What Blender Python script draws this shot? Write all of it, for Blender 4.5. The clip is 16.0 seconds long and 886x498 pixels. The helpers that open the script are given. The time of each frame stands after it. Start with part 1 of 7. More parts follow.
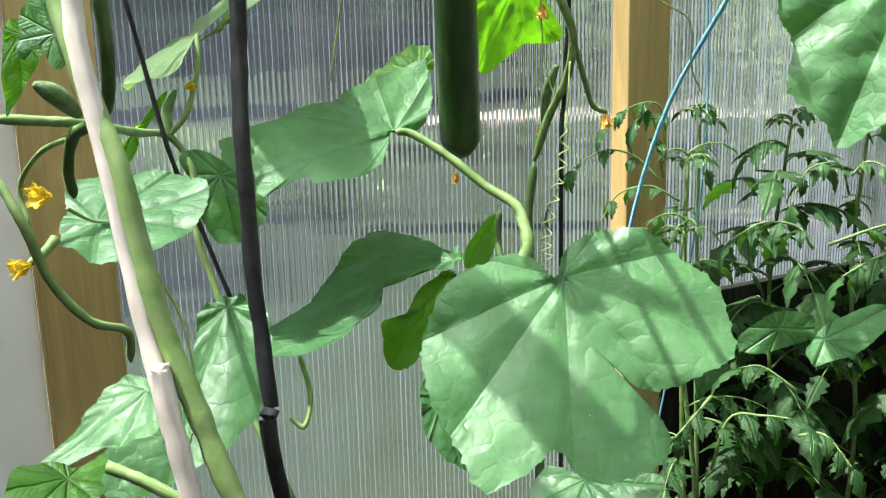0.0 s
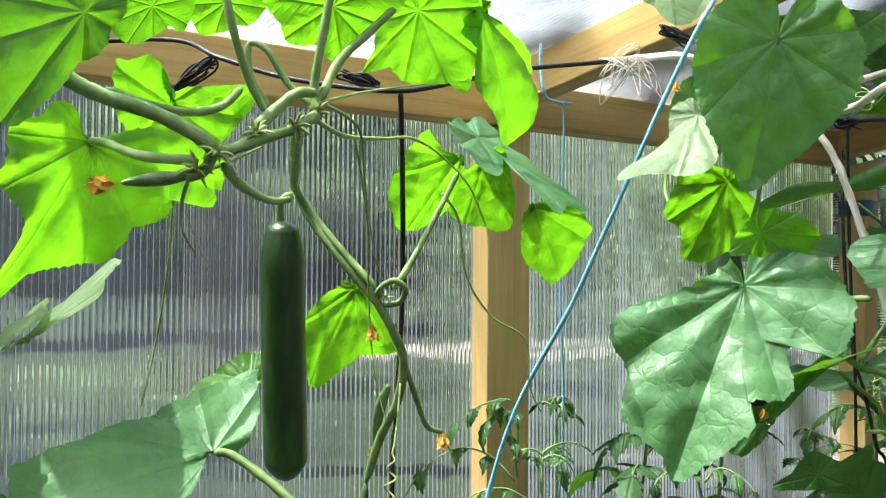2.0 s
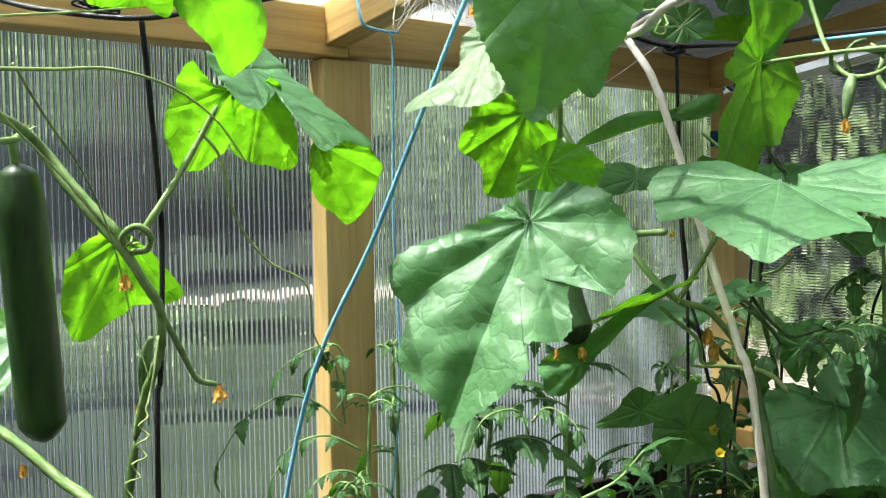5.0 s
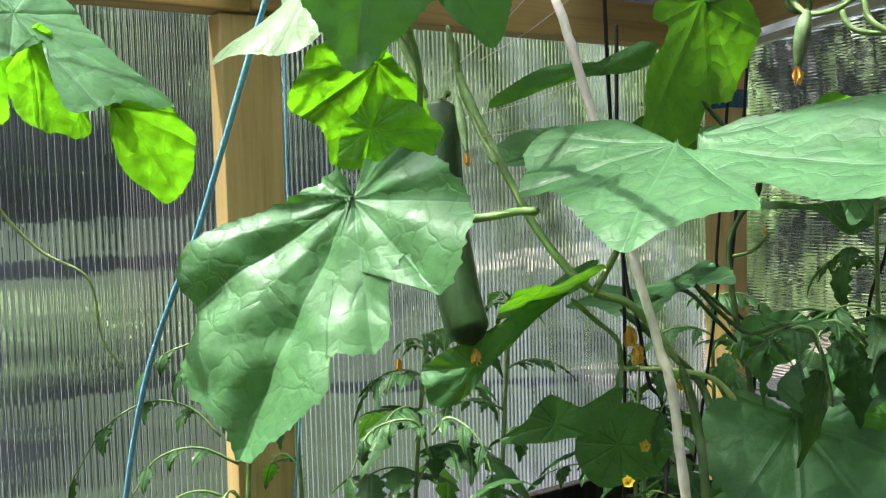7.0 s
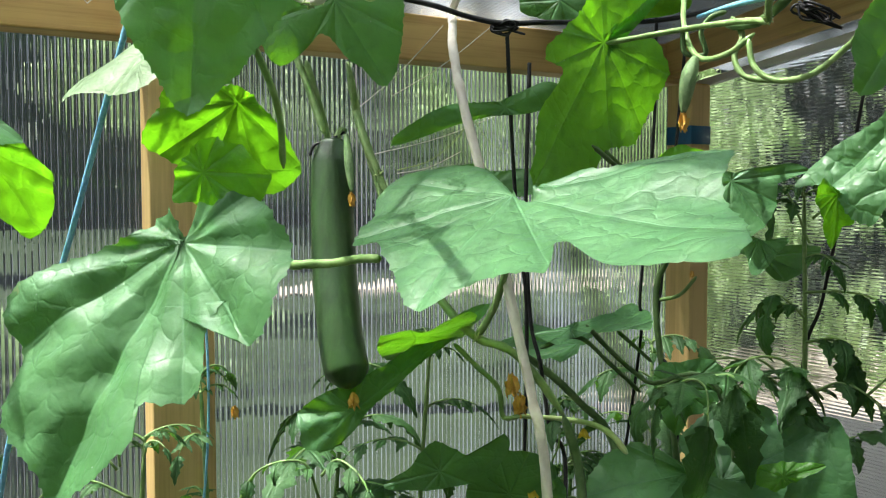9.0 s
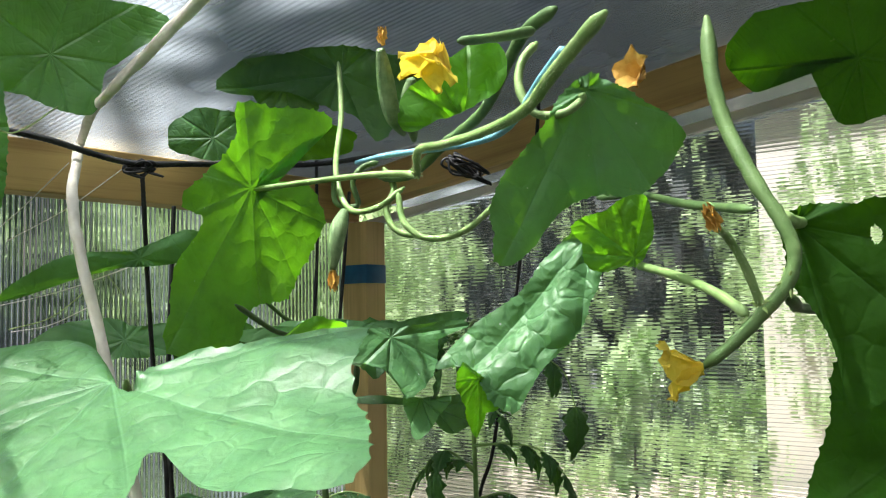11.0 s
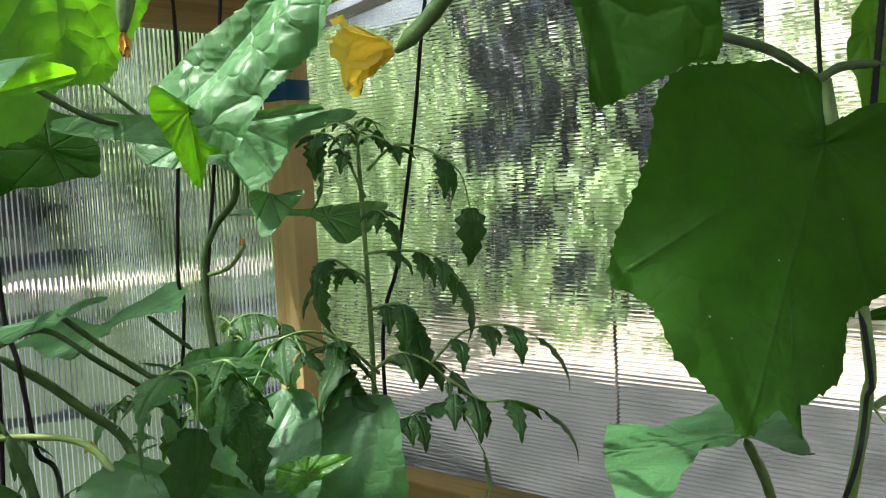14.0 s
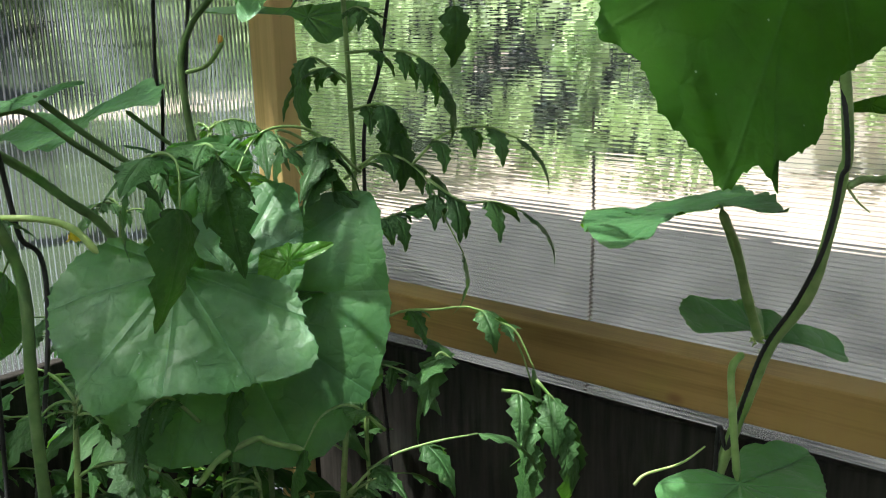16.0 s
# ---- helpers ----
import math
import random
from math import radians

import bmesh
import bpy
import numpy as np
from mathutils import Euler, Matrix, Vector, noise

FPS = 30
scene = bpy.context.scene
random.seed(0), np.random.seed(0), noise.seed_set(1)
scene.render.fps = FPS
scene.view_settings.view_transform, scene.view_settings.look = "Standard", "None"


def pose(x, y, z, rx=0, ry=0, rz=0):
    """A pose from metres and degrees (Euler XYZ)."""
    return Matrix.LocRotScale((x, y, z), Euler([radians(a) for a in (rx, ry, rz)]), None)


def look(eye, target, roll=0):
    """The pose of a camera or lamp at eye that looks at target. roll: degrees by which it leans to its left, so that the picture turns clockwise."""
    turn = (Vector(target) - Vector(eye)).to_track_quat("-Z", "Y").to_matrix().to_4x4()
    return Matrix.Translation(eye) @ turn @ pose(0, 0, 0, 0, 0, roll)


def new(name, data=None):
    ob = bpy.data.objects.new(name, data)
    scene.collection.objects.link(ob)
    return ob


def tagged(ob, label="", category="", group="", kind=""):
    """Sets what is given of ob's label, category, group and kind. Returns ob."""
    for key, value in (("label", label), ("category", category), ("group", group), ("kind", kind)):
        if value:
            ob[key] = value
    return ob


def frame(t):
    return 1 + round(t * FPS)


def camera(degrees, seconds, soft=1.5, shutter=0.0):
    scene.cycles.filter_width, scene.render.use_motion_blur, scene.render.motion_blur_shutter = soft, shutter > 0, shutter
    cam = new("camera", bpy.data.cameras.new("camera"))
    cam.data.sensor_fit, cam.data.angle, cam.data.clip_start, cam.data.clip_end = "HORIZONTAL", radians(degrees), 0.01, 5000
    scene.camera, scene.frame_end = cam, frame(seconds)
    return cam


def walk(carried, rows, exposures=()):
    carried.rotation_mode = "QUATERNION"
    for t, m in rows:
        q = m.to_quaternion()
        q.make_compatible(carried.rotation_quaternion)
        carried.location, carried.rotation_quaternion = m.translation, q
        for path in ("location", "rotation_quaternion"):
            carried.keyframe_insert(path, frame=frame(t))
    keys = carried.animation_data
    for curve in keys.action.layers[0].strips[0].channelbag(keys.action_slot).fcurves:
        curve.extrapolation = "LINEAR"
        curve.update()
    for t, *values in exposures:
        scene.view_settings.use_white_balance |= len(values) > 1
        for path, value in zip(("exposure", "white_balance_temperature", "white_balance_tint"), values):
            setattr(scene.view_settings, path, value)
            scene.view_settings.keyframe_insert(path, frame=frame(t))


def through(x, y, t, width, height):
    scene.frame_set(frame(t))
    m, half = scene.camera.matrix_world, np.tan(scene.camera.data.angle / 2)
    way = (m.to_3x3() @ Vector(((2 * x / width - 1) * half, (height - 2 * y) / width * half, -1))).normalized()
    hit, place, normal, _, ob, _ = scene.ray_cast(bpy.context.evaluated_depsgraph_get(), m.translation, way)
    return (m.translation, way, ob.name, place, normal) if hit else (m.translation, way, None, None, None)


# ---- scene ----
# ---- camera ----
cam = camera(50.0, 16.0, 1.1)
walk(cam, [
    (0, pose(-0.0887, -0.0154, 1.4281, 77.552, 1.410, -29.437)),
    (0.5, pose(-0.0651, 0.0359, 1.4504, 82.291, 1.720, -35.932)),
    (1, pose(-0.0200, 0.0344, 1.5039, 86.782, -0.013, -37.416)),
    (1.5, pose(0.0064, 0.0108, 1.5179, 89.301, -0.542, -35.106)),
    (2, pose(0.0150, -0.0048, 1.5252, 91.228, -0.397, -35.171)),
    (2.5, pose(0.0267, -0.0193, 1.5311, 91.408, -0.428, -38.283)),
    (3, pose(0.0359, -0.0315, 1.5316, 91.298, -0.232, -40.948)),
    (3.5, pose(0.0295, -0.0426, 1.5278, 90.265, 0.053, -43.946)),
    (6, pose(0.3543, -0.0699, 1.5273, 85.801, 1.444, -35.506)),
    (6.5, pose(0.4073, -0.0252, 1.5182, 85.271, 3.655, -38.173)),
    (7, pose(0.5213, -0.0319, 1.5230, 85.905, 1.488, -34.600)),
    (7.5, pose(0.6020, -0.0608, 1.5254, 86.201, 1.201, -30.872)),
    (8, pose(0.6364, -0.0759, 1.5317, 86.132, 0.558, -28.545)),
    (8.5, pose(0.6606, -0.0966, 1.5353, 86.666, 0.504, -27.488)),
    (9, pose(0.6764, -0.1079, 1.5443, 87.113, 0.067, -32.419)),
    (9.5, pose(0.7106, -0.0649, 1.5623, 88.386, 0.354, -39.459)),
    (10, pose(0.7300, -0.0501, 1.5888, 91.104, -0.139, -46.087)),
    (12.5, pose(0.9239, -0.0914, 1.5754, 95.374, 2.046, -51.455)),
    (13, pose(0.9575, -0.0983, 1.5447, 90.689, 2.550, -50.584)),
    (13.5, pose(0.9799, -0.1017, 1.5240, 87.865, 3.234, -49.560)),
    (14, pose(0.9952, -0.1009, 1.5096, 85.495, 2.756, -49.313)),
    (14.5, pose(1.0021, -0.1044, 1.4959, 83.214, 2.410, -49.628)),
    (15, pose(0.9982, -0.1066, 1.4775, 80.812, 1.849, -49.450)),
    (15.5, pose(0.9844, -0.1097, 1.4687, 78.390, 2.039, -49.970)),
    (16, pose(0.9851, -0.1026, 1.4614, 75.989, 1.493, -50.430)),
], ((0, 1.13), (10, 1.08), (12.5, 1.35), (16, 1.36)))
# ---- world, sun, exposure ----
world = bpy.data.worlds.new("sky")
scene.world = world
world.use_nodes = True
wn = world.node_tree.nodes
sky = wn.new("ShaderNodeTexSky")
sky.sky_type = "NISHITA"
sky.sun_disc = False
sky.dust_density = 5.0
TO_SUN = Vector((-0.33, 0.20, 0.92)).normalized()
sky.sun_elevation = math.asin(TO_SUN.z)
sky.sun_rotation = math.atan2(TO_SUN.x, TO_SUN.y)
wn["Background"].inputs["Strength"].default_value = 0.022
world.node_tree.links.new(sky.outputs["Color"], wn["Background"].inputs["Color"])
sun = new("sun", bpy.data.lights.new("sun", "SUN"))
sun.data.energy, sun.data.angle, sun.data.color = 5.0, radians(0.6), (1.0, 0.97, 0.92)
sun.matrix_basis = look(TO_SUN * 20, (0, 0, 0))


# ---- materials ----
def material(name):
    m = bpy.data.materials.new(name)
    m.use_nodes = True
    return m, m.node_tree.nodes, m.node_tree.links, m.node_tree.nodes["Principled BSDF"]


def ramp(nodes, stops):
    r = nodes.new("ShaderNodeValToRGB")
    while len(r.color_ramp.elements) < len(stops):
        r.color_ramp.elements.new(0.5)
    for e, (at, c) in zip(r.color_ramp.elements, stops):
        e.position, e.color = at, (*c, 1)
    return r


def noise_node(nodes, links, scale, detail=4, stretch=None, rough=0.55):
    n = nodes.new("ShaderNodeTexNoise")
    n.inputs["Scale"].default_value, n.inputs["Detail"].default_value, n.inputs["Roughness"].default_value = scale, detail, rough
    c = nodes.new("ShaderNodeTexCoord")
    if stretch:
        mp = nodes.new("ShaderNodeMapping")
        mp.inputs["Scale"].default_value = stretch
        links.new(c.outputs["Object"], mp.inputs["Vector"])
        links.new(mp.outputs["Vector"], n.inputs["Vector"])
    else:
        links.new(c.outputs["Object"], n.inputs["Vector"])
    return n


def bump(nodes, links, height, strength, distance, to):
    b = nodes.new("ShaderNodeBump")
    b.inputs["Strength"].default_value, b.inputs["Distance"].default_value = strength, distance
    links.new(height, b.inputs["Height"])
    links.new(b.outputs["Normal"], to)
    return b


def plain(name, dark, light, rough=0.6, scale=30, bump_mm=0.4, stretch=None, spec=0.4, metal=0.0):
    """A surface of two near colours in a noise, with fine relief."""
    m, n, l, p = material(name)
    a = noise_node(n, l, scale, 5, stretch)
    r = ramp(n, [(0.3, dark), (0.7, light)])
    l.new(a.outputs["Fac"], r.inputs["Fac"])
    l.new(r.outputs["Color"], p.inputs["Base Color"])
    p.inputs["Roughness"].default_value, p.inputs["Specular IOR Level"].default_value, p.inputs["Metallic"].default_value = rough, spec, metal
    b = noise_node(n, l, scale * 5, 3, stretch)
    bump(n, l, b.outputs["Fac"], 0.6, bump_mm / 1000, p.inputs["Normal"])
    return m


def leaf_material(name, top_dark, top_light, through, vein, share=0.42, rough=0.46, sheen=0.4, cells=42, puff=1.0, veined=True):
    """A leaf: a waxy skin over flesh that lets light through; veins paler and sunk, the flesh puffed between them."""
    m, n, l, p = material(name)

    def att(key):
        q = n.new("ShaderNodeAttribute")
        q.attribute_name = key
        return q.outputs["Fac"]

    def soft(value, lo, hi, out_lo, out_hi):
        q = n.new("ShaderNodeMapRange")
        q.interpolation_type = "SMOOTHSTEP"
        for k, x in zip(("From Min", "From Max", "To Min", "To Max"), (lo, hi, out_lo, out_hi)):
            q.inputs[k].default_value = x
        l.new(value, q.inputs["Value"])
        return q.outputs["Result"]

    def maths(op, x, y):
        q = n.new("ShaderNodeMath")
        q.operation = op
        for k, v in enumerate((x, y)):
            if isinstance(v, (int, float)):
                q.inputs[k].default_value = v
            else:
                l.new(v, q.inputs[k])
        return q.outputs[0]

    # distance to the nearest palmate vein and to its side veins, from the flat leaf's own coordinates
    fx, fy = maths("ABSOLUTE", att("across"), 0), att("along")
    turn = maths("DIVIDE", maths("ARCTAN2", fx, fy), math.pi)
    fan = ramp(n, [(0.0, (0.0,) * 3), (17 / 180, (34 / 180,) * 3), (49 / 180, (64 / 180,) * 3), (84 / 180, (104 / 180,) * 3), (124 / 180, (145 / 180,) * 3)])
    fan.color_ramp.interpolation = "CONSTANT"
    l.new(turn, fan.inputs["Fac"])
    off = maths("MULTIPLY", maths("SUBTRACT", turn, fan.outputs["Color"]), math.pi)
    reach = maths("SQRT", maths("ADD", maths("MULTIPLY", fx, fx), maths("MULTIPLY", fy, fy)), 0)
    main = maths("MULTIPLY", reach, maths("ABSOLUTE", maths("SINE", off, 0), 0))
    run = maths("MULTIPLY", reach, maths("COSINE", off, 0))
    wander = noise_node(n, l, 28, 2)
    step = maths("ADD", maths("SUBTRACT", run, maths("MULTIPLY", main, 0.8)), maths("MULTIPLY", wander.outputs["Fac"], 0.16))
    side = maths("MULTIPLY", maths("PINGPONG", maths("DIVIDE", step, 0.15), 0.5), 0.12)
    co = n.new("ShaderNodeTexCoord")
    cell = n.new("ShaderNodeTexVoronoi")
    cell.feature = "DISTANCE_TO_EDGE"
    cell.inputs["Scale"].default_value = cells
    warp = noise_node(n, l, 40, 2)
    wm = n.new("ShaderNodeMix")
    wm.data_type = "VECTOR"
    wm.inputs["Factor"].default_value = 0.02
    l.new(co.outputs["Object"], wm.inputs["A"])
    l.new(warp.outputs["Color"], wm.inputs["B"])
    l.new(wm.outputs["Result"], cell.inputs["Vector"])
    lines = maths("MAXIMUM", soft(main, 0.002, 0.010, 0.35, 0.0), maths("MULTIPLY", soft(side, 0.001, 0.006, 1.0, 0.0), 0.06))
    net = maths("MULTIPLY", soft(cell.outputs["Distance"], 0.0, 0.05, 1.0, 0.0), 0.015)
    pale = maths("MAXIMUM", lines, net)
    a = noise_node(n, l, 22, 5)
    info = n.new("ShaderNodeObjectInfo")
    tone = maths("ADD", maths("MULTIPLY", info.outputs["Random"], 0.35), a.outputs["Fac"])
    r = ramp(n, [(0.35, top_dark), (0.95, top_light)])
    l.new(tone, r.inputs["Fac"])
    mix = n.new("ShaderNodeMix")
    mix.data_type = "RGBA"
    l.new(pale, mix.inputs["Factor"])
    l.new(r.outputs["Color"], mix.inputs["A"])
    mix.inputs["B"].default_value = (*vein, 1)
    blot = noise_node(n, l, 70, 3)
    spot = n.new("ShaderNodeMix")
    spot.data_type = "RGBA"
    l.new(soft(blot.outputs["Fac"], 0.70, 0.78, 0.0, 0.5), spot.inputs["Factor"])
    l.new(mix.outputs["Result"] if veined else r.outputs["Color"], spot.inputs["A"])
    spot.inputs["B"].default_value = (0.30, 0.32, 0.12, 1)
    speck = n.new("ShaderNodeTexVoronoi")
    speck.inputs["Scale"].default_value = 130
    l.new(co.outputs["Object"], speck.inputs["Vector"])
    pick = n.new("ShaderNodeSeparateColor")
    l.new(speck.outputs["Color"], pick.inputs["Color"])
    dot = maths("MULTIPLY", soft(speck.outputs["Distance"], 0.07, 0.12, 0.8, 0.0), maths("GREATER_THAN", pick.outputs[0], 0.955))
    dust = n.new("ShaderNodeMix")
    dust.data_type = "RGBA"
    l.new(dot, dust.inputs["Factor"])
    l.new(spot.outputs["Result"], dust.inputs["A"])
    dust.inputs["B"].default_value = (0.55, 0.60, 0.48, 1)
    l.new(dust.outputs["Result"], p.inputs["Base Color"])
    l.new(soft(blot.outputs["Fac"], 0.3, 0.75, rough - 0.07, rough + 0.12), p.inputs["Roughness"])
    p.inputs["Specular IOR Level"].default_value = sheen
    t = n.new("ShaderNodeBsdfTranslucent")
    tm = n.new("ShaderNodeMix")
    tm.data_type = "RGBA"
    l.new(maths("MULTIPLY", pale, 0.9), tm.inputs["Factor"])
    tn = noise_node(n, l, 34, 4)
    tv = ramp(n, [(0.30, tuple(c * 0.70 for c in through)), (0.50, tuple(c * 0.93 for c in through)), (0.72, tuple(min(1.0, c * 1.08) for c in through))])
    l.new(tn.outputs["Fac"], tv.inputs["Fac"])
    l.new(tv.outputs["Color"], tm.inputs["A"])
    tm.inputs["B"].default_value = (through[0] * 0.62, through[1] * 0.62, through[2] * 0.7, 1)
    if veined:
        l.new(tm.outputs["Result"], t.inputs["Color"])
    else:
        t.inputs["Color"].default_value = (*through, 1)
    s = n.new("ShaderNodeMixShader")
    s.inputs["Fac"].default_value = share
    l.new(p.outputs["BSDF"], s.inputs[1])
    l.new(t.outputs["BSDF"], s.inputs[2])
    l.new(s.outputs["Shader"], n["Material Output"].inputs["Surface"])
    fine = noise_node(n, l, 260, 3)
    high = maths("ADD", maths("MULTIPLY", soft(main, 0.0, 0.045, 0.0, 1.0), 1.0), maths("MULTIPLY", soft(side, 0.0, 0.030, 0.0, 1.0), 0.14 * puff))
    high = maths("ADD", high, maths("MULTIPLY", soft(cell.outputs["Distance"], 0.0, 0.42, 0.0, 1.0), 0.42 * puff))
    high = maths("ADD", high, maths("MULTIPLY", soft(main, 0.0, 0.011, 0.0, 1.0), 0.35))
    high = maths("ADD", high, maths("MULTIPLY", soft(cell.outputs["Distance"], 0.0, 0.09, 0.0, 1.0), 0.16 * puff))
    high = maths("ADD", high, maths("MULTIPLY", fine.outputs["Fac"], 0.18))
    b = bump(n, l, high, 0.6, 0.0022, p.inputs["Normal"])
    l.new(b.outputs["Normal"], t.inputs["Normal"])
    return m


def wood_material(name, dark, light, axis):
    m, n, l, p = material(name)
    st = [14, 14, 14]
    st[axis] = 0.7
    a = noise_node(n, l, 3.2, 6, st, 0.6)
    st2 = [60, 60, 60]
    st2[axis] = 1.4
    f = noise_node(n, l, 4, 4, st2)
    big = noise_node(n, l, 2.3, 2)
    mix = n.new("ShaderNodeMath")
    mix.operation = "MULTIPLY_ADD"
    mix.inputs[1].default_value = 0.4
    l.new(f.outputs["Fac"], mix.inputs[0])
    l.new(a.outputs["Fac"], mix.inputs[2])
    mx = n.new("ShaderNodeMath")
    mx.operation = "MULTIPLY_ADD"
    mx.inputs[1].default_value = 0.35
    l.new(big.outputs["Fac"], mx.inputs[0])
    l.new(mix.outputs[0], mx.inputs[2])
    r = ramp(n, [(0.55, dark), (0.95, light)])
    l.new(mx.outputs[0], r.inputs["Fac"])
    knot = n.new("ShaderNodeTexVoronoi")
    knot.inputs["Scale"].default_value = 6.5
    kc, km = n.new("ShaderNodeTexCoord"), n.new("ShaderNodeMapping")
    ks = [1.0, 1.0, 1.0]
    ks[axis] = 0.6
    km.inputs["Scale"].default_value = ks
    l.new(kc.outputs["Object"], km.inputs["Vector"])
    l.new(km.outputs["Vector"], knot.inputs["Vector"])
    kr = ramp(n, [(0.03, (0.85,) * 3), (0.075, (0.0,) * 3)])
    l.new(knot.outputs["Distance"], kr.inputs["Fac"])
    kx = n.new("ShaderNodeMix")
    kx.data_type = "RGBA"
    l.new(kr.outputs["Color"], kx.inputs["Factor"])
    l.new(r.outputs["Color"], kx.inputs["A"])
    kx.inputs["B"].default_value = (0.16, 0.075, 0.025, 1)
    l.new(kx.outputs["Result"], p.inputs["Base Color"])
    p.inputs["Roughness"].default_value = 0.55
    p.inputs["Specular IOR Level"].default_value = 0.35
    bump(n, l, f.outputs["Fac"], 0.5, 0.0008, p.inputs["Normal"])
    return m


def sheet_material(name, axis, pitch, milky, strength=1.0, haze=(0.78, 0.82, 0.86), milk_fade=None, bend=1.16):
    """Twin-wall polycarbonate: clear, fluted across one axis, a little milky, with an optional milkiness that thins out
    from one x to another.
    """
    m, n, l, p = material(name)
    c = n.new("ShaderNodeTexCoord")
    sep = n.new("ShaderNodeSeparateXYZ")
    l.new(c.outputs["Object"], sep.inputs["Vector"])
    k = n.new("ShaderNodeMath")
    k.operation = "MULTIPLY"
    k.inputs[1].default_value = 2 * math.pi / pitch
    l.new(sep.outputs[axis], k.inputs[0])
    s = n.new("ShaderNodeMath")
    s.operation = "SINE"
    l.new(k.outputs[0], s.inputs[0])
    wob = noise_node(n, l, 6, 3)
    w2 = n.new("ShaderNodeMath")
    w2.operation = "MULTIPLY_ADD"
    w2.inputs[1].default_value = 3.5
    l.new(wob.outputs["Fac"], w2.inputs[0])
    l.new(s.outputs[0], w2.inputs[2])
    b = n.new("ShaderNodeBump")
    b.inputs["Strength"].default_value, b.inputs["Distance"].default_value = strength, pitch * 0.22
    l.new(w2.outputs[0], b.inputs["Height"])
    g = n.new("ShaderNodeBsdfRefraction")
    g.inputs["IOR"].default_value, g.inputs["Roughness"].default_value = bend, 0.02
    g.inputs["Color"].default_value = (0.96, 0.99, 1.0, 1)
    l.new(b.outputs["Normal"], g.inputs["Normal"])
    d = n.new("ShaderNodeBsdfTranslucent")
    d.inputs["Color"].default_value = (*haze, 1)
    gl = n.new("ShaderNodeBsdfGlossy")
    gl.inputs["Roughness"].default_value = 0.12
    l.new(b.outputs["Normal"], gl.inputs["Normal"])
    f = n.new("ShaderNodeFresnel")
    f.inputs["IOR"].default_value = 1.25
    m1, m2 = n.new("ShaderNodeMixShader"), n.new("ShaderNodeMixShader")
    dust = noise_node(n, l, 5, 5)
    dr = ramp(n, [(0.3, (milky * 0.6,) * 3), (0.75, (milky * 1.5,) * 3)])
    l.new(dust.outputs["Fac"], dr.inputs["Fac"])
    if milk_fade:
        fade = n.new("ShaderNodeMapRange")
        fade.interpolation_type = "SMOOTHSTEP"
        for key, value in zip(("From Min", "From Max", "To Min", "To Max"), milk_fade):
            fade.inputs[key].default_value = value
        l.new(sep.outputs[0], fade.inputs["Value"])
        faded = n.new("ShaderNodeMath")
        faded.operation = "MULTIPLY"
        l.new(dr.outputs["Color"], faded.inputs[0])
        l.new(fade.outputs["Result"], faded.inputs[1])
        l.new(faded.outputs[0], m1.inputs["Fac"])
    else:
        l.new(dr.outputs["Color"], m1.inputs["Fac"])
    l.new(g.outputs[0], m1.inputs[1])
    l.new(d.outputs[0], m1.inputs[2])
    l.new(f.outputs[0], m2.inputs["Fac"])
    l.new(m1.outputs[0], m2.inputs[1])
    l.new(gl.outputs[0], m2.inputs[2])
    l.new(m2.outputs[0], n["Material Output"].inputs["Surface"])
    return m


LEAF = leaf_material("cucumber_leaf", (0.036, 0.128, 0.042), (0.106, 0.275, 0.100), (0.15, 0.43, 0.008), (0.14, 0.34, 0.14), 0.36, 0.47, 0.55)
BLISTER = leaf_material("blistered_leaf", (0.036, 0.128, 0.042), (0.106, 0.275, 0.100), (0.15, 0.43, 0.008), (0.14, 0.34, 0.14), 0.36, 0.44, 0.55, 55, 2.0)
YOUNG = leaf_material("young_leaf", (0.04, 0.14, 0.02), (0.09, 0.23, 0.04), (0.23, 0.67, 0.010), (0.15, 0.32, 0.09), 0.52)
# darker matt copy of the leaf: shade is put into its colour
SHADE_LEAF = leaf_material("shaded_matt_leaf", (0.012, 0.050, 0.004), (0.034, 0.105, 0.012), (0.08, 0.27, 0.002), (0.05, 0.13, 0.03), 0.42, 0.7, 0.12)
PALE = leaf_material("pale_leaf", (0.12, 0.22, 0.09), (0.24, 0.35, 0.18), (0.26, 0.46, 0.09), (0.42, 0.52, 0.32), 0.4)
TOMATO = leaf_material("tomato_leaf", (0.022, 0.074, 0.020), (0.064, 0.160, 0.050), (0.09, 0.27, 0.015), (0.08, 0.17, 0.06), 0.33, 0.5, 0.35, 160, 0.6)
STEM = plain("stem_green", (0.13, 0.245, 0.058), (0.27, 0.39, 0.145), 0.55, 60, 0.5)
BRISTLE = plain("pale_bristle", (0.42, 0.50, 0.30), (0.62, 0.68, 0.48), 0.5, 60, 0.1)
# darker stem copy, with the shade on the thick vine in its colour
SHADE_STEM = plain("shaded_stem_green", (0.075, 0.15, 0.038), (0.15, 0.25, 0.085), 0.55, 60, 0.5)
STEM_DARK = plain("old_stem_green", (0.05, 0.11, 0.03), (0.11, 0.19, 0.06), 0.6, 60, 0.5)
TENDRIL = plain("tendril_green", (0.28, 0.40, 0.12), (0.42, 0.52, 0.20), 0.5, 80, 0.2)
FRUIT_Y = plain("young_fruit_green", (0.09, 0.17, 0.06), (0.20, 0.30, 0.13), 0.6, 140, 1.0)
PETAL = leaf_material("yellow_petal", (0.70, 0.52, 0.06), (0.86, 0.72, 0.14), (0.92, 0.70, 0.06), (0.6, 0.5, 0.1), 0.5, 0.6, 0.2, veined=False)
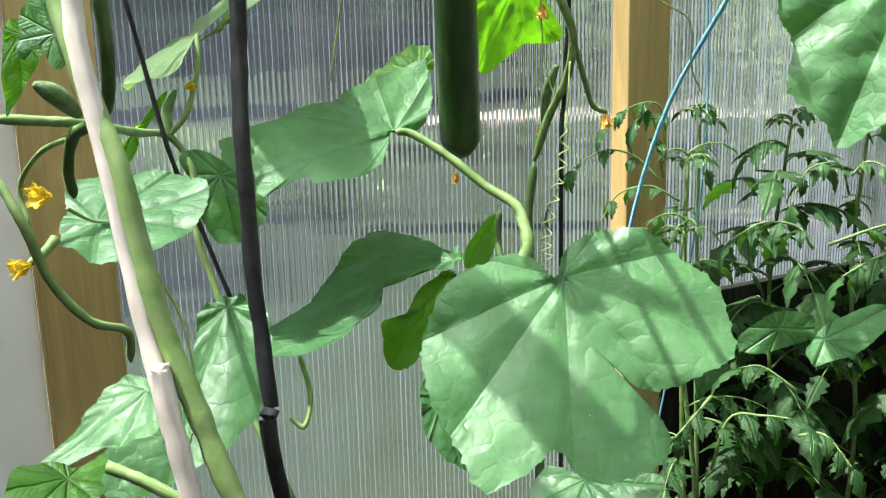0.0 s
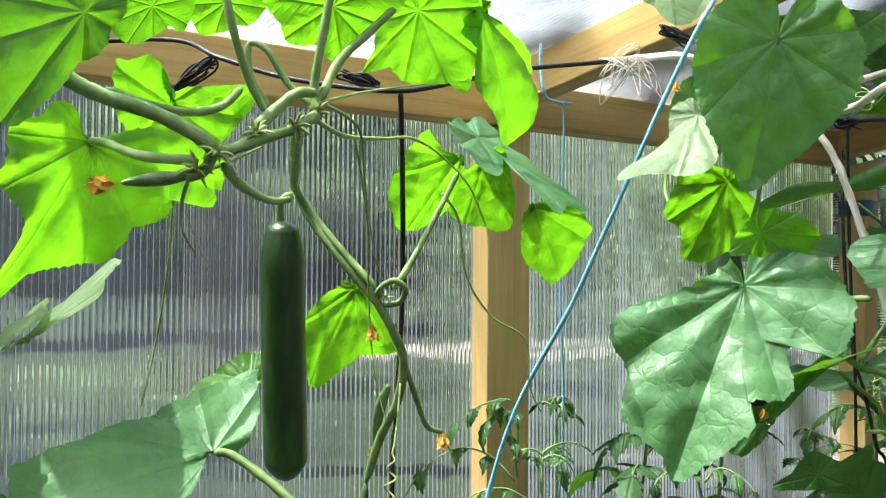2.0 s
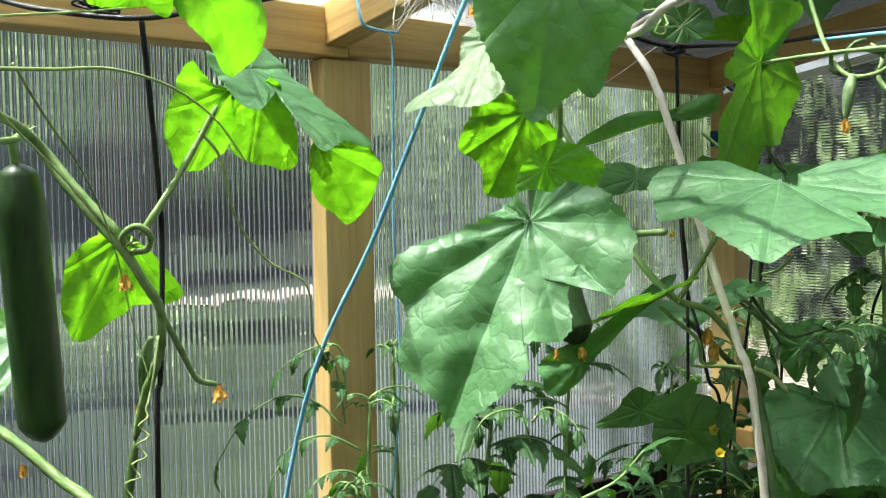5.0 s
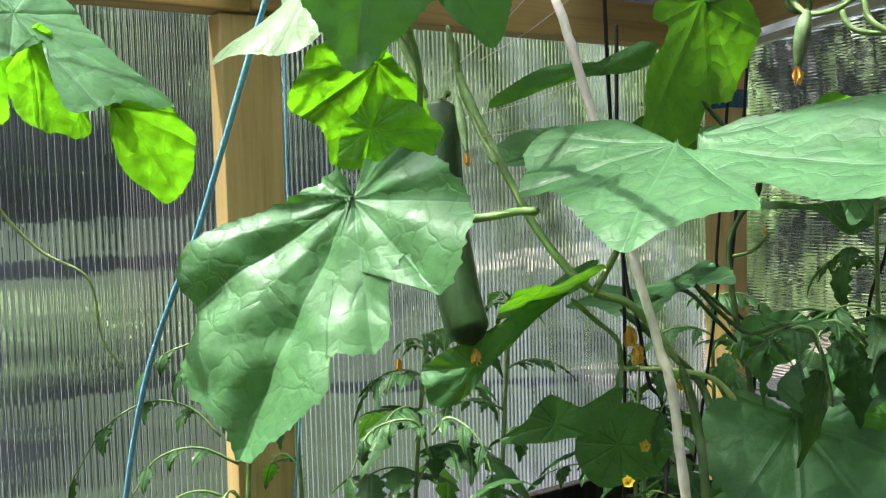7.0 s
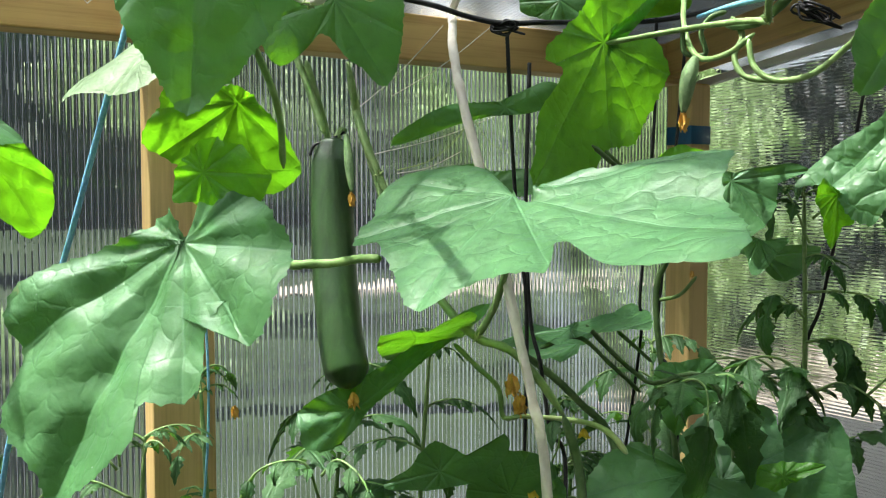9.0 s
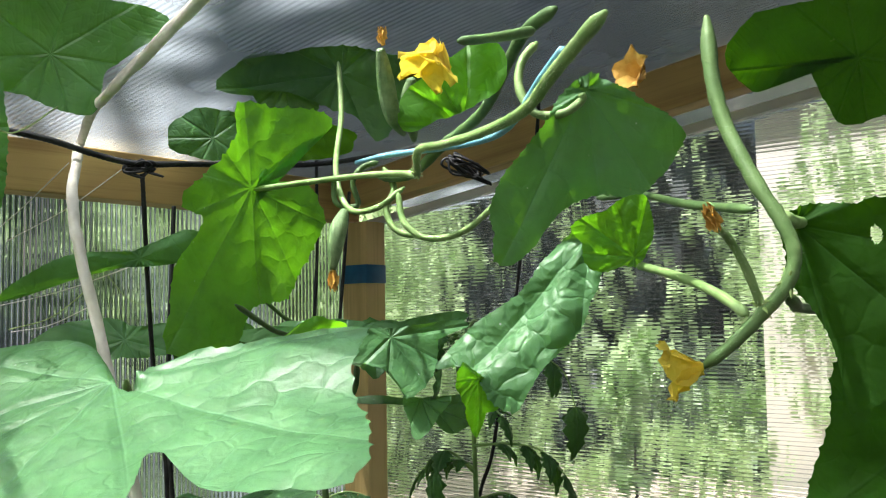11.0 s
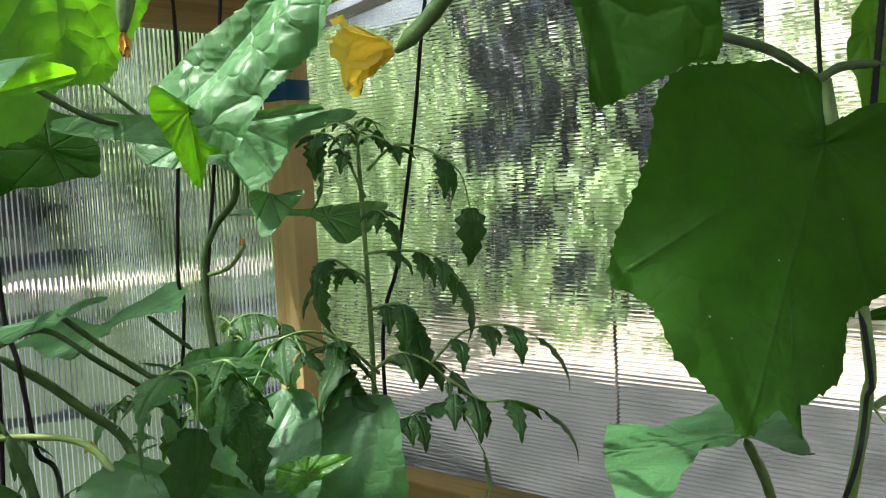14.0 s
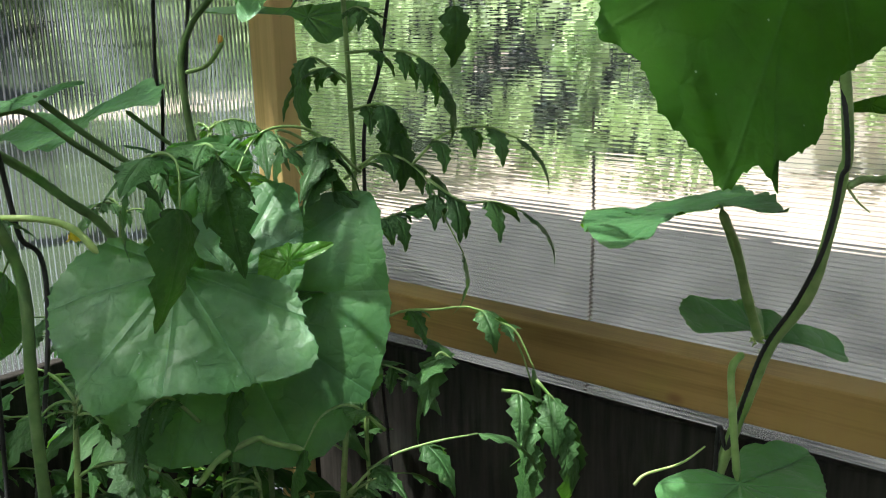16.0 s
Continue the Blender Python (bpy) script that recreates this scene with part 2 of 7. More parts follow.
DRY_PETAL = plain("dry_orange_petal", (0.64, 0.31, 0.05), (0.82, 0.54, 0.12), 0.7, 90, 0.8)
PINE = [wood_material("pine_" + "xyz"[i], (0.36, 0.21, 0.060), (0.60, 0.40, 0.14), i) for i in range(2)]
PINE.append(wood_material("pale_pine_z", (0.44, 0.29, 0.095), (0.68, 0.49, 0.20), 2))
BLACK = plain("black_twine", (0.006, 0.006, 0.007), (0.02, 0.02, 0.022), 0.55, 120, 0.15)
BLUE = plain("blue_twine", (0.12, 0.42, 0.62), (0.32, 0.62, 0.80), 0.5, 300, 0.6)
CREAM = plain("cream_twine", (0.64, 0.58, 0.49), (0.84, 0.79, 0.71), 0.7, 60, 0.12)
TAPE = plain("blue_tape", (0.01, 0.09, 0.19), (0.015, 0.13, 0.26), 0.35, 40, 0.2)
WHITE = plain("white_paint", (0.70, 0.70, 0.68), (0.82, 0.82, 0.80), 0.45, 12, 0.2)
SOIL = plain("dark_soil", (0.012, 0.010, 0.008), (0.045, 0.035, 0.025), 0.95, 28, 12)
GRASS = plain("grass_ground", (0.012, 0.026, 0.009), (0.034, 0.056, 0.019), 0.95, 1.1, 20)
SAND = plain("pinkish_gravel", (0.34, 0.28, 0.24), (0.56, 0.48, 0.43), 0.9, 2.2, 8)
FLUTE_V = sheet_material("fluted_sheet_upright", 0, 0.0095, 0.05, 0.8, (0.62, 0.74, 0.93), (0.35, 0.95, 3.0, 1.0))
FLUTE_H = sheet_material("fluted_sheet_level", 2, 0.0066, 0.13, 0.40, (0.70, 0.78, 0.90), None, 1.02)
ROOF_SHEET = sheet_material("fluted_sheet_roof", 0, 0.0100, 0.29, 0.6, (0.76, 0.84, 0.94))


# ---- mesh helpers ----
def finish(name, bm, mat, parent=None, label="", smooth=True):
    me = bpy.data.meshes.new(name)
    bm.to_mesh(me)
    bm.free()
    if smooth:
        me.polygons.foreach_set("use_smooth", [True] * len(me.polygons))
    me.materials.append(mat)
    ob = new(name, me)
    if parent:
        ob.parent = parent
        ob.matrix_parent_inverse = parent.matrix_basis.inverted()
    return tagged(ob, label)


def part(name, bm, mat, parent, label=""):
    return finish(name, bm, mat, parent, label)


def box(bm, lo, hi, bevel=0.003):
    size = [b - a for a, b in zip(lo, hi)]
    mid = [(a + b) / 2 for a, b in zip(lo, hi)]
    made = bmesh.ops.create_cube(bm, size=1, matrix=Matrix.Translation(mid) @ Matrix.Diagonal((*size, 1)))
    if bevel:
        es = list({e for v in made["verts"] for e in v.link_edges})
        bmesh.ops.bevel(bm, geom=es, offset=bevel, segments=2, affect="EDGES", profile=0.5)
    return made


def timber(name, lo, hi, label, category="beam", axis=None, turn=None):
    """A planed softwood timber with eased edges and a few knots standing a little proud."""
    bm = bmesh.new()
    box(bm, lo, hi, 0.003)
    size = [b - a for a, b in zip(lo, hi)]
    axis = size.index(max(size)) if axis is None else axis
    ob = finish(name, bm, PINE[axis], None, label, False)
    if turn is not None:
        ob.matrix_basis = turn
    return tagged(ob, "", category, "", "structure")


def spline(pts, steps=8):
    """Points along a Catmull-Rom curve through pts."""
    p = [Vector(q) for q in pts]
    p = [p[0] * 2 - p[1]] + p + [p[-1] * 2 - p[-2]]
    out = []
    for i in range(1, len(p) - 2):
        a, b, c, d = p[i - 1:i + 3]
        for k in range(steps):
            t = k / steps
            out.append(0.5 * ((2 * b) + (c - a) * t + (2 * a - 5 * b + 4 * c - d) * t * t + (3 * b - a - 3 * c + d) * t ** 3))
    out.append(p[-2])
    return out


def tube_into(bm, pts, radius, sides=8, lumps=0.0, seed=0):
    """A swept round along pts; radius is a number, or a function of 0..1 along it."""
    rings = []
    up = Vector((0.13, 0.31, 0.94))
    rng = random.Random(seed)
    for i, p in enumerate(pts):
        d = (pts[min(i + 1, len(pts) - 1)] - pts[max(i - 1, 0)]).normalized()
        side = d.cross(up)
        if side.length < 1e-4:
            side = d.orthogonal()
        side.normalize()
        up = side.cross(d).normalized()
        r = radius(i / (len(pts) - 1)) if callable(radius) else radius
        r *= 1 + lumps * (rng.random() - 0.5)
        rings.append([bm.verts.new(p + (side * math.cos(2 * math.pi * k / sides) + up * math.sin(2 * math.pi * k / sides)) * r) for k in range(sides)])
    for a, b in zip(rings, rings[1:]):
        for k in range(sides):
            bm.faces.new((a[k], a[(k + 1) % sides], b[(k + 1) % sides], b[k]))
    bm.faces.new(rings[0][::-1])
    bm.faces.new(rings[-1])


def tube(name, pts, r0, r1, mat, parent=None, label="", steps=8, sides=8, lumps=0.12):
    bm = bmesh.new()
    tube_into(bm, spline(pts, steps), lambda t: (r0 + (r1 - r0) * t) * min(1.0, 0.35 + 16 * t, 0.35 + 16 * (1 - t)), sides, lumps, len(pts))
    return finish(name, bm, mat, parent, label)


def twine(name, pts, r, mat, label, strands=3, turns=420, steps=10):
    """A twisted cord of several strands along pts."""
    bm = bmesh.new()
    line = spline(pts, steps)
    total = sum((b - a).length for a, b in zip(line, line[1:]))
    n = max(30, int(total / 0.0025))
    dense, acc, i = [], 0.0, 0
    marks = [0.0]
    for a, b in zip(line, line[1:]):
        marks.append(marks[-1] + (b - a).length)
    for k in range(n + 1):
        s = total * k / n
        while i < len(line) - 2 and marks[i + 1] < s:
            i += 1
        f = (s - marks[i]) / max(1e-6, marks[i + 1] - marks[i])
        dense.append(line[i].lerp(line[i + 1], f))
    rings, sides = [], strands * 4
    for k, p in enumerate(dense):
        d = (dense[min(k + 1, n)] - dense[max(k - 1, 0)]).normalized()
        s = d.cross(Vector((0.2, 0.3, 0.93))).normalized()
        u = s.cross(d)
        a0 = turns * total * k / n
        wob = 1 + 0.12 * noise.noise(p * 70)
        rings.append([bm.verts.new(p + (s * math.cos(a) + u * math.sin(a)) * r * wob * (0.78 + 0.26 * abs(math.cos((a - a0) * strands / 2))))
                      for a in (2 * math.pi * q / sides for q in range(sides))])
    for a, b in zip(rings, rings[1:]):
        for q in range(sides):
            bm.faces.new((a[q], a[(q + 1) % sides], b[(q + 1) % sides], b[q]))
    bm.faces.new(rings[0][::-1])
    bm.faces.new(rings[-1])
    return tagged(finish(name, bm, mat, None, label), "", "string")


# ---- leaves ----
KEY_OUTLINE = ((0, 1.0), (14, 0.93), (30, 0.83), (60, 0.86), (98, 0.73), (148, 0.60), (172, 0.25), (-172, 0.25), (-148, 0.60), (-98, 0.73), (-60, 0.86), (-30, 0.83), (-14, 0.93))
VEINS = (0.0, 34.0, -34.0, 64.0, -64.0, 104.0, -104.0, 145.0, -145.0)


def margin(outline, n):
    """n points evenly along the smooth margin of a leaf, from a few (degrees, reach) pairs in order round it."""
    pts = [Vector((r * math.sin(radians(a)), r * math.cos(radians(a)))) for a, r in outline]
    k, fine = len(pts), []
    for i in range(k):
        a, b, c, d = (pts[(i + q) % k] for q in (-1, 0, 1, 2))
        for q in range(6):
            t = q / 6
            fine.append(b.lerp(c, t) + 0.12 * math.sin(math.pi * t) * ((b - a) - (d - c)))
    fine.append(fine[0])
    run = [0.0]
    for a, b in zip(fine, fine[1:]):
        run.append(run[-1] + (b - a).length)
    at = np.linspace(0, run[-1], n, endpoint=False)
    return [Vector((x, y)) for x, y in zip(np.interp(at, run, [p.x for p in fine]), np.interp(at, run, [p.y for p in fine]))], run[-1]


def leaf_mesh(size, cup=0.0, droop=0.0, curl=0.0, fold=0.0, wave=0.02, quilt=1.0, outline=KEY_OUTLINE, seed=0, fine=1, hole=None):
    """A cucumber leaf in its own space: stalk at the origin, tip along +y, upper side along +z.
    droop bends it down along its length, curl across it (radians over one size), fold makes a V of the midrib."""
    rng = random.Random(seed)
    na, nr = (240, 44) if fine == 2 else (150, 26) if fine else (80, 12)
    ph = [rng.uniform(0, 6.28) for _ in range(6)]
    bm = bmesh.new()
    lay, lay2 = bm.verts.layers.float.new("across"), bm.verts.layers.float.new("along")
    off = Vector((rng.uniform(-50, 50), rng.uniform(-50, 50), seed * 3.1))
    edge, girth = margin(outline, na)
    mid = sum(edge, Vector((0, 0))) / na * 0.75
    teeth = 0.009 * min(1.0, girth / 5)
    edge = [e + (e - mid).normalized() * (teeth * (1.0 if j % 4 == 0 else -0.5) + rng.uniform(-0.004, 0.004)) for j, e in enumerate(edge)]

    def vertex(x, y, s):
        rho, deg = math.hypot(x, y), math.degrees(math.atan2(x, y))
        best = min(abs(rho * math.sin(radians(d))) for d in ((deg - v + 180) % 360 - 180 for v in VEINS) if abs(d) < 80)
        flat_x, flat_y = x, y
        z = quilt * 0.014 * (1 - math.exp(-(best / 0.08) ** 2)) * min(1, rho * 2.2)
        z += quilt * 0.007 * noise.noise(Vector((x, y, 0)) * 8 + off) + 0.07 * noise.noise(Vector((x, y, 0)) * 1.9 + off) * min(1, rho)
        z += wave * s ** 2.5 * (math.sin(radians(deg) * 5 + ph[0]) + 0.6 * math.sin(radians(deg) * 11 + ph[1]))
        z += cup * rho * rho + fold * abs(x)
        if abs(curl) > 1e-3:
            a = x * curl
            x, z = (math.sin(a) / curl) + z * math.sin(a), -(1 - math.cos(a)) / curl + z * math.cos(a)
        if abs(droop) > 1e-3:
            a = y * droop
            y, z = math.sin(a) / droop + z * math.sin(a), -(1 - math.cos(a)) / droop + z * math.cos(a)
        vert = bm.verts.new(Vector((x, y, z)) * size)
        vert[lay], vert[lay2] = flat_x, flat_y
        return vert

    rows = []
    for k in range(1, nr + 1):
        s = k / nr
        rows.append([vertex(*mid.lerp(e, s), s) for e in edge])
    centre = vertex(mid.x, mid.y, 0)
    for j in range(na):
        bm.faces.new((rows[0][(j + 1) % na], rows[0][j], centre))
    flat = []
    for k, (a, b) in enumerate(zip(rows, rows[1:])):
        for j in range(na):
            i = (j + 1) % na
            f = bm.faces.new((a[j], a[i], b[i], b[j]))
            if hole:
                q = mid.lerp(edge[j], (k + 1.5) / nr)
                flat.append((f, q.x, q.y))
    if hole:
        hx, hy, hr = hole
        torn = [f for f, x, y in flat if math.hypot((x - hx) * 1.6, y - hy) < hr]
        bmesh.ops.delete(bm, geom=torn, context="FACES")
    return bm


def basis(at, tip, normal):
    y = Vector(tip).normalized()
    z = Vector(normal)
    z = (z - y * z.dot(y)).normalized()
    x = y.cross(z)
    return Matrix.Translation(at) @ Matrix((x, y, z)).transposed().to_4x4()


LEAF_COUNT = [0]


def leaf(plant, at, tip, normal, size, mat=None, stalk=(), label="", **shape):
    """One leaf of a plant, its stalk through the points of stalk to the leaf's foot."""
    LEAF_COUNT[0] += 1
    shape.setdefault("seed", LEAF_COUNT[0])
    ob = finish("leaf", leaf_mesh(size, **shape), mat or LEAF, plant, label)
    ob.matrix_basis = basis(at, tip, normal)
    if len(stalk):
        bm = bmesh.new()
        tube_into(bm, spline([*stalk, at], 7), lambda t: 0.0036 - 0.0012 * t, 7, 0.1, LEAF_COUNT[0])
        finish("leaf_stalk", bm, STEM, plant)
    return ob


def plant(name, at, label, category, group=""):
    ob = tagged(new(name), label, category, group)
    ob.matrix_basis = Matrix.Translation(at)
    return ob


# ---- the greenhouse ----
X0, X1, Y0, Y1 = -0.55, 2.224, -1.25, 1.41      # inner faces of the sheets
TOP = 1.79                                      # underside of the wall plate
SLOPE = 0.14                                    # the roof rises towards -y


def roof_z(y):
    return 1.807 + (1.36 - y) * SLOPE


def webs(name, lo, hi, axis, pitch, depth_axis, mat, parent, top=None):
    """The thin webs between the two skins of a twin-wall sheet."""
    size = [b - a for a, b in zip(lo, hi)]
    n = int(size[axis] / pitch)
    verts, faces = [], []
    for i in range(n):
        a = lo[axis] + (i + 0.5) * pitch
        l, h = list(lo), list(hi)
        l[axis], h[axis] = a - 0.00035, a + 0.00035
        if top and a > top(h[1]):
            h[1] = h[1] - (a - top(h[1])) / END_SLOPE
        b = len(verts)
        verts += [(x, y, z) for x in (l[0], h[0]) for y in (l[1], h[1]) for z in (l[2], h[2])]
        faces += [(b, b + 1, b + 3, b + 2), (b + 4, b + 6, b + 7, b + 5), (b, b + 4, b + 5, b + 1), (b + 2, b + 3, b + 7, b + 6), (b, b + 2, b + 6, b + 4), (b + 1, b + 5, b + 7, b + 3)]
    me = bpy.data.meshes.new(name)
    me.from_pydata(verts, [], faces)
    me.materials.append(mat)
    ob = new(name, me)
    ob.parent = parent
    ob.visible_shadow = False
    return tagged(ob, "", "", "", "stuff")


def sheet_wall(name, lo, hi, mat, web_axis, label, inward, pitch=0.0095, top=None):
    inward = Vector(inward)
    bm = bmesh.new()
    box(bm, lo, hi, 0)
    ob = finish(name, bm, mat, None, label, False)
    ob.data.materials.append(SKIN)
    for f in ob.data.polygons:
        f.material_index = 0 if abs(f.normal.dot(inward) - 1) < 0.01 else 1
    ob.visible_shadow = False
    i = [b - a for a, b in zip(lo, hi)].index(min(b - a for a, b in zip(lo, hi)))
    l, h = list(lo), list(hi)
    l[i] += 0.0006
    h[i] -= 0.0006
    webs("cell_webs", l, h, web_axis, pitch, i, WEB_UPRIGHT if web_axis == 0 else WEB_LEVEL, ob, top)
    return tagged(ob, "", "wall", "", "structure")


def web_material(name, least, most, tint):
    m, n, l, p = material(name)
    p.inputs["Base Color"].default_value = (*tint, 1)
    p.inputs["Roughness"].default_value = 0.25
    g = n.new("ShaderNodeNewGeometry")
    v = ramp(n, [(0.0, (least,) * 3), (1.0, (most,) * 3)])
    l.new(g.outputs["Random Per Island"], v.inputs["Fac"])
    t, s = n.new("ShaderNodeBsdfTransparent"), n.new("ShaderNodeMixShader")
    d, s2 = n.new("ShaderNodeBsdfTranslucent"), n.new("ShaderNodeMixShader")
    s2.inputs["Fac"].default_value = 0.5
    l.new(v.outputs["Color"], s.inputs["Fac"])
    l.new(p.outputs[0], s2.inputs[1])
    l.new(d.outputs[0], s2.inputs[2])
    l.new(t.outputs[0], s.inputs[1])
    l.new(s2.outputs[0], s.inputs[2])
    l.new(s.outputs[0], n["Material Output"].inputs["Surface"])
    return m


WEB_UPRIGHT, WEB_LEVEL = web_material("cell_web_upright", 0.20, 0.55, (0.46, 0.53, 0.64)), web_material("cell_web_level", 0.17, 0.30, (0.46, 0.50, 0.56))


def skin_material():
    """The clear outer skin of the sheet: it shows only by its gloss."""
    m, n, l, p = material("clear_skin")
    t, g, f, s = n.new("ShaderNodeBsdfTransparent"), n.new("ShaderNodeBsdfGlossy"), n.new("ShaderNodeFresnel"), n.new("ShaderNodeMixShader")
    f.inputs["IOR"].default_value, g.inputs["Roughness"].default_value = 1.3, 0.15
    l.new(f.outputs[0], s.inputs["Fac"])
    l.new(t.outputs[0], s.inputs[1])
    l.new(g.outputs[0], s.inputs[2])
    l.new(s.outputs[0], n["Material Output"].inputs["Surface"])
    return m


SKIN = skin_material()

# ground outside and soil inside
bm = bmesh.new()
bmesh.ops.create_grid(bm, x_segments=60, y_segments=60, size=60)
for v in bm.verts:
    v.co.z = 0.02 * noise.noise(v.co * 0.4) - 0.03
tagged(finish("ground", bm, GRASS, None, "mown green grass ground round the greenhouse"), "", "ground", "", "structure")
bm = bmesh.new()
bmesh.ops.create_grid(bm, x_segments=70, y_segments=70, size=1, matrix=Matrix.Translation(((X0 + X1) / 2, (Y0 + Y1) / 2, 0.02)) @ Matrix.Diagonal(((X1 - X0) / 2 + 0.02, (Y1 - Y0) / 2 + 0.02, 1, 1)))
for v in bm.verts:
    v.co.z += 0.035 * noise.noise(v.co * 6) + 0.02 * noise.noise(v.co * 21)
tagged(finish("floor", bm, SOIL, None, "dark loose garden soil on the greenhouse floor"), "", "floor", "", "structure")

# walls of twin-wall sheet
sheet_wall("wall_long", (X0, Y1, 0.02), (X1 + 0.006, Y1 + 0.006, TOP + 0.09), FLUTE_V, 0, "clear twin-wall polycarbonate sheet with upright flutes", (0, -1, 0))
END_SLOPE = 0.135


def end_top(y):
    return 1.775 + (1.40 - y) * END_SLOPE


end = sheet_wall("wall_end", (X1, Y0, 0.02), (X1 + 0.006, Y1 - 0.002, end_top(Y0)), FLUTE_H, 2, "clear twin-wall polycarbonate sheet with level flutes, cut to the roof slope", (-1, 0, 0), 0.0066, end_top)
for v in end.data.vertices:
    if v.co.z > 1:
        v.co.z = end_top(v.co.y)
bm = bmesh.new()
box(bm, (X1 - 0.006, Y0, -0.004), (X1 + 0.012, 1.36, 0.012), 0.002)
for v in bm.verts:
    v.co.z += end_top(v.co.y)
tagged(finish("trim", bm, WHITE, None, "white edge trim along the top of the end sheet", False), "", "trim", "", "structure")
# unseen opaque wall, added to keep light off the camera side
bm = bmesh.new()
box(bm, (X0 - 1.5, Y0 - 0.2, -0.05), (X1 + 0.4, Y0 - 0.001, 2.55), 0.004)
tagged(finish("wall_back", bm, plain("light_block_render", (0.09, 0.09, 0.08), (0.15, 0.145, 0.13), 0.9, 7, 3), None, "unseen dark wall behind the lean-to, added to cut light from behind", False), "", "wall", "", "structure")
# unseen end, closed with dark boards to lower the light inside
bm = bmesh.new()
box(bm, (X0 - 0.03, Y0, 0.02), (X0, Y1 + 0.006, 1.90), 0.002)
tagged(finish("wall_door_end", bm, plain("light_block_boards", (0.07, 0.05, 0.03), (0.14, 0.10, 0.06), 0.8, 8, 2, (6, 6, 0.5)), None, "unseen opaque end wall behind the camera, added to cut the light", False), "", "wall", "", "structure")

# roof
tilt = -math.atan(SLOPE)
bm = bmesh.new()
box(bm, (X0 - 0.1, -1.40, 0.0745), (X1 + 0.45, 1.50, 0.0845), 0)
roof = finish("roof", bm, ROOF_SHEET, None, "milky twin-wall polycarbonate roof sheet", False)
roof.visible_shadow = False
ROOF_AT = Matrix.Translation((0, 0, roof_z(0))) @ Matrix.Rotation(tilt, 4, "X")
roof.matrix_basis = ROOF_AT
tagged(roof, "", "roof", "", "structure")
bm = bmesh.new()
bmesh.ops.create_grid(bm, x_segments=1, y_segments=1, size=1, matrix=Matrix.Translation(((X0 + X1) / 2 + 0.17, 0.05, 0.089)) @ Matrix.Diagonal(((X1 - X0) / 2 + 0.27, 1.45, 1, 1)))
# added tinted film that dims the sun inside; the roof sheet casts no shadow
film, fn, fl, fp = material("sun_dimming_film")
clear = fn.new("ShaderNodeBsdfTransparent")
clear.inputs["Color"].default_value = (0.72, 0.735, 0.735, 1)
fl.new(clear.outputs[0], fn["Material Output"].inputs["Surface"])
skin = part("dimming_film", bm, film, roof)
skin.matrix_parent_inverse = Matrix()

# timber frame
timber("wall_plate", (X0, 1.352, TOP), (1.125, Y1, TOP + 0.085), "planed pale pine wall plate along the wall top")
timber("wall_plate", (1.127, 1.355, TOP + 0.004), (X1, Y1, TOP + 0.086), "planed pale pine wall plate along the wall top")
timber("post", (1.078, 1.362, 0.03), (1.178, Y1, TOP - 0.002), "upright planed pine post against the fluted sheet", "post")
timber("post", (0.040, 1.362, 0.03), (0.147, Y1, TOP - 0.002), "upright planed pine post beside a white board", "post")
corner = timber("corner_post", (2.168, 1.283, 0.03), (X1, 1.352, TOP - 0.002), "upright planed pine corner post with blue tape", "post")
for x in (0.06, 1.078, 2.168):
    r = timber("rafter", (x, -1.30, 0.0), (x + 0.048, 1.40, 0.072), "planed pale pine rafter under the roof sheet", "rafter", 1)
    r.matrix_basis = ROOF_AT
rail = timber("rail", (2.160, Y0, 0.907), (X1, 1.281, 0.984), "level pine rail with knots across the end wall, coloured darker for shade", "rail")
# darker copy of the pine: the rail's shade is put into its colour
rail.data.materials[0] = wood_material("shaded_pine_y", (0.15, 0.088, 0.024), (0.29, 0.19, 0.062), 1)
timber("cross_beam", (1.55, 0.16, 1.90), (2.166, 0.21, 1.975), "short pine beam under the roof", "beam", 0)

# dark plinth boards along the foot of the walls
DARK_BOARD = plain("dark_board", (0.016, 0.015, 0.013), (0.040, 0.038, 0.033), 0.9, 12, 1.0, (6, 6, 0.6), 0.08)
for lo, hi in (((X1 - 0.022, Y0, 0.03), (X1 - 0.002, 1.281, 0.862)), ((1.18, Y1 - 0.024, 0.03), (2.166, Y1 - 0.002, 0.90))):
    bm = bmesh.new()
    box(bm, lo, hi, 0.003)
    tagged(finish("plinth_board", bm, DARK_BOARD, None, "dark weathered plinth board at the wall foot", False), "", "board", "", "structure")

# white plastic panel beside the far post
panel, pn, pl, pp = material("white_plastic")
pp.inputs["Base Color"].default_value = (0.80, 0.80, 0.78, 1)
pp.inputs["Roughness"].default_value = 0.4
glow, both = pn.new("ShaderNodeBsdfTranslucent"), pn.new("ShaderNodeMixShader")
glow.inputs["Color"].default_value = (0.82, 0.83, 0.80, 1)
smudge = ramp(pn, [(0.3, (0.45,) * 3), (0.7, (0.65,) * 3)])
pl.new(noise_node(pn, pl, 4, 4).outputs["Fac"], smudge.inputs["Fac"])
pl.new(smudge.outputs["Color"], both.inputs["Fac"])
pl.new(pp.outputs[0], both.inputs[1])
pl.new(glow.outputs[0], both.inputs[2])
pl.new(both.outputs[0], pn["Material Output"].inputs["Surface"])
bm = bmesh.new()
box(bm, (-0.12, 1.398, 0.03), (0.038, 1.404, TOP - 0.002), 0.001)
tagged(finish("panel", bm, panel, None, "upright white translucent plastic panel beside the pine post", False), "", "panel", "", "structure")

# blue tape round the corner post
bm = bmesh.new()
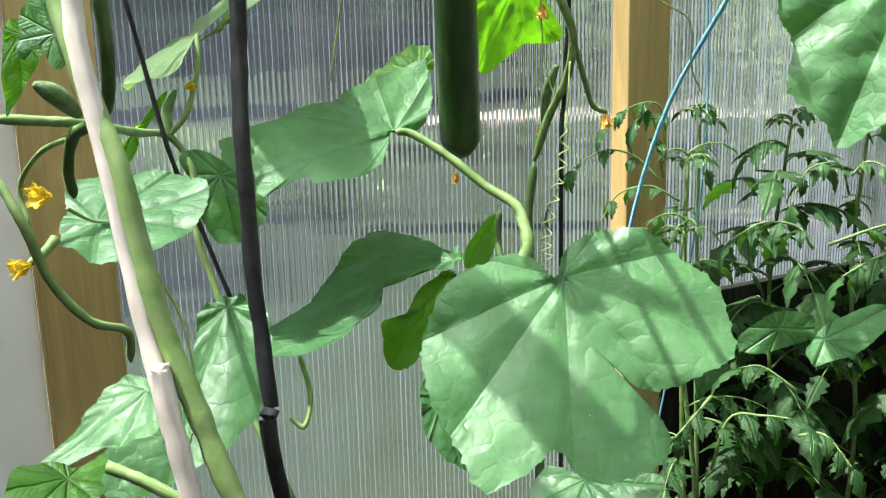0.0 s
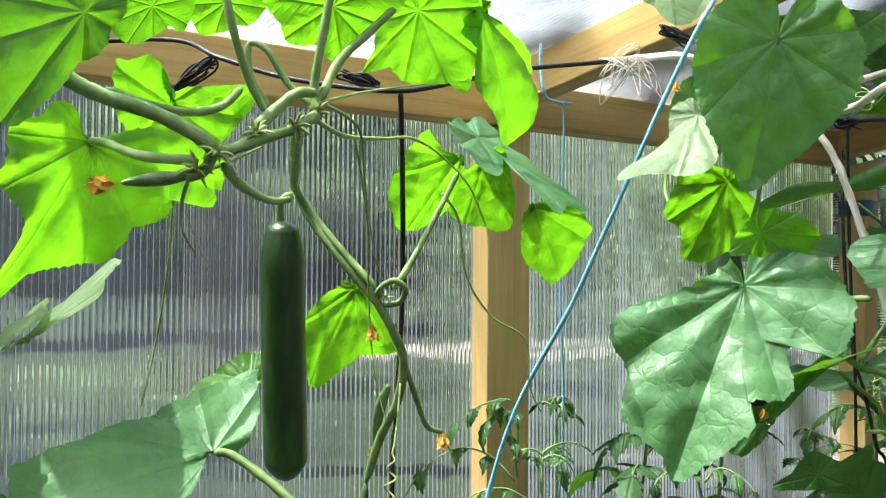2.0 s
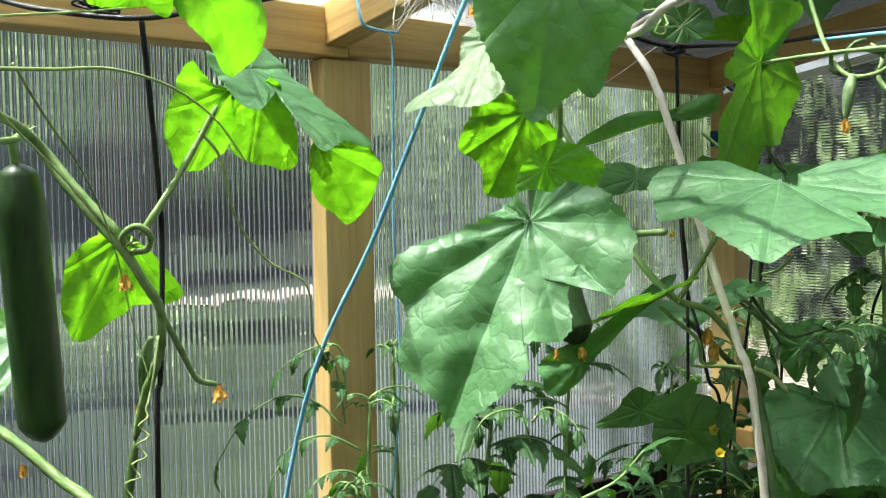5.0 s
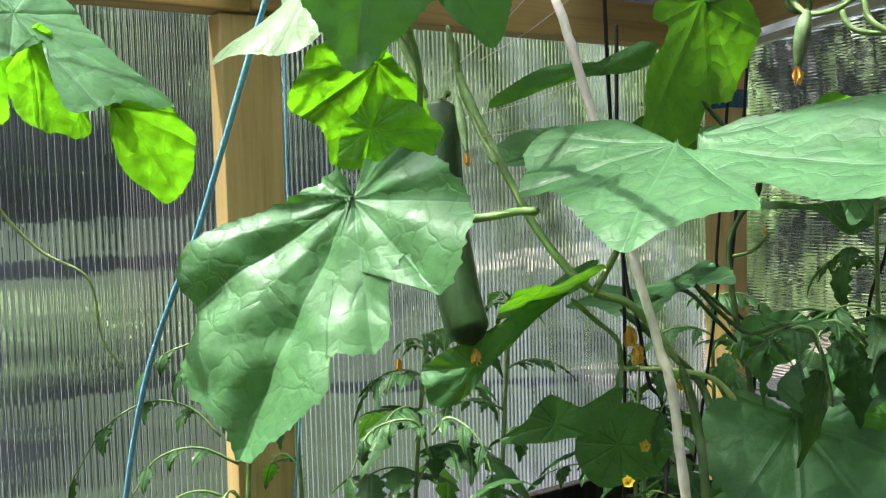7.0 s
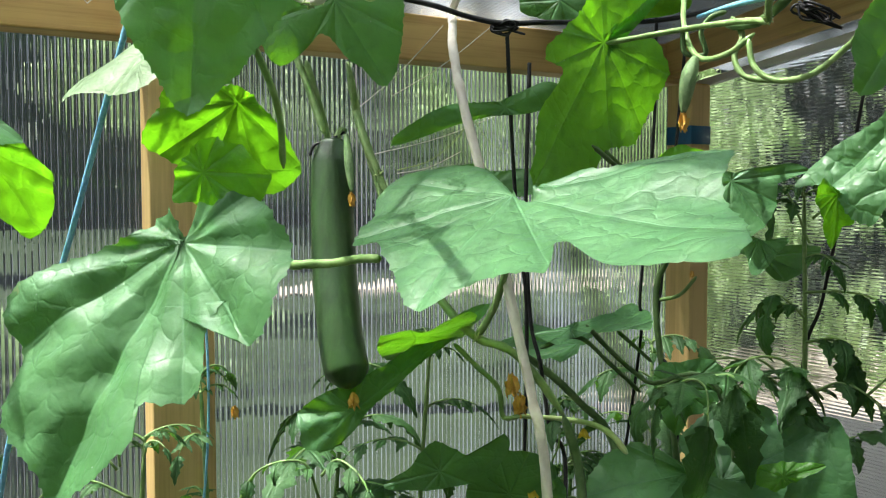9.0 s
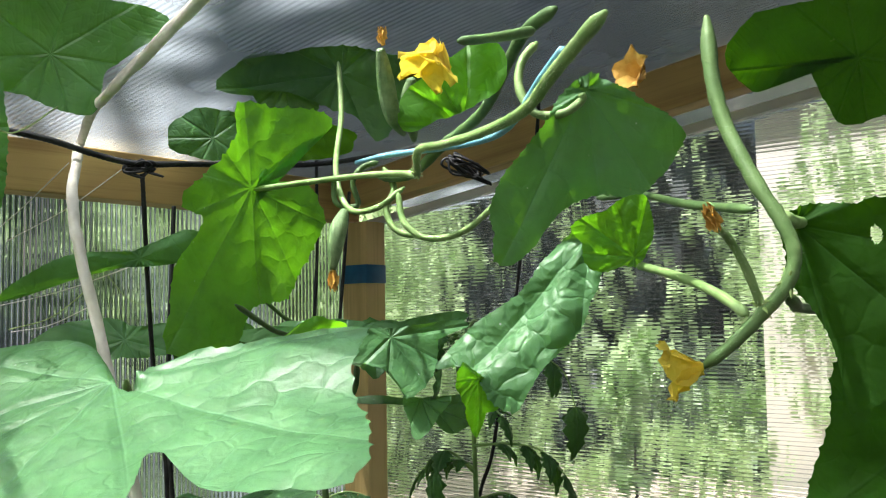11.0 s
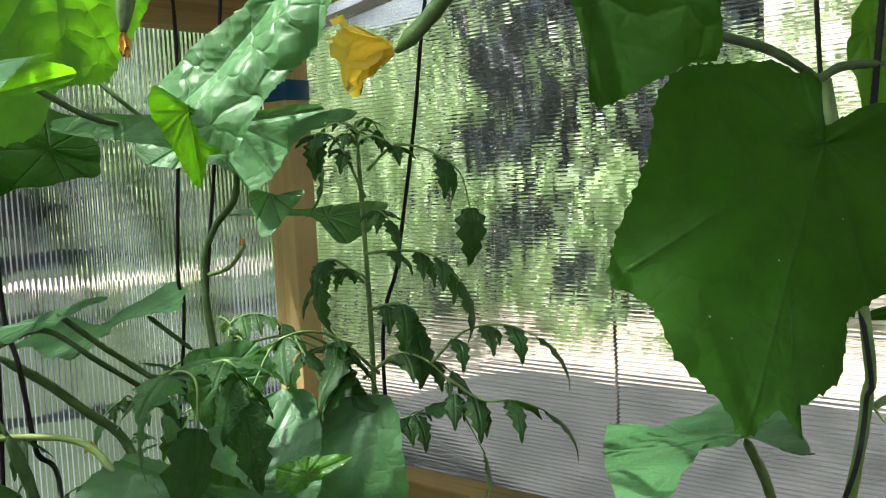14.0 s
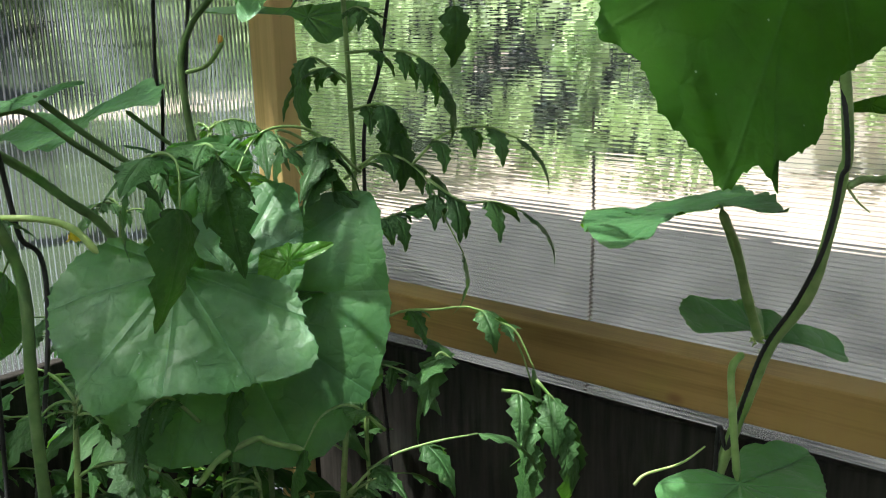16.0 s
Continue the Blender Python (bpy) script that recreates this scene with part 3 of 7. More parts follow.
box(bm, (2.1655, 1.2805, 1.662), (X1 - 0.001, 1.351, 1.70), 0.001)
part("tape", bm, TAPE, corner, "band of dark blue tape")


# ---- cucumber plants ----
PLANT_A = plant("cucumber_plant", (0.56, 0.90, 0.03), "cucumber plant with a long ripe fruit, trained up black twine", "plant", "cucumber plants")
PLANT_B = plant("cucumber_plant", (0.98, 0.80, 0.03), "cucumber plant with broad leaves beside the pine post", "plant", "cucumber plants")
PLANT_C = plant("cucumber_plant", (1.30, 0.75, 0.03), "cucumber plant with one hanging fruit on cream twine", "plant", "cucumber plants")
PLANT_D = plant("cucumber_plant", (0.10, 0.75, 0.03), "young cucumber plant with yellow flowers and tendrils", "plant", "cucumber plants")
PLANT_E = plant("cucumber_plant", (1.55, 0.40, 0.03), "cucumber plant with curled leaves and yellow flowers", "plant", "cucumber plants")
PLANT_F = plant("cucumber_plant", (1.70, 0.14, 0.03), "cucumber plant with large dark hanging leaves", "plant", "cucumber plants")
PLANT_G = plant("cucumber_plant", (1.65, 0.85, 0.03), "low cucumber plant with broad leaves near the corner", "plant", "cucumber plants")

# leaves
leaf(PLANT_A, (0.435, 0.691, 1.206), (-0.072, -0.115, -0.148), (-0.381, -0.633, 0.674), 0.201, fine=2, quilt=1.3, label='large pale-lit leaf with a torn, crumpled edge', outline=((100, 0.03), (-175, 0.15), (-150, 0.25), (-131, 0.38), (-114, 0.49), (-97, 0.59), (-87, 0.69), (-77, 0.75), (-68, 0.8), (-60, 0.84), (-50, 0.78), (-37, 0.7), (-28, 0.61), (-27, 0.53), (-29, 0.42), (-35, 0.33), (-25, 0.48), (-23, 0.62), (-28, 0.72), (-29, 0.85), (-26, 0.92), (-21, 0.98), (-13, 0.99), (-5, 0.99), (1, 0.92), (5, 0.85), (10, 0.94), (16, 1.04), (22, 1.1), (30, 0.98), (42, 0.9), (53, 0.81), (61, 0.76), (72, 0.65), (87, 0.53), (102, 0.37), (125, 0.22), (113, 0.09)))
leaf(PLANT_A, (0.411, 0.993, 1.323), (-0.212, -0.009, -0.044), (-0.134, -0.611, 0.780), 0.216, fold=0.1, outline=((170, 0.01), (-180, 0.21), (143, 0.51), (131, 0.54), (96, 0.36), (53, 0.43), (30, 0.63), (18, 0.87), (12, 0.94), (-7, 0.97), (-10, 0.83), (-11, 0.62), (-18, 0.63), (-26, 0.53), (-39, 0.38), (-46, 0.22), (-23, 0.04)))
leaf(PLANT_A, (0.485, 1.061, 1.387), (-0.062, 0.030, -0.019), (-0.491, -0.612, 0.620), 0.071, mat=YOUNG, fine=0, quilt=2.3, wave=0.045, outline=((-124, 0.17), (118, 0.60), (68, 0.60), (26, 0.78), (0, 1.02), (12, 0.36)))
leaf(PLANT_A, (0.454, 0.931, 1.174), (-0.237, -0.028, -0.081), (-0.319, -0.055, 0.946), 0.252, fold=0.1, outline=((-151, 0.04), (106, 0.18), (95, 0.42), (85, 0.63), (77, 0.57), (63, 0.63), (31, 0.71), (19, 0.88), (0, 1.00), (-10, 0.79), (-5, 0.62), (-3, 0.45), (23, 0.37), (6, 0.18)))
leaf(PLANT_A, (0.463, 0.955, 1.151), (-0.092, -0.031, -0.096), (0.010, -0.954, 0.299), 0.137, mat=YOUNG, quilt=2.3, wave=0.045, outline=((-124, 0.04), (34, 0.34), (17, 0.63), (25, 0.77), (17, 0.88), (-1, 0.99), (-9, 0.70), (-6, 0.53)))
leaf(PLANT_A, (0.545, 0.983, 1.210), (-0.041, 0.007, -0.062), (-0.480, -0.850, 0.216), 0.075, mat=YOUNG, fine=0, quilt=2.3, wave=0.045, outline=((171, 0.05), (17, 0.43), (6, 0.90), (-9, 0.98), (-24, 0.72), (-29, 0.29)))
leaf(PLANT_A, (0.585, 0.984, 1.502), (-0.055, 0.012, -0.111), (0.079, -0.986, -0.145), 0.125, mat=YOUNG, quilt=2.3, wave=0.045, outline=((148, 0.03), (82, 0.18), (47, 0.43), (29, 0.63), (1, 1.02), (-17, 0.80), (-37, 0.68), (-65, 0.82), (-75, 0.60), (-86, 0.17)))
leaf(PLANT_A, (0.358, 0.794, 1.070), (-0.001, -0.039, -0.063), (-0.123, -0.843, 0.524), 0.074, fine=0, outline=((153, 0.36), (58, 0.45), (26, 0.72), (5, 0.98), (-14, 1.05), (-49, 0.68), (-137, 0.28)))
leaf(PLANT_A, (0.487, 0.720, 0.972), (0.048, -0.050, 0.002), (-0.397, -0.352, 0.847), 0.070, fine=0, outline=((-167, 0.64), (-6, 0.08), (-11, 1.01), (17, 0.98), (71, 0.77), (136, 0.94)))
leaf(PLANT_D, (0.245, 1.089, 1.449), (0.106, 0.051, 0.086), (-0.655, 0.108, 0.748), 0.146, mat=PALE, outline=((-80, 0.83), (-68, 0.52), (-44, 1.13), (-16, 0.89), (0, 1.00), (80, 0.79), (87, 0.48), (104, 0.15), (-89, 0.39)))
leaf(PLANT_D, (0.034, 0.763, 1.295), (0.087, -0.010, 0.015), (-0.197, -0.300, 0.933), 0.089, quilt=1.2, outline=((-102, 0.81), (-84, 0.84), (-47, 0.88), (-19, 0.95), (3, 0.99), (36, 0.88), (57, 0.88), (73, 0.79), (90, 0.75), (115, 0.54), (161, 0.37), (-123, 0.42)))
leaf(PLANT_D, (0.193, 0.968, 1.294), (0.006, -0.021, -0.070), (-0.480, -0.850, 0.216), 0.074, fine=0, outline=((136, 0.62), (-155, 0.21), (-49, 0.36), (-49, 0.72), (-24, 0.92), (5, 0.98), (30, 0.76), (94, 0.45)))
leaf(PLANT_D, (0.169, 0.892, 1.174), (-0.099, -0.096, -0.135), (-0.362, -0.613, 0.702), 0.193, outline=((162, 0.05), (-107, 0.13), (-71, 0.27), (-36, 0.53), (-23, 0.70), (-8, 0.88), (13, 1.10), (21, 0.93), (6, 0.65), (6, 0.46), (40, 0.20), (80, 0.10)))
leaf(PLANT_D, (0.060, 0.770, 1.146), (-0.097, -0.015, -0.045), (-0.341, -0.381, 0.859), 0.108, outline=((167, 0.09), (56, 0.34), (9, 0.56), (1, 1.01), (-10, 0.83), (-23, 0.55), (-58, 0.50), (-83, 0.30)))
leaf(PLANT_D, (-0.036, 0.508, 1.198), (-0.026, -0.008, 0.004), (0.226, -0.311, 0.923), 0.027, mat=YOUNG, fine=0, quilt=2.3, wave=0.045, outline=((11, 1.15), (65, 0.72), (144, 0.42), (151, 1.20), (-161, 0.65), (-94, 0.90), (-36, 1.36)))
leaf(PLANT_D, (-0.019, 0.653, 1.438), (0.009, -0.009, -0.018), (-0.480, -0.850, 0.216), 0.022, mat=YOUNG, fine=0, quilt=2.3, wave=0.045, outline=((164, 0.52), (-89, 0.30), (-97, 1.22), (-71, 1.19), (-21, 0.89), (24, 1.33), (42, 2.14), (47, 2.01)))
leaf(PLANT_D, (-0.007, 0.588, 1.437), (-0.007, -0.001, -0.019), (-0.480, -0.850, 0.216), 0.020, fine=0, outline=((129, 1.21), (-171, 1.05), (-104, 0.73), (-41, 0.90), (-9, 0.97), (42, 0.58), (34, 1.20), (76, 1.05)))
leaf(PLANT_D, (0.129, 1.074, 1.339), (-0.016, -0.000, -0.036), (-0.480, -0.850, 0.216), 0.039, mat=YOUNG, fine=0, quilt=2.3, wave=0.045, outline=((-158, 1.46), (-159, 0.62), (8, 0.35), (18, 0.79), (4, 1.06), (-18, 0.87), (-75, 0.29), (-142, 0.86)))
leaf(PLANT_D, (0.217, 1.052, 1.450), (-0.090, 0.034, -0.067), (-0.577, 0.065, 0.814), 0.117, mat=PALE, fine=0, outline=((110, 0.85), (93, 1.94), (76, 0.55), (69, 1.20), (58, 1.53), (-0, 1.00), (-39, 0.90), (-67, 0.97), (1, 0.13), (149, 0.24)))
leaf(PLANT_D, (0.185, 0.642, 1.608), (-0.057, 0.011, -0.110), (0.377, -0.883, -0.280), 0.125, mat=YOUNG, fine=2, label='bright leaf with the sun shining through', quilt=2.3, wave=0.045, outline=((145, 0.01), (116, 0.18), (93, 0.36), (54, 0.47), (37, 0.55), (16, 0.58), (-1, 0.99), (-5, 0.80), (-19, 0.70), (-40, 0.69), (-48, 0.60), (-80, 0.70), (-91, 0.70), (-94, 0.95), (-102, 0.97), (-120, 0.70), (-134, 0.36)))
leaf(PLANT_D, (0.141, 0.490, 1.654), (-0.034, 0.025, -0.056), (-0.054, -0.921, -0.386), 0.070, quilt=2.3, wave=0.045, outline=((67, 0.71), (-176, 0.27), (-85, 0.23), (-35, 0.37), (-9, 0.79), (-0, 1.00), (20, 0.96)))
leaf(PLANT_D, (0.285, 0.780, 1.663), (0.048, 0.017, -0.070), (-0.604, -0.577, -0.550), 0.087, mat=YOUNG, quilt=2.3, wave=0.045, outline=((138, 0.60), (170, 0.54), (-159, 0.41), (-162, 0.15), (-89, 0.82), (-68, 0.80), (-37, 0.64), (-3, 1.02), (6, 0.78), (29, 0.73), (76, 0.56)))
leaf(PLANT_D, (0.227, 0.649, 1.707), (0.003, 0.007, -0.020), (-0.213, -0.916, -0.340), 0.021, mat=YOUNG, fine=0, quilt=2.3, wave=0.045, outline=((134, 1.67), (-141, 1.70), (-59, 1.27), (-42, 0.81), (0, 1.00), (52, 1.57)))
leaf(PLANT_D, (0.284, 0.657, 1.721), (-0.004, 0.012, -0.023), (-0.353, -0.856, -0.377), 0.026, mat=YOUNG, fine=0, quilt=2.3, wave=0.045, outline=((109, 1.51), (-153, 1.50), (-88, 0.99), (-45, 0.68), (1, 0.96), (39, 1.10)))
leaf(PLANT_A, (0.320, 0.559, 1.702), (0.015, 0.014, -0.032), (-0.504, -0.681, -0.531), 0.038, mat=YOUNG, quilt=2.3, wave=0.045, outline=((129, 1.26), (-116, 1.33), (-73, 1.02), (-38, 0.70), (3, 1.05), (31, 0.81), (54, 1.02), (77, 0.99)))
leaf(PLANT_A, (0.455, 0.658, 1.743), (0.004, 0.028, -0.056), (-0.317, -0.841, -0.439), 0.063, mat=YOUNG, label='bright leaf with the sun shining through', quilt=2.3, wave=0.045, outline=((80, 0.54), (139, 0.60), (-137, 0.85), (-50, 1.23), (-34, 1.07), (0, 1.00), (16, 0.85), (33, 1.13), (39, 0.80)))
leaf(PLANT_A, (0.510, 0.644, 1.748), (0.073, 0.037, -0.108), (0.297, -0.946, -0.127), 0.135, mat=YOUNG, curl=0.5, quilt=2.3, wave=0.045, outline=((164, 0.18), (-66, 0.12), (-41, 0.35), (-38, 0.75), (-25, 0.83), (0, 1.00), (10, 0.72), (26, 0.53), (44, 0.30)))
leaf(PLANT_A, (0.680, 0.904, 1.660), (0.002, 0.115, -0.081), (-0.620, -0.443, -0.648), 0.141, mat=YOUNG, label='folded leaf with the sun shining through', quilt=2.3, wave=0.045, outline=((87, 0.39), (43, 0.56), (25, 0.81), (12, 0.92), (-0, 1.00), (-10, 0.79), (-19, 0.54), (-36, 0.15), (0, 0.00), (82, 0.15), (99, 0.30)))
leaf(PLANT_A, (0.710, 0.895, 1.661), (0.020, 0.065, -0.076), (-0.643, -0.492, -0.587), 0.102, mat=YOUNG, quilt=2.3, wave=0.045, outline=((44, 0.43), (20, 0.83), (7, 1.03), (-12, 0.96), (-28, 1.02), (-40, 0.83), (-55, 0.49), (-132, 0.24), (-180, 0.03), (34, 0.27)))
leaf(PLANT_A, (0.698, 0.893, 1.683), (0.121, -0.058, -0.085), (0.250, -0.596, 0.763), 0.159, outline=((136, 0.38), (-110, 0.30), (-83, 0.49), (-38, 0.46), (-10, 0.68), (-3, 0.88), (-0, 1.00), (10, 0.92), (16, 0.83), (41, 0.96), (48, 0.88), (42, 0.50), (11, 0.18), (64, 0.53), (78, 0.62), (92, 0.56), (109, 0.48)))
leaf(PLANT_A, (0.780, 0.890, 1.604), (0.071, 0.026, -0.087), (-0.551, -0.557, -0.622), 0.115, mat=YOUNG, quilt=2.3, wave=0.045, outline=((61, 0.13), (-98, 0.07), (-77, 0.33), (-59, 0.61), (-33, 0.74), (0, 1.00), (12, 0.85), (27, 0.67), (35, 0.41)))
leaf(PLANT_B, (0.927, 0.644, 1.784), (-0.003, 0.038, -0.175), (-0.640, -0.720, 0.12), 0.168, fine=2, quilt=2.4, wave=0.03, label='heart-shaped glossy leaf with crisp veins', outline=((0, 1.02), (8, 0.91), (18, 0.80), (34, 0.69), (54, 0.60), (78, 0.53), (100, 0.48), (124, 0.43), (148, 0.37), (164, 0.28), (174, 0.13), (-175, 0.08), (-166, 0.27), (-150, 0.37), (-126, 0.45), (-102, 0.52), (-80, 0.58), (-58, 0.62), (-38, 0.68), (-22, 0.78), (-9, 0.90)))
leaf(PLANT_B, (0.941, 0.767, 1.717), (-0.094, 0.044, -0.080), (-0.694, -0.439, 0.571), 0.131, mat=PALE, fold=0.15, label='pale leaf hanging with its underside out', outline=((160, 0.12), (67, 0.27), (4, 0.35), (1, 0.71), (0, 1.00), (-28, 0.80), (-55, 0.74), (-70, 0.34)))
leaf(PLANT_B, (1.001, 0.770, 1.639), (-0.025, 0.046, -0.100), (-0.292, -0.893, -0.344), 0.113, mat=YOUNG, quilt=2.5, label='young blistered leaf with the sun shining through', wave=0.045, outline=((84, 0.57), (125, 0.19), (-102, 0.20), (-68, 0.65), (-53, 0.86), (-27, 0.84), (-4, 0.98), (7, 0.90), (21, 0.74), (40, 0.85), (56, 0.77), (65, 0.63)))
leaf(PLANT_B, (0.934, 0.672, 1.569), (0.036, -0.043, -0.003), (-0.753, -0.613, -0.238), 0.057, mat=YOUNG, fine=0, quilt=2.3, wave=0.045, outline=((-111, 0.38), (-46, 0.62), (-14, 0.99), (13, 1.05), (46, 0.72), (115, 0.48), (145, 0.69)))
leaf(PLANT_B, (0.920, 0.683, 1.510), (-0.110, 0.008, -0.208), (-0.736, -0.569, 0.368), 0.235, fine=2, quilt=2.5, fold=0.12, label='broad pointed leaf, sunlit along one half', outline=((-134, 0.00), (170, 0.16), (-162, 0.22), (-140, 0.31), (-120, 0.39), (-102, 0.47), (-88, 0.51), (-68, 0.55), (-63, 0.47), (-66, 0.37), (-61, 0.33), (-44, 0.44), (-41, 0.56), (-29, 0.60), (-19, 0.60), (-22, 0.70), (-16, 0.79), (-7, 0.92), (-0, 1.01), (5, 0.93), (15, 0.91), (23, 0.85), (29, 0.73), (38, 0.70), (48, 0.68), (55, 0.56), (59, 0.41), (71, 0.21), (134, 0.13)))
leaf(PLANT_C, (1.144, 0.522, 1.549), (-0.137, -0.070, -0.075), (-0.432, -0.113, 0.895), 0.172, fine=2, wave=0.035, label='wide level leaf in bands of sun and shade', outline=((65, 0.80), (87, 0.81), (101, 0.88), (114, 0.77), (132, 0.58), (142, 0.38), (155, 0.06), (-69, 0.11), (-137, 0.22), (-118, 0.42), (-108, 0.74), (-103, 1.03), (-85, 1.03), (-74, 1.18), (-64, 1.39), (-56, 1.55), (-52, 1.39), (-47, 1.19), (-44, 1.02), (-44, 0.87), (-43, 0.74), (-38, 0.76), (-34, 0.97), (-28, 1.00), (-18, 0.90), (-7, 0.92), (-0, 1.00), (14, 0.83), (40, 0.70), (57, 0.79)))
leaf(PLANT_C, (1.440, 0.742, 1.731), (-0.088, -0.008, -0.135), (-0.008, -0.998, 0.068), 0.199, mat=YOUNG, fine=2, label='light green leaf hanging with the sun behind it', quilt=0.8, wave=0.02, outline=((139, 0.47), (165, 0.49), (-174, 0.64), (-158, 0.76), (-162, 0.47), (-165, 0.24), (-167, 0.07), (-133, 0.36), (-116, 0.49), (-96, 0.51), (-69, 0.55), (-51, 0.64), (-30, 0.64), (-24, 0.81), (-15, 0.94), (-1, 1.03), (5, 0.86), (12, 0.71), (17, 0.6), (24, 0.4), (35, 0.44), (45, 0.47), (58, 0.36), (90, 0.24), (126, 0.32)))
leaf(PLANT_C, (1.425, 0.959, 1.569), (-0.084, 0.059, -0.028), (-0.610, -0.657, 0.442), 0.107, fine=0, outline=((1, 1.03), (24, 0.88), (53, 0.44), (103, 0.22), (159, 0.24), (179, 0.62), (-150, 0.65), (-77, 0.22)))
leaf(PLANT_C, (1.571, 0.663, 1.568), (0.075, -0.050, 0.011), (-0.555, -0.773, 0.306), 0.091, outline=((-171, 1.80), (-166, 1.38), (-78, 0.11), (-9, 0.72), (1, 1.00), (11, 0.60), (38, 0.66), (88, 0.79), (112, 0.42), (-177, 1.39)))
leaf(PLANT_C, (1.595, 0.640, 1.500), (0.023, -0.023, -0.006), (-0.590, -0.688, 0.422), 0.033, fine=0, outline=((178, 0.60), (17, 0.22), (-12, 1.00), (37, 0.83), (86, 1.44), (107, 0.94)))
leaf(PLANT_C, (1.670, 0.839, 1.916), (-0.096, 0.100, -0.020), (-0.720, -0.693, -0.019), 0.141, outline=((2, 1.02), (16, 0.78), (38, 0.44), (98, 0.28), (171, 0.57), (-175, 1.10), (-152, 0.82), (-133, 0.70), (-109, 0.74), (-103, 0.47), (-64, 0.35), (-9, 0.57)))
leaf(PLANT_C, (1.155, 0.872, 1.772), (0.040, -0.011, -0.065), (-0.694, -0.643, -0.326), 0.0955, fine=2, outline=((140, 0.89), (-168, 0.30), (-104, 0.26), (-104, 0.69), (-93, 0.96), (-10, 1.11), (10, 0.87), (34, 0.53), (62, 0.50), (68, 0.86), (86, 1.13)))
leaf(PLANT_C, (1.237, 0.787, 1.844), (0.013, -0.012, -0.056), (-0.720, -0.693, -0.019), 0.059, outline=((133, 1.71), (-100, 1.71), (-77, 1.44), (-55, 0.91), (-25, 1.15), (0, 1.00), (46, 0.77), (70, 0.96), (95, 1.37)))
leaf(PLANT_C, (1.554, 0.962, 1.831), (-0.040, 0.042, -0.000), (-0.720, -0.693, -0.019), 0.058, fine=0, outline=((0, 1.00), (39, 0.85), (102, 0.65), (162, 0.84), (-143, 0.67), (-37, 0.67)))
leaf(PLANT_E, (1.380, 0.290, 1.751), (-0.048, 0.045, -0.127), (-0.553, -0.829, -0.079), 0.143, fine=2, label='dark hanging leaf with a curled pale edge', outline=((15, 0.75), (20, 0.50), (25, 0.30), (106, 0.07), (-136, 0.14), (-107, 0.35), (-100, 0.54), (-89, 0.61), (-68, 0.60), (-50, 0.60), (-37, 0.54), (-14, 0.65), (-8, 0.83), (0, 1.00), (7, 0.88)))
leaf(PLANT_E, (1.346, 0.269, 1.642), (-0.053, 0.065, -0.094), (-0.902, -0.332, 0.274), 0.126, mat=BLISTER, fine=2, quilt=3.0, curl=0.5, label='blistered leaf rolled along its midrib', outline=((-153, 0.03), (-31, 0.07), (-54, 0.22), (-39, 0.37), (-33, 0.53), (-21, 0.77), (-19, 0.97), (-16, 1.03), (-9, 1.02), (2, 0.96), (7, 1.08), (10, 1.01), (12, 0.85), (12, 0.68), (11, 0.47), (23, 0.30), (49, 0.13)))
leaf(PLANT_E, (1.285, 0.319, 1.549), (0.015, 0.013, -0.042), (-0.149, -0.926, -0.347), 0.046, mat=YOUNG, quilt=2.3, wave=0.045, outline=((126, 0.53), (146, 0.25), (-36, 0.55), (-10, 0.60), (1, 0.99), (21, 0.58), (70, 0.39)))
leaf(PLANT_E, (1.338, 0.233, 1.625), (-0.024, 0.026, 0.027), (-0.838, -0.423, -0.345), 0.044, mat=YOUNG, quilt=2.3, wave=0.045, outline=((-2, 0.98), (22, 0.82), (50, 0.92), (70, 0.76), (131, 0.17), (-74, 0.24), (-53, 0.66), (-23, 0.78), (-16, 0.96)))
leaf(PLANT_F, (1.316, 0.122, 1.636), (0.015, -0.019, -0.102), (-0.872, -0.489, -0.036), 0.104, mat=SHADE_LEAF, fine=2, label='dark drooping leaf with a small hole', hole=(-0.37, 0.15, 0.048), outline=((134, 0.06), (-119, 0.16), (-95, 0.31), (-94, 0.43), (-79, 0.50), (-60, 0.54), (-56, 0.65), (-47, 0.78), (-34, 0.94), (-26, 1.07), (-21, 1.02), (-6, 1.01), (1, 0.99), (-0, 0.86), (0, 0.58), (11, 0.38), (21, 0.28), (34, 0.16)))
leaf(PLANT_F, (1.574, 0.097, 1.517), (-0.112, 0.007, -0.154), (-0.532, -0.770, 0.353), 0.190, mat=SHADE_LEAF, fine=2, label='very large dark matt leaf against the light', outline=((179, 0.07), (163, 0.18), (140, 0.25), (113, 0.36), (94, 0.48), (78, 0.57), (65, 0.59), (47, 0.71), (36, 0.87), (31, 0.87), (25, 0.85), (20, 0.89), (13, 0.92), (5, 0.94), (0, 1.00), (-2, 0.93), (-5, 0.90), (-9, 0.95), (-7, 0.87), (-18, 0.75), (-24, 0.57), (-39, 0.50), (-65, 0.42), (-105, 0.40), (-131, 0.36), (-155, 0.21)))
leaf(PLANT_F, (1.571, 0.151, 1.332), (-0.091, 0.042, -0.002), (0.075, 0.211, 0.975), 0.100, fine=1, outline=((99, 2.09), (88, 0.98), (123, 2.37), (132, 2.50), (136, 2.50), (-72, 0.95), (-114, 0.34), (142, 1.12), (-44, 0.52), (-13, 0.44), (-35, 1.49), (-35, 2.17)))
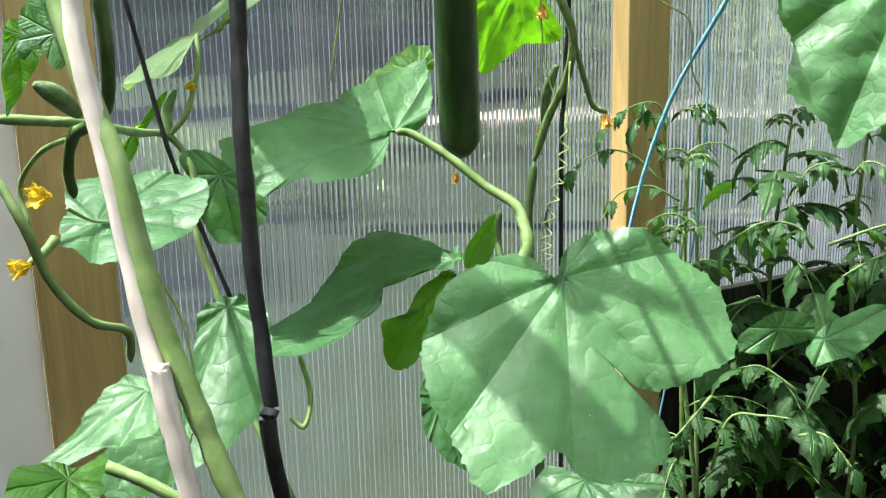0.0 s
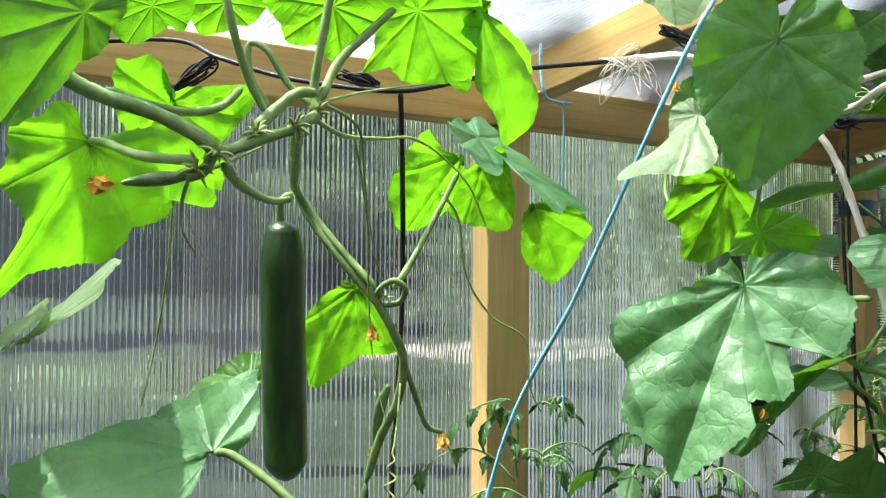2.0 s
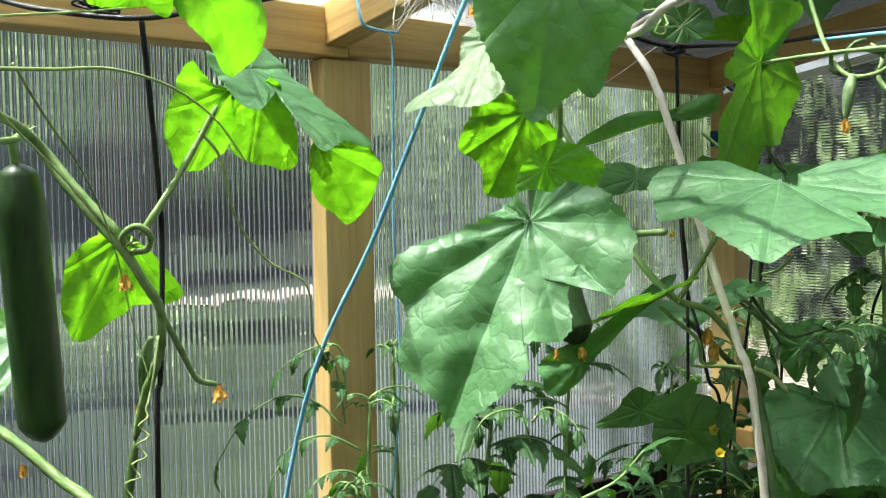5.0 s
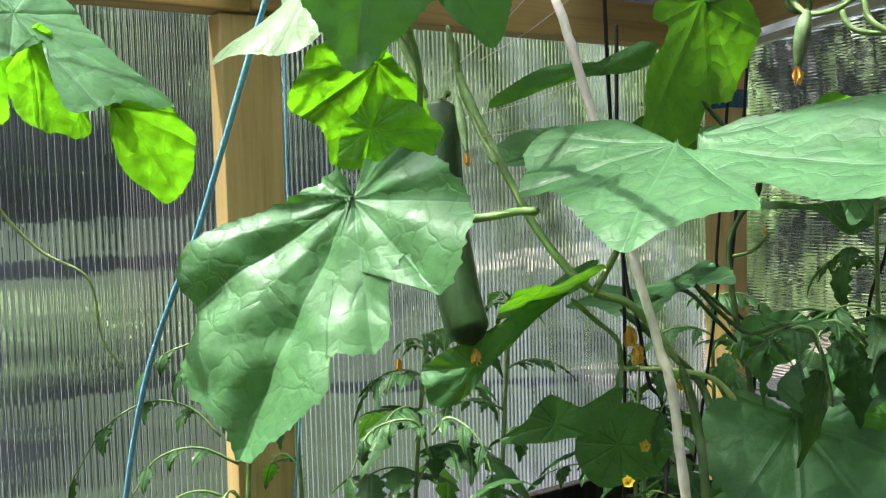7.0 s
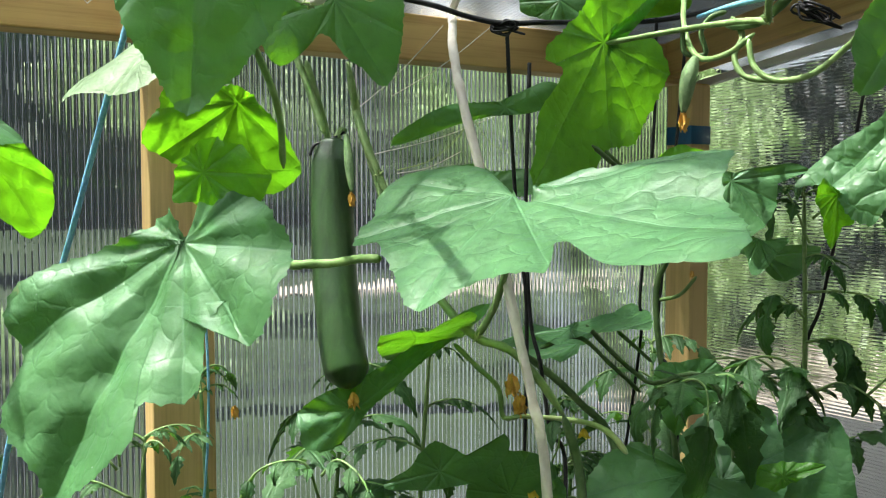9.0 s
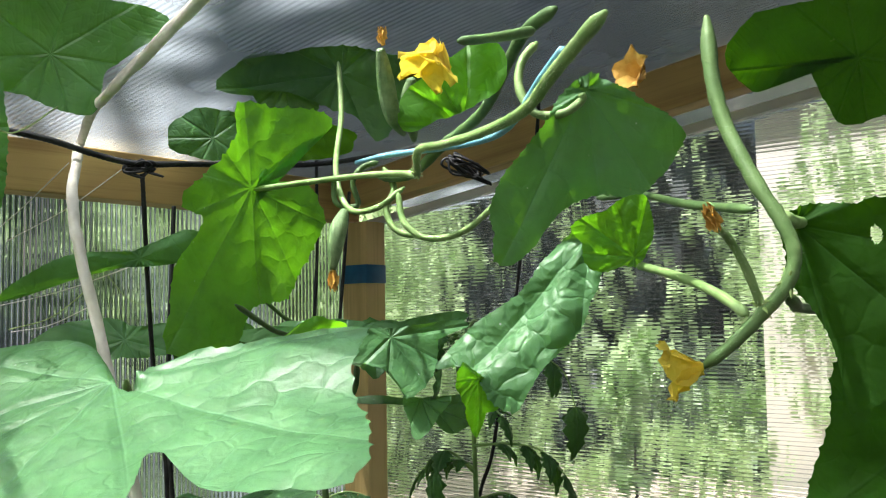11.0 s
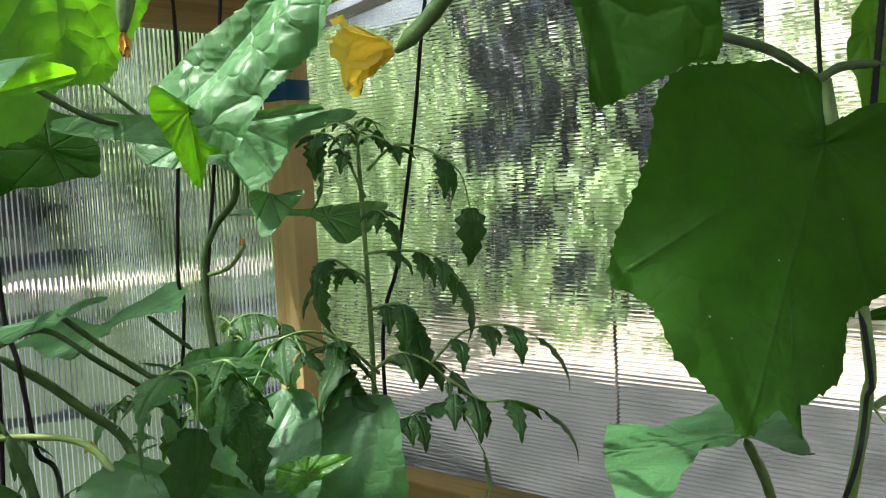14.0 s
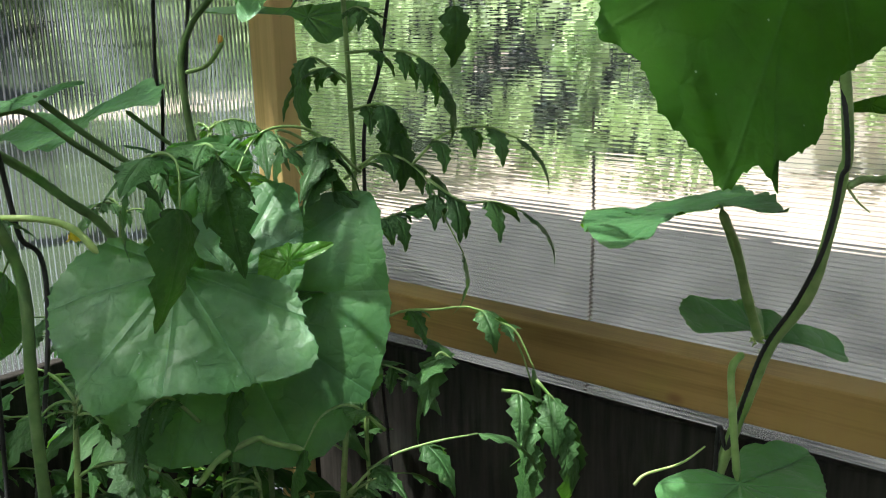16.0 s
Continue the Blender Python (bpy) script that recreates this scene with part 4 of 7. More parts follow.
leaf(PLANT_F, (1.675, 0.154, 1.212), (0.068, -0.042, -0.025), (-0.002, -0.517, 0.856), 0.084, outline=((-161, 0.85), (-124, 0.50), (-58, 0.53), (-26, 0.57), (-17, 0.93), (-3, 1.04), (10, 0.85), (4, 0.49), (11, 0.22), (163, 0.12), (-174, 0.40), (173, 0.66), (170, 0.95)))
leaf(PLANT_F, (1.637, 0.152, 1.104), (-0.027, -0.050, -0.007), (0.008, -0.132, 0.991), 0.058, outline=((87, 1.33), (113, 0.93), (152, 0.50), (160, 0.09), (-141, 1.00), (-126, 1.25), (-115, 1.62), (-97, 1.47), (-44, 1.05), (-0, 1.00), (58, 1.23)))
leaf(PLANT_F, (1.387, 0.105, 1.740), (-0.006, 0.013, -0.038), (-0.576, -0.796, -0.184), 0.040, mat=SHADE_LEAF, outline=((89, 1.90), (54, 1.82), (61, 1.30), (55, 0.84), (-0, 1.00), (-50, 0.98), (-88, 1.83), (-116, 2.07), (-134, 2.05)))
leaf(PLANT_F, (1.748, 0.123, 1.601), (0.003, -0.003, -0.063), (-0.770, -0.638, -0.010), 0.063, mat=YOUNG, fine=0, quilt=2.3, wave=0.045, outline=((96, 0.21), (-174, 0.43), (-150, 0.66), (-118, 0.77), (-59, 0.86), (-20, 1.11), (0, 1.07), (19, 0.65)))
leaf(PLANT_G, (1.491, 0.649, 1.232), (-0.008, -0.108, -0.087), (-0.513, -0.518, 0.685), 0.139, fine=2, quilt=0.5, wave=0.03, label='broad low leaf catching a patch of sun', outline=((142, 0.59), (121, 0.76), (97, 0.90), (70, 0.97), (55, 1.13), (46, 0.97), (29, 0.93), (11, 1.00), (0, 1.00), (-19, 1.18), (-31, 0.97), (-46, 0.76), (-49, 0.44), (-51, 0.17), (173, 0.13), (154, 0.39)))
leaf(PLANT_G, (1.557, 0.658, 1.211), (0.091, 0.021, 0.075), (-0.452, -0.549, 0.703), 0.120, quilt=0.5, outline=((-78, 0.47), (-48, 0.68), (-19, 0.84), (1, 1.01), (17, 0.88), (42, 0.66), (83, 0.57), (101, 0.26), (-69, 0.12)))
leaf(PLANT_G, (1.652, 0.625, 1.130), (0.027, -0.054, -0.052), (-0.493, -0.719, 0.489), 0.080, outline=((163, 0.42), (-66, 0.44), (-24, 0.61), (-1, 1.02), (22, 0.94), (51, 0.85), (73, 0.83), (51, 0.59), (73, 0.42)))
leaf(PLANT_G, (1.566, 0.578, 1.233), (0.029, -0.028, 0.013), (-0.660, -0.362, 0.659), 0.042, mat=YOUNG, fine=0, quilt=2.3, wave=0.045, outline=((-167, 0.69), (-107, 0.49), (-8, 0.91), (4, 0.98), (26, 0.41), (125, 0.43), (139, 1.01)))
leaf(PLANT_G, (1.728, 0.840, 1.558), (0.107, -0.072, 0.028), (-0.551, -0.575, 0.605), 0.132, outline=((-174, 0.96), (-153, 0.84), (180, 0.62), (177, 0.37), (-96, 0.29), (-24, 0.40), (-9, 0.92), (0, 1.00), (1, 0.59), (33, 0.38), (88, 0.35), (111, 0.45), (150, 0.35), (177, 0.63)))
leaf(PLANT_G, (1.555, 0.921, 1.341), (0.099, -0.028, 0.047), (-0.408, 0.085, 0.909), 0.113, outline=((-111, 1.69), (-100, 1.39), (-88, 1.45), (-63, 0.34), (-23, 0.57), (-18, 1.11), (43, 1.01), (32, 0.64), (13, 0.25), (127, 0.34), (179, 0.44), (-123, 0.94)))
leaf(PLANT_G, (1.445, 0.782, 1.552), (0.040, -0.019, -0.017), (0.005, -0.661, 0.750), 0.047, mat=SHADE_LEAF, outline=((-157, 1.50), (-89, 1.38), (-60, 1.27), (-0, 1.00), (42, 1.01), (102, 1.68), (117, 2.01)))
leaf(PLANT_G, (1.847, 0.837, 1.460), (0.047, -0.053, 0.009), (-0.592, -0.412, 0.692), 0.072, fine=0, outline=((-166, 1.96), (-156, 1.38), (-144, 0.51), (-12, 0.87), (8, 1.00), (62, 0.80), (93, 0.35), (-161, 0.55)))
leaf(PLANT_G, (1.627, 0.906, 1.904), (-0.056, 0.070, -0.003), (-0.777, -0.623, -0.096), 0.090, outline=((0, 1.00), (26, 0.77), (71, 0.59), (128, 0.43), (163, 0.86), (180, 0.96), (-159, 0.58), (-130, 0.68), (-78, 0.64), (-34, 0.51), (-14, 0.50)))
leaf(PLANT_G, (1.674, 0.937, 1.836), (-0.069, 0.088, -0.010), (-0.777, -0.623, -0.096), 0.113, mat=YOUNG, fine=0, quilt=2.3, wave=0.045, outline=((2, 1.06), (15, 0.53), (98, 0.23), (169, 0.63), (-175, 0.73), (-153, 0.49), (-23, 0.39)))
leaf(PLANT_G, (1.625, 0.801, 1.562), (-0.041, 0.051, 0.003), (-0.672, -0.568, 0.475), 0.065, fine=0, outline=((0, 1.00), (22, 1.04), (152, 0.86), (167, 1.00), (-152, 0.60), (-87, 0.55), (-28, 0.94)))
leaf(PLANT_C, (1.364, 0.833, 1.658), (-0.097, 0.096, -0.042), (-0.693, -0.720, -0.043), 0.143, outline=((-0, 1.06), (11, 0.74), (25, 0.36), (65, 0.07), (164, 0.38), (-175, 0.45), (-153, 0.26), (-16, 0.13), (-1, 0.55)))
leaf(PLANT_C, (1.156, 0.832, 1.311), (0.143, -0.037, 0.107), (-0.370, -0.912, 0.176), 0.182, outline=((-137, 0.31), (-74, 0.17), (-18, 0.34), (-7, 0.65), (-2, 1.00), (3, 0.98), (3, 0.53), (11, 0.29), (43, 0.08), (146, 0.19), (176, 0.35), (-162, 0.35)))
leaf(PLANT_C, (1.255, 0.810, 1.232), (-0.052, 0.039, -0.017), (-0.616, -0.783, 0.082), 0.068, fine=0, outline=((0, 1.00), (18, 0.53), (97, 0.54), (162, 0.53), (163, 1.29), (-168, 0.95), (-128, 0.38), (-17, 0.64)))
leaf(PLANT_G, (1.560, 0.693, 1.182), (0.121, -0.096, -0.010), (-0.535, -0.719, 0.443), 0.155, outline=((156, 0.75), (-163, 0.35), (-82, 0.31), (-47, 0.71), (-38, 1.18), (-15, 1.20), (43, 1.29), (85, 1.11), (123, 1.10)))
leaf(PLANT_G, (1.623, 0.782, 1.291), (-0.012, 0.004, -0.057), (-0.616, -0.783, 0.082), 0.059, fine=0, outline=((93, 0.72), (159, 0.65), (-132, 1.02), (-76, 0.76), (-22, 0.58), (-0, 1.03)))
leaf(PLANT_G, (1.346, 0.798, 1.193), (-0.038, 0.027, -0.027), (-0.616, -0.783, 0.082), 0.054, fine=0, outline=((60, 0.93), (124, 0.97), (-176, 1.12), (-132, 1.14), (-75, 0.88), (-14, 1.03)))
leaf(PLANT_G, (0.885, 0.749, 1.047), (0.091, -0.020, 0.031), (-0.374, -0.540, 0.754), 0.098, fine=0, outline=((160, 0.39), (-152, 0.14), (-23, 0.44), (-0, 1.08), (28, 0.64), (117, 0.33)))
leaf(PLANT_G, (0.876, 0.813, 1.047), (-0.043, 0.017, -0.028), (-0.480, -0.850, 0.216), 0.054, fine=0, outline=((4, 1.12), (48, 0.57), (169, 0.59), (-146, 0.83), (-90, 0.50)))
leaf(PLANT_C, (1.354, 0.380, 1.733), (-0.055, 0.014, -0.006), (-0.254, -0.957, 0.142), 0.057, mat=YOUNG, fine=0, quilt=2.3, wave=0.045, outline=((-4, 1.07), (23, 1.00), (58, 0.85), (98, 1.08), (120, 1.46), (137, 1.12), (131, 0.44), (9, 0.50)))
leaf(PLANT_C, (1.198, 0.767, 1.397), (-0.031, 0.033, -0.016), (0.089, -0.369, -0.925), 0.048, fine=0, outline=((-52, 2.50), (91, 2.17), (118, 0.81), (137, 1.84), (176, 1.50), (-92, 2.50), (-76, 2.50), (-69, 2.50)))
leaf(PLANT_C, (1.410, 0.763, 1.391), (-0.030, 0.032, -0.006), (-0.235, -0.029, 0.972), 0.044, fine=0, outline=((-0, 1.00), (21, 0.48), (124, 0.94), (144, 1.55), (-159, 0.63), (-95, 0.94), (-63, 1.03)))
leaf(PLANT_F, (1.837, 0.135, 1.376), (-0.013, 0.014, -0.004), (-0.753, -0.646, 0.129), 0.020, mat=SHADE_LEAF, fine=0, outline=((1, 1.05), (59, 0.34), (-178, 1.74), (-154, 1.74), (-76, 0.32)))
leaf(PLANT_C, (1.244, 0.472, 1.567), (0.057, -0.016, 0.016), (-0.137, -0.907, -0.398), 0.061, mat=YOUNG, fine=0, quilt=2.3, wave=0.045, outline=((146, 0.04), (-46, 0.24), (-28, 0.55), (-16, 0.75), (0, 1.00), (6, 0.69), (12, 0.32)))
leaf(PLANT_B, (0.745, 0.340, 1.755), (0.021, 0.034, -0.059), (-0.537, -0.637, -0.553), 0.071, mat=YOUNG, quilt=2.3, wave=0.045, outline=((71, 0.93), (94, 0.85), (-106, 0.67), (-55, 0.61), (-22, 0.72), (-0, 1.00), (14, 0.62), (56, 0.66)))
leaf(PLANT_A, (0.724, 0.621, 1.820), (-0.008, -0.016, -0.060), (-0.950, -0.248, 0.189), 0.063, mat=PALE, outline=((92, 1.23), (94, 0.73), (-152, 0.29), (-67, 0.82), (-32, 0.97), (-0, 1.00), (31, 0.63), (75, 0.79)))

# ---- stems, stalks and tendrils ----
def stem(p, pts, r0, r1, mat=None, name="stem"):
    if p in (PLANT_A, PLANT_E, PLANT_F) and name == "stem" and mat in (None, SHADE_STEM):
        fuzz(p, pts, r0, r1)
    return tube(name, pts, r0, r1, mat or STEM, p, "", 8, 9, 0.16)


def fuzz(p, pts, r0, r1):
    """The short pale bristles that stand off a young vine."""
    line = spline(pts, 10)
    rng = random.Random(round(pts[0][2] * 1e4))
    verts, faces = [], []
    for k in range(len(line) - 1):
        a, b = Vector(line[k]), Vector(line[k + 1])
        d = (b - a).normalized()
        for _ in range(max(2, int((b - a).length * 2600))):
            out = Vector((rng.gauss(0, 1), rng.gauss(0, 1), rng.gauss(0, 1)))
            out = (out - d * out.dot(d)).normalized()
            q = a.lerp(b, rng.random()) + out * (r0 + (r1 - r0) * k / len(line)) * 0.9
            w = d.cross(out) * 0.00016
            i = len(verts)
            verts += [q - w, q + w, q + out * rng.uniform(0.0011, 0.0024) + d * rng.uniform(-0.0005, 0.0005)]
            faces.append((i, i + 1, i + 2))
    me = bpy.data.meshes.new("bristles")
    me.from_pydata(verts, [], faces)
    me.materials.append(BRISTLE)
    ob = new("bristles", me)
    ob.parent, ob.matrix_parent_inverse = p, p.matrix_basis.inverted()
    return tagged(ob, "", "", "", "stuff")


def tendril(p, pts, coil=0, r=0.0011):
    """A thin climbing tendril; coil winds its far part into a spring."""
    line = spline(pts, 12)
    if coil:
        n, out = len(line), []
        for i, q in enumerate(line):
            f = max(0.0, (i / (n - 1) - 0.25) / 0.75)
            d = (line[min(i + 1, n - 1)] - line[max(i - 1, 0)]).normalized()
            s = d.orthogonal().normalized()
            u = d.cross(s)
            a = f * coil * 2 * math.pi
            out.append(q + (s * math.cos(a) + u * math.sin(a)) * 0.006 * min(1, f * 6))
        line = out
    bm = bmesh.new()
    tube_into(bm, line, lambda t: r * (1.15 - 0.6 * t), 6, 0.1, len(pts))
    return finish("tendril", bm, TENDRIL, p)


# main vine over the walk, and what grows from its joints
stem(PLANT_A, [(0.095, 0.547, 1.674), (0.120, 0.542, 1.653), (0.142, 0.539, 1.631), (0.162, 0.532, 1.620), (0.186, 0.521, 1.612), (0.206, 0.511, 1.601), (0.219, 0.506, 1.591)], 0.0049, 0.0044)
stem(PLANT_A, [(0.219, 0.506, 1.589), (0.243, 0.511, 1.599), (0.271, 0.516, 1.610), (0.293, 0.527, 1.622)], 0.0037, 0.0036)
stem(PLANT_A, [(0.217, 0.507, 1.593), (0.214, 0.512, 1.581), (0.206, 0.520, 1.576)], 0.0040, 0.0030)
stem(PLANT_A, [(0.292, 0.528, 1.623), (0.292, 0.531, 1.641), (0.296, 0.527, 1.674), (0.301, 0.523, 1.709)], 0.0030, 0.0028)
stem(PLANT_A, [(0.295, 0.529, 1.631), (0.314, 0.539, 1.660), (0.334, 0.537, 1.681), (0.354, 0.534, 1.701)], 0.0033, 0.0026, None, "leaf_stalk")
stem(PLANT_A, [(0.259, 0.530, 1.620), (0.246, 0.527, 1.639), (0.233, 0.523, 1.670), (0.229, 0.525, 1.697)], 0.0026, 0.0026)
stem(PLANT_A, [(0.294, 0.530, 1.625), (0.279, 0.540, 1.641), (0.267, 0.548, 1.663), (0.258, 0.555, 1.666), (0.260, 0.554, 1.645), (0.269, 0.548, 1.627)], 0.0022, 0.0022)
stem(PLANT_A, [(0.245, 0.516, 1.607), (0.273, 0.520, 1.631), (0.289, 0.521, 1.634)], 0.0040, 0.0030)
stem(PLANT_A, [(0.211, 0.516, 1.586), (0.191, 0.555, 1.591), (0.183, 0.597, 1.602), (0.177, 0.613, 1.605)], 0.0034, 0.0026, None, "leaf_stalk")
stem(PLANT_A, [(0.164, 0.536, 1.624), (0.193, 0.552, 1.621), (0.219, 0.558, 1.620), (0.244, 0.565, 1.627), (0.263, 0.576, 1.643)], 0.0032, 0.0026, None, "leaf_stalk")
stem(PLANT_A, [(0.293, 0.556, 1.617), (0.373, 0.720, 1.613), (0.465, 0.899, 1.603), (0.506, 0.884, 1.547), (0.534, 0.854, 1.505)], 0.0044, 0.0046)
stem(PLANT_A, [(0.473, 0.925, 1.605), (0.496, 0.893, 1.554), (0.519, 0.874, 1.518), (0.538, 0.859, 1.490), (0.557, 0.856, 1.458), (0.577, 0.866, 1.426), (0.584, 0.888, 1.380), (0.580, 0.919, 1.333), (0.574, 0.939, 1.280)], 0.0048, 0.0052)
stem(PLANT_A, [(0.540, 0.857, 1.492), (0.535, 0.848, 1.504), (0.543, 0.833, 1.513), (0.555, 0.830, 1.504), (0.556, 0.843, 1.490), (0.542, 0.855, 1.487)], 0.0034, 0.0034)
stem(PLANT_A, [(0.551, 0.847, 1.504), (0.569, 0.843, 1.530), (0.605, 0.850, 1.580), (0.637, 0.848, 1.635)], 0.0040, 0.0030, None, "leaf_stalk")
stem(PLANT_A, [(0.577, 0.866, 1.426), (0.606, 0.883, 1.379), (0.626, 0.892, 1.347), (0.651, 0.897, 1.337)], 0.0035, 0.0030)
stem(PLANT_A, [(0.574, 0.939, 1.280), (0.564, 0.938, 1.199), (0.561, 0.918, 1.049), (0.539, 0.878, 0.805), (0.548, 0.886, 0.270)], 0.0052, 0.006, STEM_DARK)
stem(PLANT_A, [(0.497, 0.842, 1.198), (0.505, 0.872, 1.238), (0.486, 0.911, 1.261), (0.456, 0.949, 1.296), (0.429, 0.982, 1.320), (0.412, 0.992, 1.323)], 0.0062, 0.0046, None, "leaf_stalk")
stem(PLANT_A, [(0.506, 0.869, 1.232), (0.498, 0.843, 1.204), (0.480, 0.834, 1.176), (0.466, 0.808, 1.133)], 0.0070, 0.0070)
stem(PLANT_A, [(0.507, 0.915, 1.230), (0.501, 0.909, 1.192), (0.493, 0.883, 1.164)], 0.004, 0.004, STEM_DARK)
stem(PLANT_A, [(0.223, 0.508, 1.584), (0.297, 0.652, 1.585), (0.399, 0.824, 1.589), (0.459, 0.904, 1.598)], 0.0036, 0.0034)
tendril(PLANT_A, [(0.298, 0.527, 1.629), (0.321, 0.536, 1.623), (0.337, 0.549, 1.615), (0.370, 0.600, 1.590), (0.425, 0.684, 1.561), (0.483, 0.767, 1.523)])
tendril(PLANT_A, [(0.292, 0.532, 1.620), (0.333, 0.564, 1.616), (0.407, 0.634, 1.628), (0.480, 0.704, 1.642), (0.559, 0.772, 1.639), (0.612, 0.796, 1.613), (0.658, 0.826, 1.574)], 0, 0.0016)
tendril(PLANT_A, [(0.298, 0.527, 1.631), (0.367, 0.600, 1.655), (0.441, 0.670, 1.678), (0.529, 0.730, 1.703), (0.610, 0.794, 1.726)])
tendril(PLANT_A, [(0.210, 0.517, 1.578), (0.232, 0.526, 1.587), (0.257, 0.533, 1.599)], 0, 0.0014)
tendril(PLANT_A, [(0.207, 0.519, 1.576), (0.211, 0.541, 1.563), (0.226, 0.580, 1.548), (0.240, 0.595, 1.534)])
tendril(PLANT_A, [(0.617, 0.852, 1.609), (0.643, 0.857, 1.581), (0.669, 0.876, 1.517), (0.704, 0.874, 1.471), (0.741, 0.856, 1.443), (0.752, 0.861, 1.388), (0.769, 0.860, 1.356)], 0, 0.0016)
tendril(PLANT_A, [(0.577, 0.872, 1.400), (0.563, 0.857, 1.356), (0.549, 0.844, 1.320), (0.541, 0.839, 1.283), (0.522, 0.829, 1.248), (0.511, 0.826, 1.212), (0.509, 0.821, 1.188)], 9)
tendril(PLANT_A, [(0.390, 0.652, 1.633), (0.421, 0.692, 1.602), (0.478, 0.776, 1.557), (0.531, 0.864, 1.495), (0.564, 0.904, 1.405), (0.575, 0.897, 1.355)])
tendril(PLANT_A, [(0.311, 0.787, 1.611), (0.342, 0.893, 1.583), (0.386, 0.988, 1.559), (0.437, 1.078, 1.524)], 0, 0.0009)
tendril(PLANT_D, [(0.333, 0.905, 1.593), (0.346, 0.954, 1.530), (0.353, 1.006, 1.454), (0.339, 1.012, 1.377)], 0, 0.0015)

# near plant at the start of the walk
stem(PLANT_D, [(-0.040, 0.425, 1.560), (-0.036, 0.402, 1.480), (-0.028, 0.376, 1.420), (-0.021, 0.359, 1.387), (-0.018, 0.350, 1.358), (-0.014, 0.340, 1.326), (-0.006, 0.327, 1.292), (0.002, 0.314, 1.259), (0.017, 0.294, 1.214), (0.040, 0.260, 1.130), (0.047, 0.197, 0.899)], 0.0042, 0.0046)
stem(PLANT_D, [(-0.038, 0.767, 1.379), (0.000, 0.768, 1.375), (0.031, 0.784, 1.370), (0.100, 0.916, 1.349), (0.151, 1.002, 1.335), (0.168, 0.984, 1.301), (0.164, 0.968, 1.231), (0.174, 0.947, 1.172), (0.185, 0.887, 1.052), (0.208, 0.830, 0.969)], 0.0042, 0.0036)
stem(PLANT_D, [(-0.044, 0.645, 1.351), (-0.032, 0.631, 1.319), (-0.019, 0.637, 1.279), (0.003, 0.640, 1.248), (0.027, 0.647, 1.235), (0.030, 0.661, 1.208)], 0.0034, 0.0030)
stem(PLANT_D, [(0.008, 0.526, 1.461), (0.012, 0.538, 1.423), (0.012, 0.565, 1.391), (-0.000, 0.604, 1.376), (-0.003, 0.623, 1.354), (0.001, 0.639, 1.333)], 0.0042, 0.0034, STEM_DARK)
stem(PLANT_D, [(0.151, 1.002, 1.336), (0.170, 0.997, 1.359), (0.192, 1.020, 1.405), (0.198, 1.037, 1.440)], 0.0032, 0.0026, None, "leaf_stalk")
stem(PLANT_D, [(0.003, 0.625, 1.374), (-0.015, 0.655, 1.362), (-0.027, 0.680, 1.338), (-0.025, 0.672, 1.312)], 0.0020, 0.0018)
stem(PLANT_D, [(-0.010, 0.661, 1.304), (-0.019, 0.653, 1.297), (-0.031, 0.646, 1.291)], 0.004, 0.0026)
stem(PLANT_D, [(-0.007, 0.579, 1.170), (0.012, 0.565, 1.161), (0.035, 0.549, 1.146)], 0.0042, 0.004)
stem(PLANT_D, [(0.241, 0.893, 1.107), (0.246, 0.880, 1.066), (0.233, 0.868, 1.038), (0.221, 0.877, 1.047)], 0.0030, 0.0026)
tendril(PLANT_D, [(0.083, 0.779, 1.232), (0.092, 0.767, 1.206), (0.096, 0.755, 1.168), (0.095, 0.746, 1.131), (0.085, 0.744, 1.099)], 0, 0.0014)
tendril(PLANT_D, [(-0.004, 0.640, 1.326), (0.015, 0.673, 1.311), (0.033, 0.707, 1.302)], 0, 0.0013)

# second plant: stems behind the broad leaf
stem(PLANT_B, [(0.927, 0.644, 1.784), (0.951, 0.677, 1.762), (0.995, 0.720, 1.696), (1.031, 0.744, 1.635), (1.048, 0.771, 1.577)], 0.0036, 0.0034, None, "leaf_stalk")
stem(PLANT_B, [(1.040, 0.915, 1.699), (1.045, 0.911, 1.668), (1.034, 0.902, 1.636), (1.007, 0.870, 1.614)], 0.0026, 0.0026, None, "leaf_stalk")
stem(PLANT_B, [(1.168, 1.020, 1.737), (1.175, 0.989, 1.684), (1.177, 0.949, 1.626)], 0.0046, 0.0046)
stem(PLANT_B, [(1.024, 0.703, 1.485), (1.034, 0.686, 1.487), (1.054, 0.675, 1.488), (1.067, 0.645, 1.493), (1.074, 0.619, 1.494)], 0.0044, 0.0040, None, "leaf_stalk")
# third plant along the cream twine
stem(PLANT_C, [(1.205, 0.941, 1.714), (1.207, 0.924, 1.658), (1.204, 0.900, 1.623), (1.209, 0.871, 1.575), (1.214, 0.842, 1.529), (1.228, 0.806, 1.466), (1.248, 0.781, 1.423), (1.269, 0.756, 1.393), (1.294, 0.730, 1.381), (1.320, 0.714, 1.351), (1.345, 0.697, 1.308)], 0.005, 0.0048)
stem(PLANT_C, [(1.269, 0.756, 1.393), (1.280, 0.741, 1.424), (1.273, 0.713, 1.457), (1.252, 0.670, 1.500), (1.213, 0.615, 1.544)], 0.0042, 0.0034, None, "leaf_stalk")
stem(PLANT_C, [(1.368, 0.769, 1.371), (1.408, 0.748, 1.384), (1.456, 0.742, 1.347), (1.507, 0.745, 1.308)], 0.003, 0.0026, STEM_DARK)
